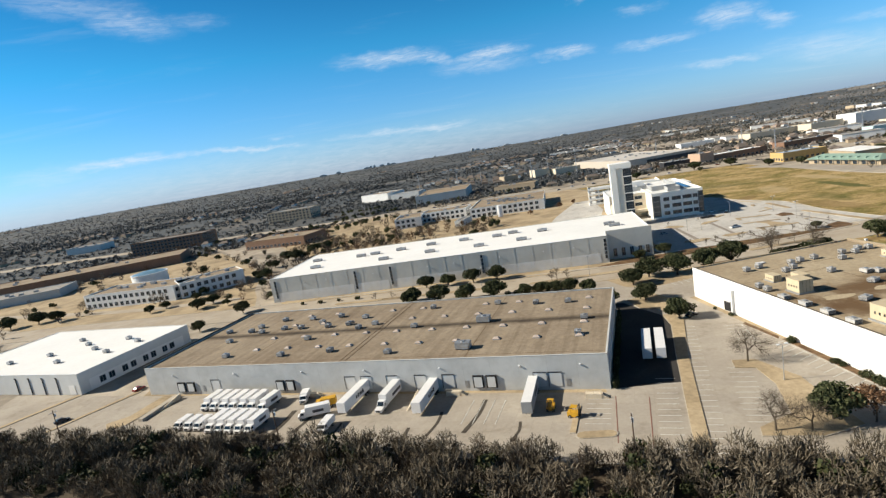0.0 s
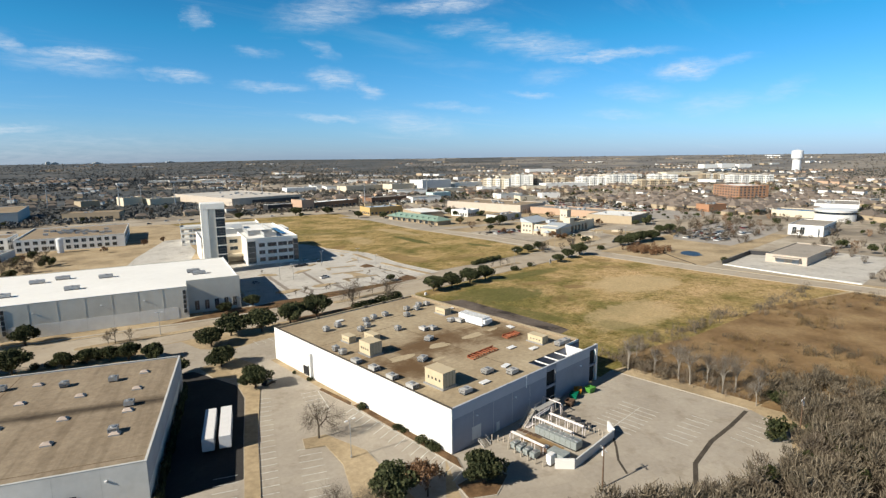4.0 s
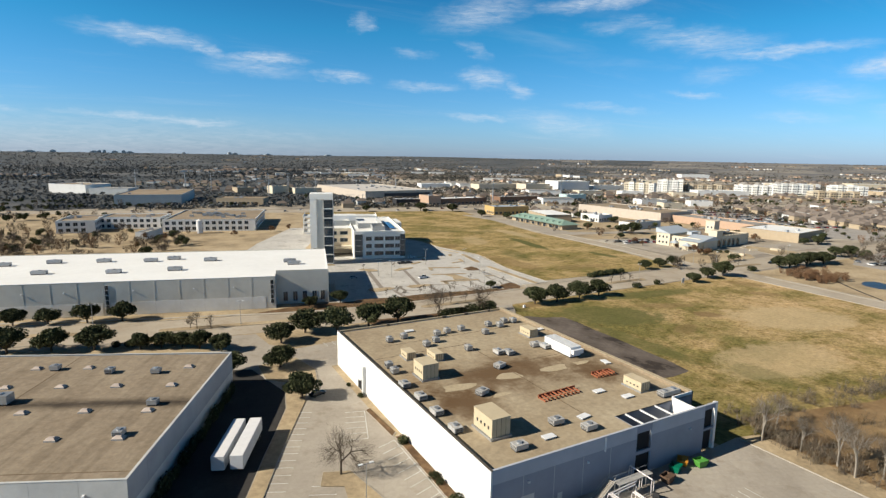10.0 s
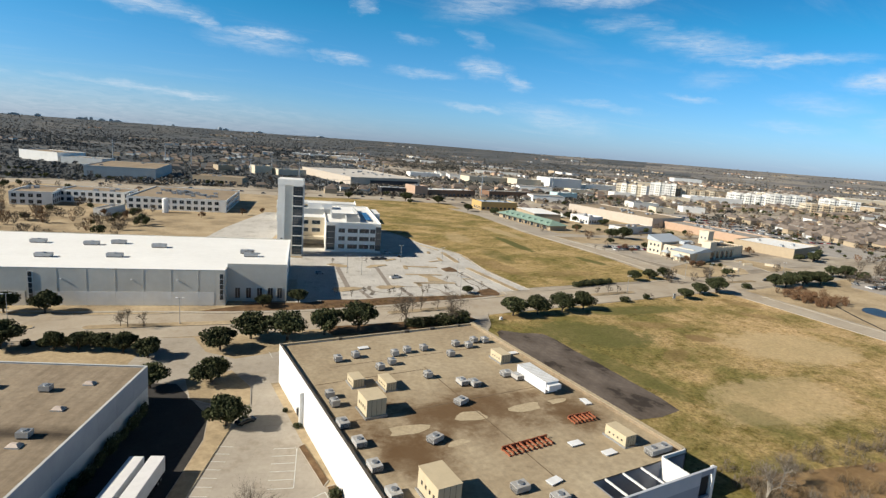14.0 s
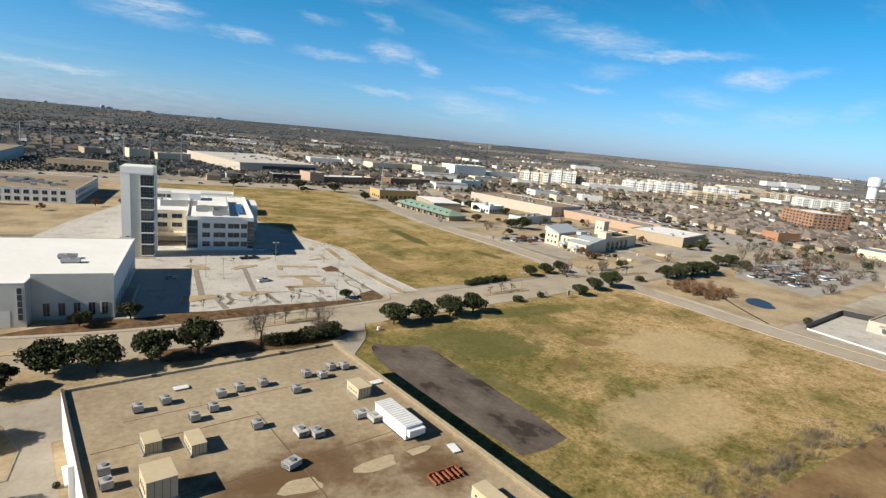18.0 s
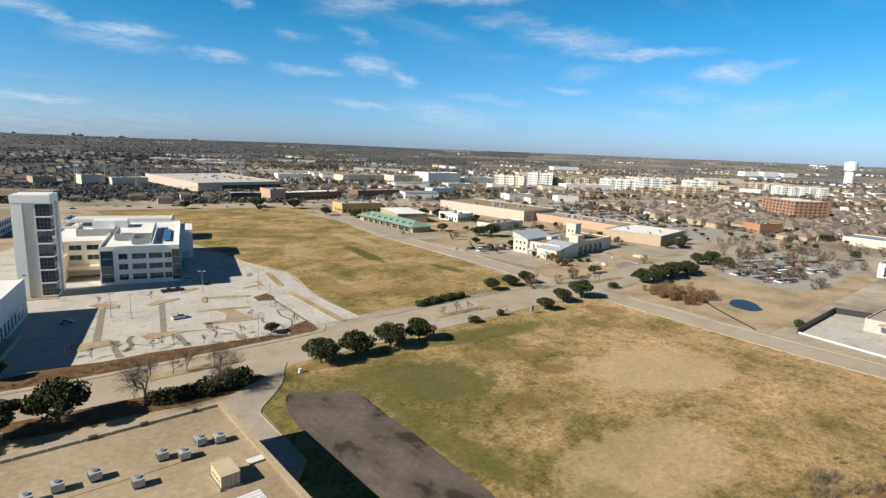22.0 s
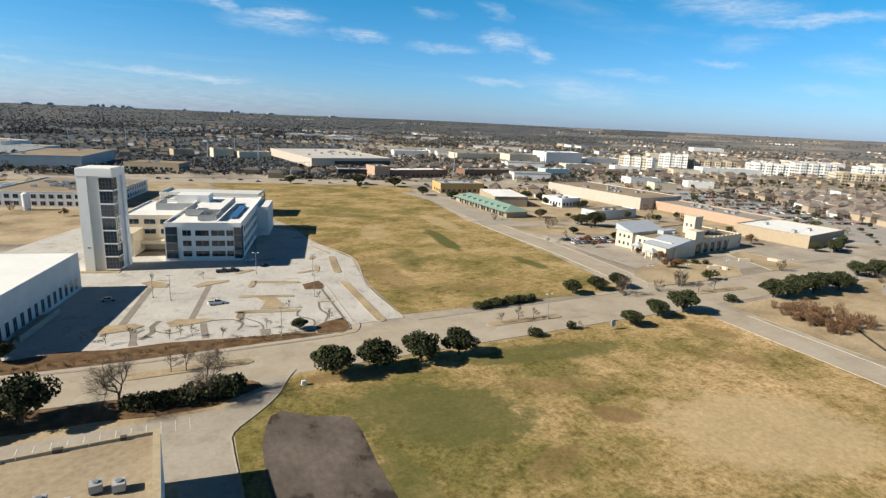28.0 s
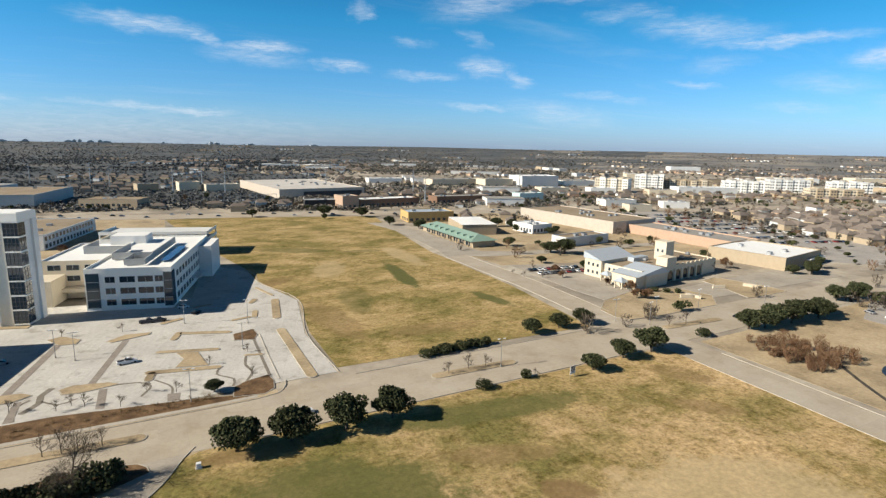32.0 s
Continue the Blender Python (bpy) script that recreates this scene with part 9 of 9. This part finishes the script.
for head, w, h in TOWERS:
    r = 4700
    x, y = 60 + r * math.sin(radians(head)), 60 + r * math.cos(radians(head))
    z = town_height(x, y)
    box(skyline, x - w / 2, x + w / 2, y - 12, y + 12, z - 3, z + h)
    box(skyline, x - w / 4, x + w / 4, y - 8, y + 8, z + h, z + h + 5)
solid("city_towers", skyline, wall_grey, "far grey office towers on the skyline", "towers", kind="stuff")


def far_woods(name, n, d_lo, d_hi, size, quads, label, leaf=0.55, west=None):
    """Low overlapping crowns; dense to the west, in belts between the fields to the east."""
    pts = []
    while len(pts) < n:
        x, y, r = town_point(d_lo, d_hi)
        head = math.degrees(math.atan2(x - 60, y - 60))
        if west is not None and west != (head < 20 + 14 * noise.noise((x * 0.002, y * 0.002, 9.0))):
            continue
        belt = noise.noise((x * 0.0022, y * 0.0032, 1.7)) + 0.5 * noise.noise((x * 0.008, y * 0.008, 4.2)) + 0.4 * noise.noise((x * 0.02, y * 0.02, 7.1))
        if belt < (-0.42 if head < 22 else -0.2 if head < 46 else 0.02) and rng.random() < 0.86:
            continue
        if head > 30 and rng.random() < 0.3:
            continue
        if free(x, y, 5):
            pts.append((x, y, r))
    vs = []
    for x, y, r in pts:
        s = size * (0.5 + 0.9 * rng.random()) * (1 + r / 9000)
        c = ball_points(quads, (x, y, town_height(x, y) + s * 0.62), (s * 1.2, s * 1.2, s * 0.6), 0.2)
        up = np.stack([rng.normal(size=quads) * 0.8, rng.normal(size=quads) * 0.8, np.ones(quads)], 1)
        a = np.cross(up, rng.normal(size=(quads, 3)))
        a /= np.linalg.norm(a, axis=1)[:, None]
        b = np.cross(up, a)
        b /= np.linalg.norm(b, axis=1)[:, None]
        a, b = a * s * leaf, b * s * leaf * 0.8
        vs.append(np.stack([c - a - b, c + a - b * 0.7, c + a + b * 0.7, c - a + b], 1).reshape(-1, 3))
    v = np.concatenate(vs)
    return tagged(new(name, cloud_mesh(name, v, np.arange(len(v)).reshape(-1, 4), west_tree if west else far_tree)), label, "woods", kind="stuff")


part("shop_front", boxes((30, 49.6, -0.12, -0.02, 0.4, 3.4)), glass, end_store, "dark shop windows")
part("canopy", boxes((28, 50.4, -2.4, -0.13, 3.6, 4.2), (50.02, 52, 2, 43, 3.6, 4.2)), wall_white, end_store)
part("shop_front", boxes((50.02, 50.12, 2, 43, 0.4, 3.4)), glass, end_store)
near_spots = []
while len(near_spots) < 620:
    x, y, r = town_point(260, 820)
    if free(x, y, 3) and (x < 200 or rng.random() < 0.6):
        near_spots.append((x, y, 0.75 + 0.7 * rng.random()))
near_spots += [(rng.uniform(345, 470), rng.uniform(58, 130), 0.7 + 0.5 * rng.random()) for _ in range(90)] + [(rng.uniform(450, 700), rng.uniform(160, 430), 0.6 + 0.4 * rng.random()) for _ in range(110)]
lot_trees = []
while len(lot_trees) < 900:
    x, y = rng.uniform(440, 1150), rng.uniform(-120, 600)
    if all(not (-3 < (x - a) * c + (y - b) * s < w + 3 and -3 < (y - b) * c - (x - a) * s < d + 3) for a, b, c, s, w, d in FAR_BLOCKS) and noise.noise((x * 0.011, y * 0.011, 8)) > -0.2:
        lot_trees.append((x, y, 0.7 + 0.6 * rng.random()))
scatter("town_trees", lot_trees[:430], ("far",), twig_grey, "grey bare trees between the houses", "woods")
scatter("town_trees", lot_trees[430:640], ("far",), twig_red, "red-brown winter trees between the houses", "woods")
scatter("town_trees", lot_trees[640:], ("leafy",), shrub_leaf, "dull evergreen trees between the houses", "woods")
scatter("bare_woods", near_spots[:430] + near_spots[620:700], ("far",), twig_grey, "grey bare winter trees between the buildings", "woods")
scatter("evergreen_woods", near_spots[430:540] + near_spots[720:760], ("leaf",), shrub_leaf, "dull evergreen trees between the buildings", "woods")
scatter("red_woods", near_spots[540:620] + near_spots[700:720] + near_spots[760:], ("far",), twig_red, "red-brown winter trees between the buildings", "woods")

# bare trees and dark belts between the long warehouse and the offices
GROVE = [(-190, 330), (-130, 340), (10, 322), (30, 376), (-60, 372), (-112, 424), (-200, 440)]
grove = []
while len(grove) < 150:
    x, y = rng.uniform(-200, 40), rng.uniform(320, 440)
    if in_poly(x, y, GROVE) and free(x, y, 3) and noise.noise((x * 0.02, y * 0.05, 2.0)) > -0.2:
        grove.append((x, y, 0.7 + 0.6 * rng.random()))
scatter("bare_grove", grove[:95], ("far",), twig_grey, "grey bare trees on the tan grass before the offices", "woods")
scatter("brown_grove", grove[95:120], ("far",), twig_red, "red-brown winter trees before the offices", "woods")
belts = [(x0 + (x1 - x0) * k / n + rng.normal() * 3, y0 + (y1 - y0) * k / n + rng.normal() * 4, 0.8 + 0.6 * rng.random()) for x0, y0, x1, y1, n in ((-230, 470, -120, 560, 26), (-260, 520, -150, 640, 16), (-190, 740, -120, 712, 10), (-80, 694, -50, 686, 6), (-150, 640, -20, 640, 14), (-330, 600, -230, 560, 16)) for k in range(n)]
west_trees = []
while len(west_trees) < 120:
    x, y = rng.uniform(-520, -190), rng.uniform(190, 560)
    if free(x, y, 4) and noise.noise((x * 0.012, y * 0.012, 5.0)) > -0.25:
        west_trees.append((x, y, 0.6 + 0.6 * rng.random()))
scatter("western_bare_trees", west_trees[:75], ("far",), twig_grey, "grey bare trees along the western streets", "woods")
scatter("western_evergreens", west_trees[75:], ("leafy",), shrub_leaf, "dark evergreen trees along the western streets", "woods")
scatter("evergreen_belt", belts + grove[120:], ("leaf",), shrub_leaf, "dark evergreen trees in belts beside the road", "woods")
houses("town_homes", 46, 600, 1150, "brown and white homes with pitched roofs among trees", (56, 84), 0.0)
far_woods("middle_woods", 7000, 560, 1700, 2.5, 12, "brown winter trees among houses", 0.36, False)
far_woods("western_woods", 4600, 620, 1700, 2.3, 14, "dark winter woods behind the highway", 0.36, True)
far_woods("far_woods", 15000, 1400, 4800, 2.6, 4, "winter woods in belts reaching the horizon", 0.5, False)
far_woods("far_western_woods", 19000, 1400, 4800, 2.5, 4, "dark woods on the far hills, tinted blue-grey for haze", 0.5, True)
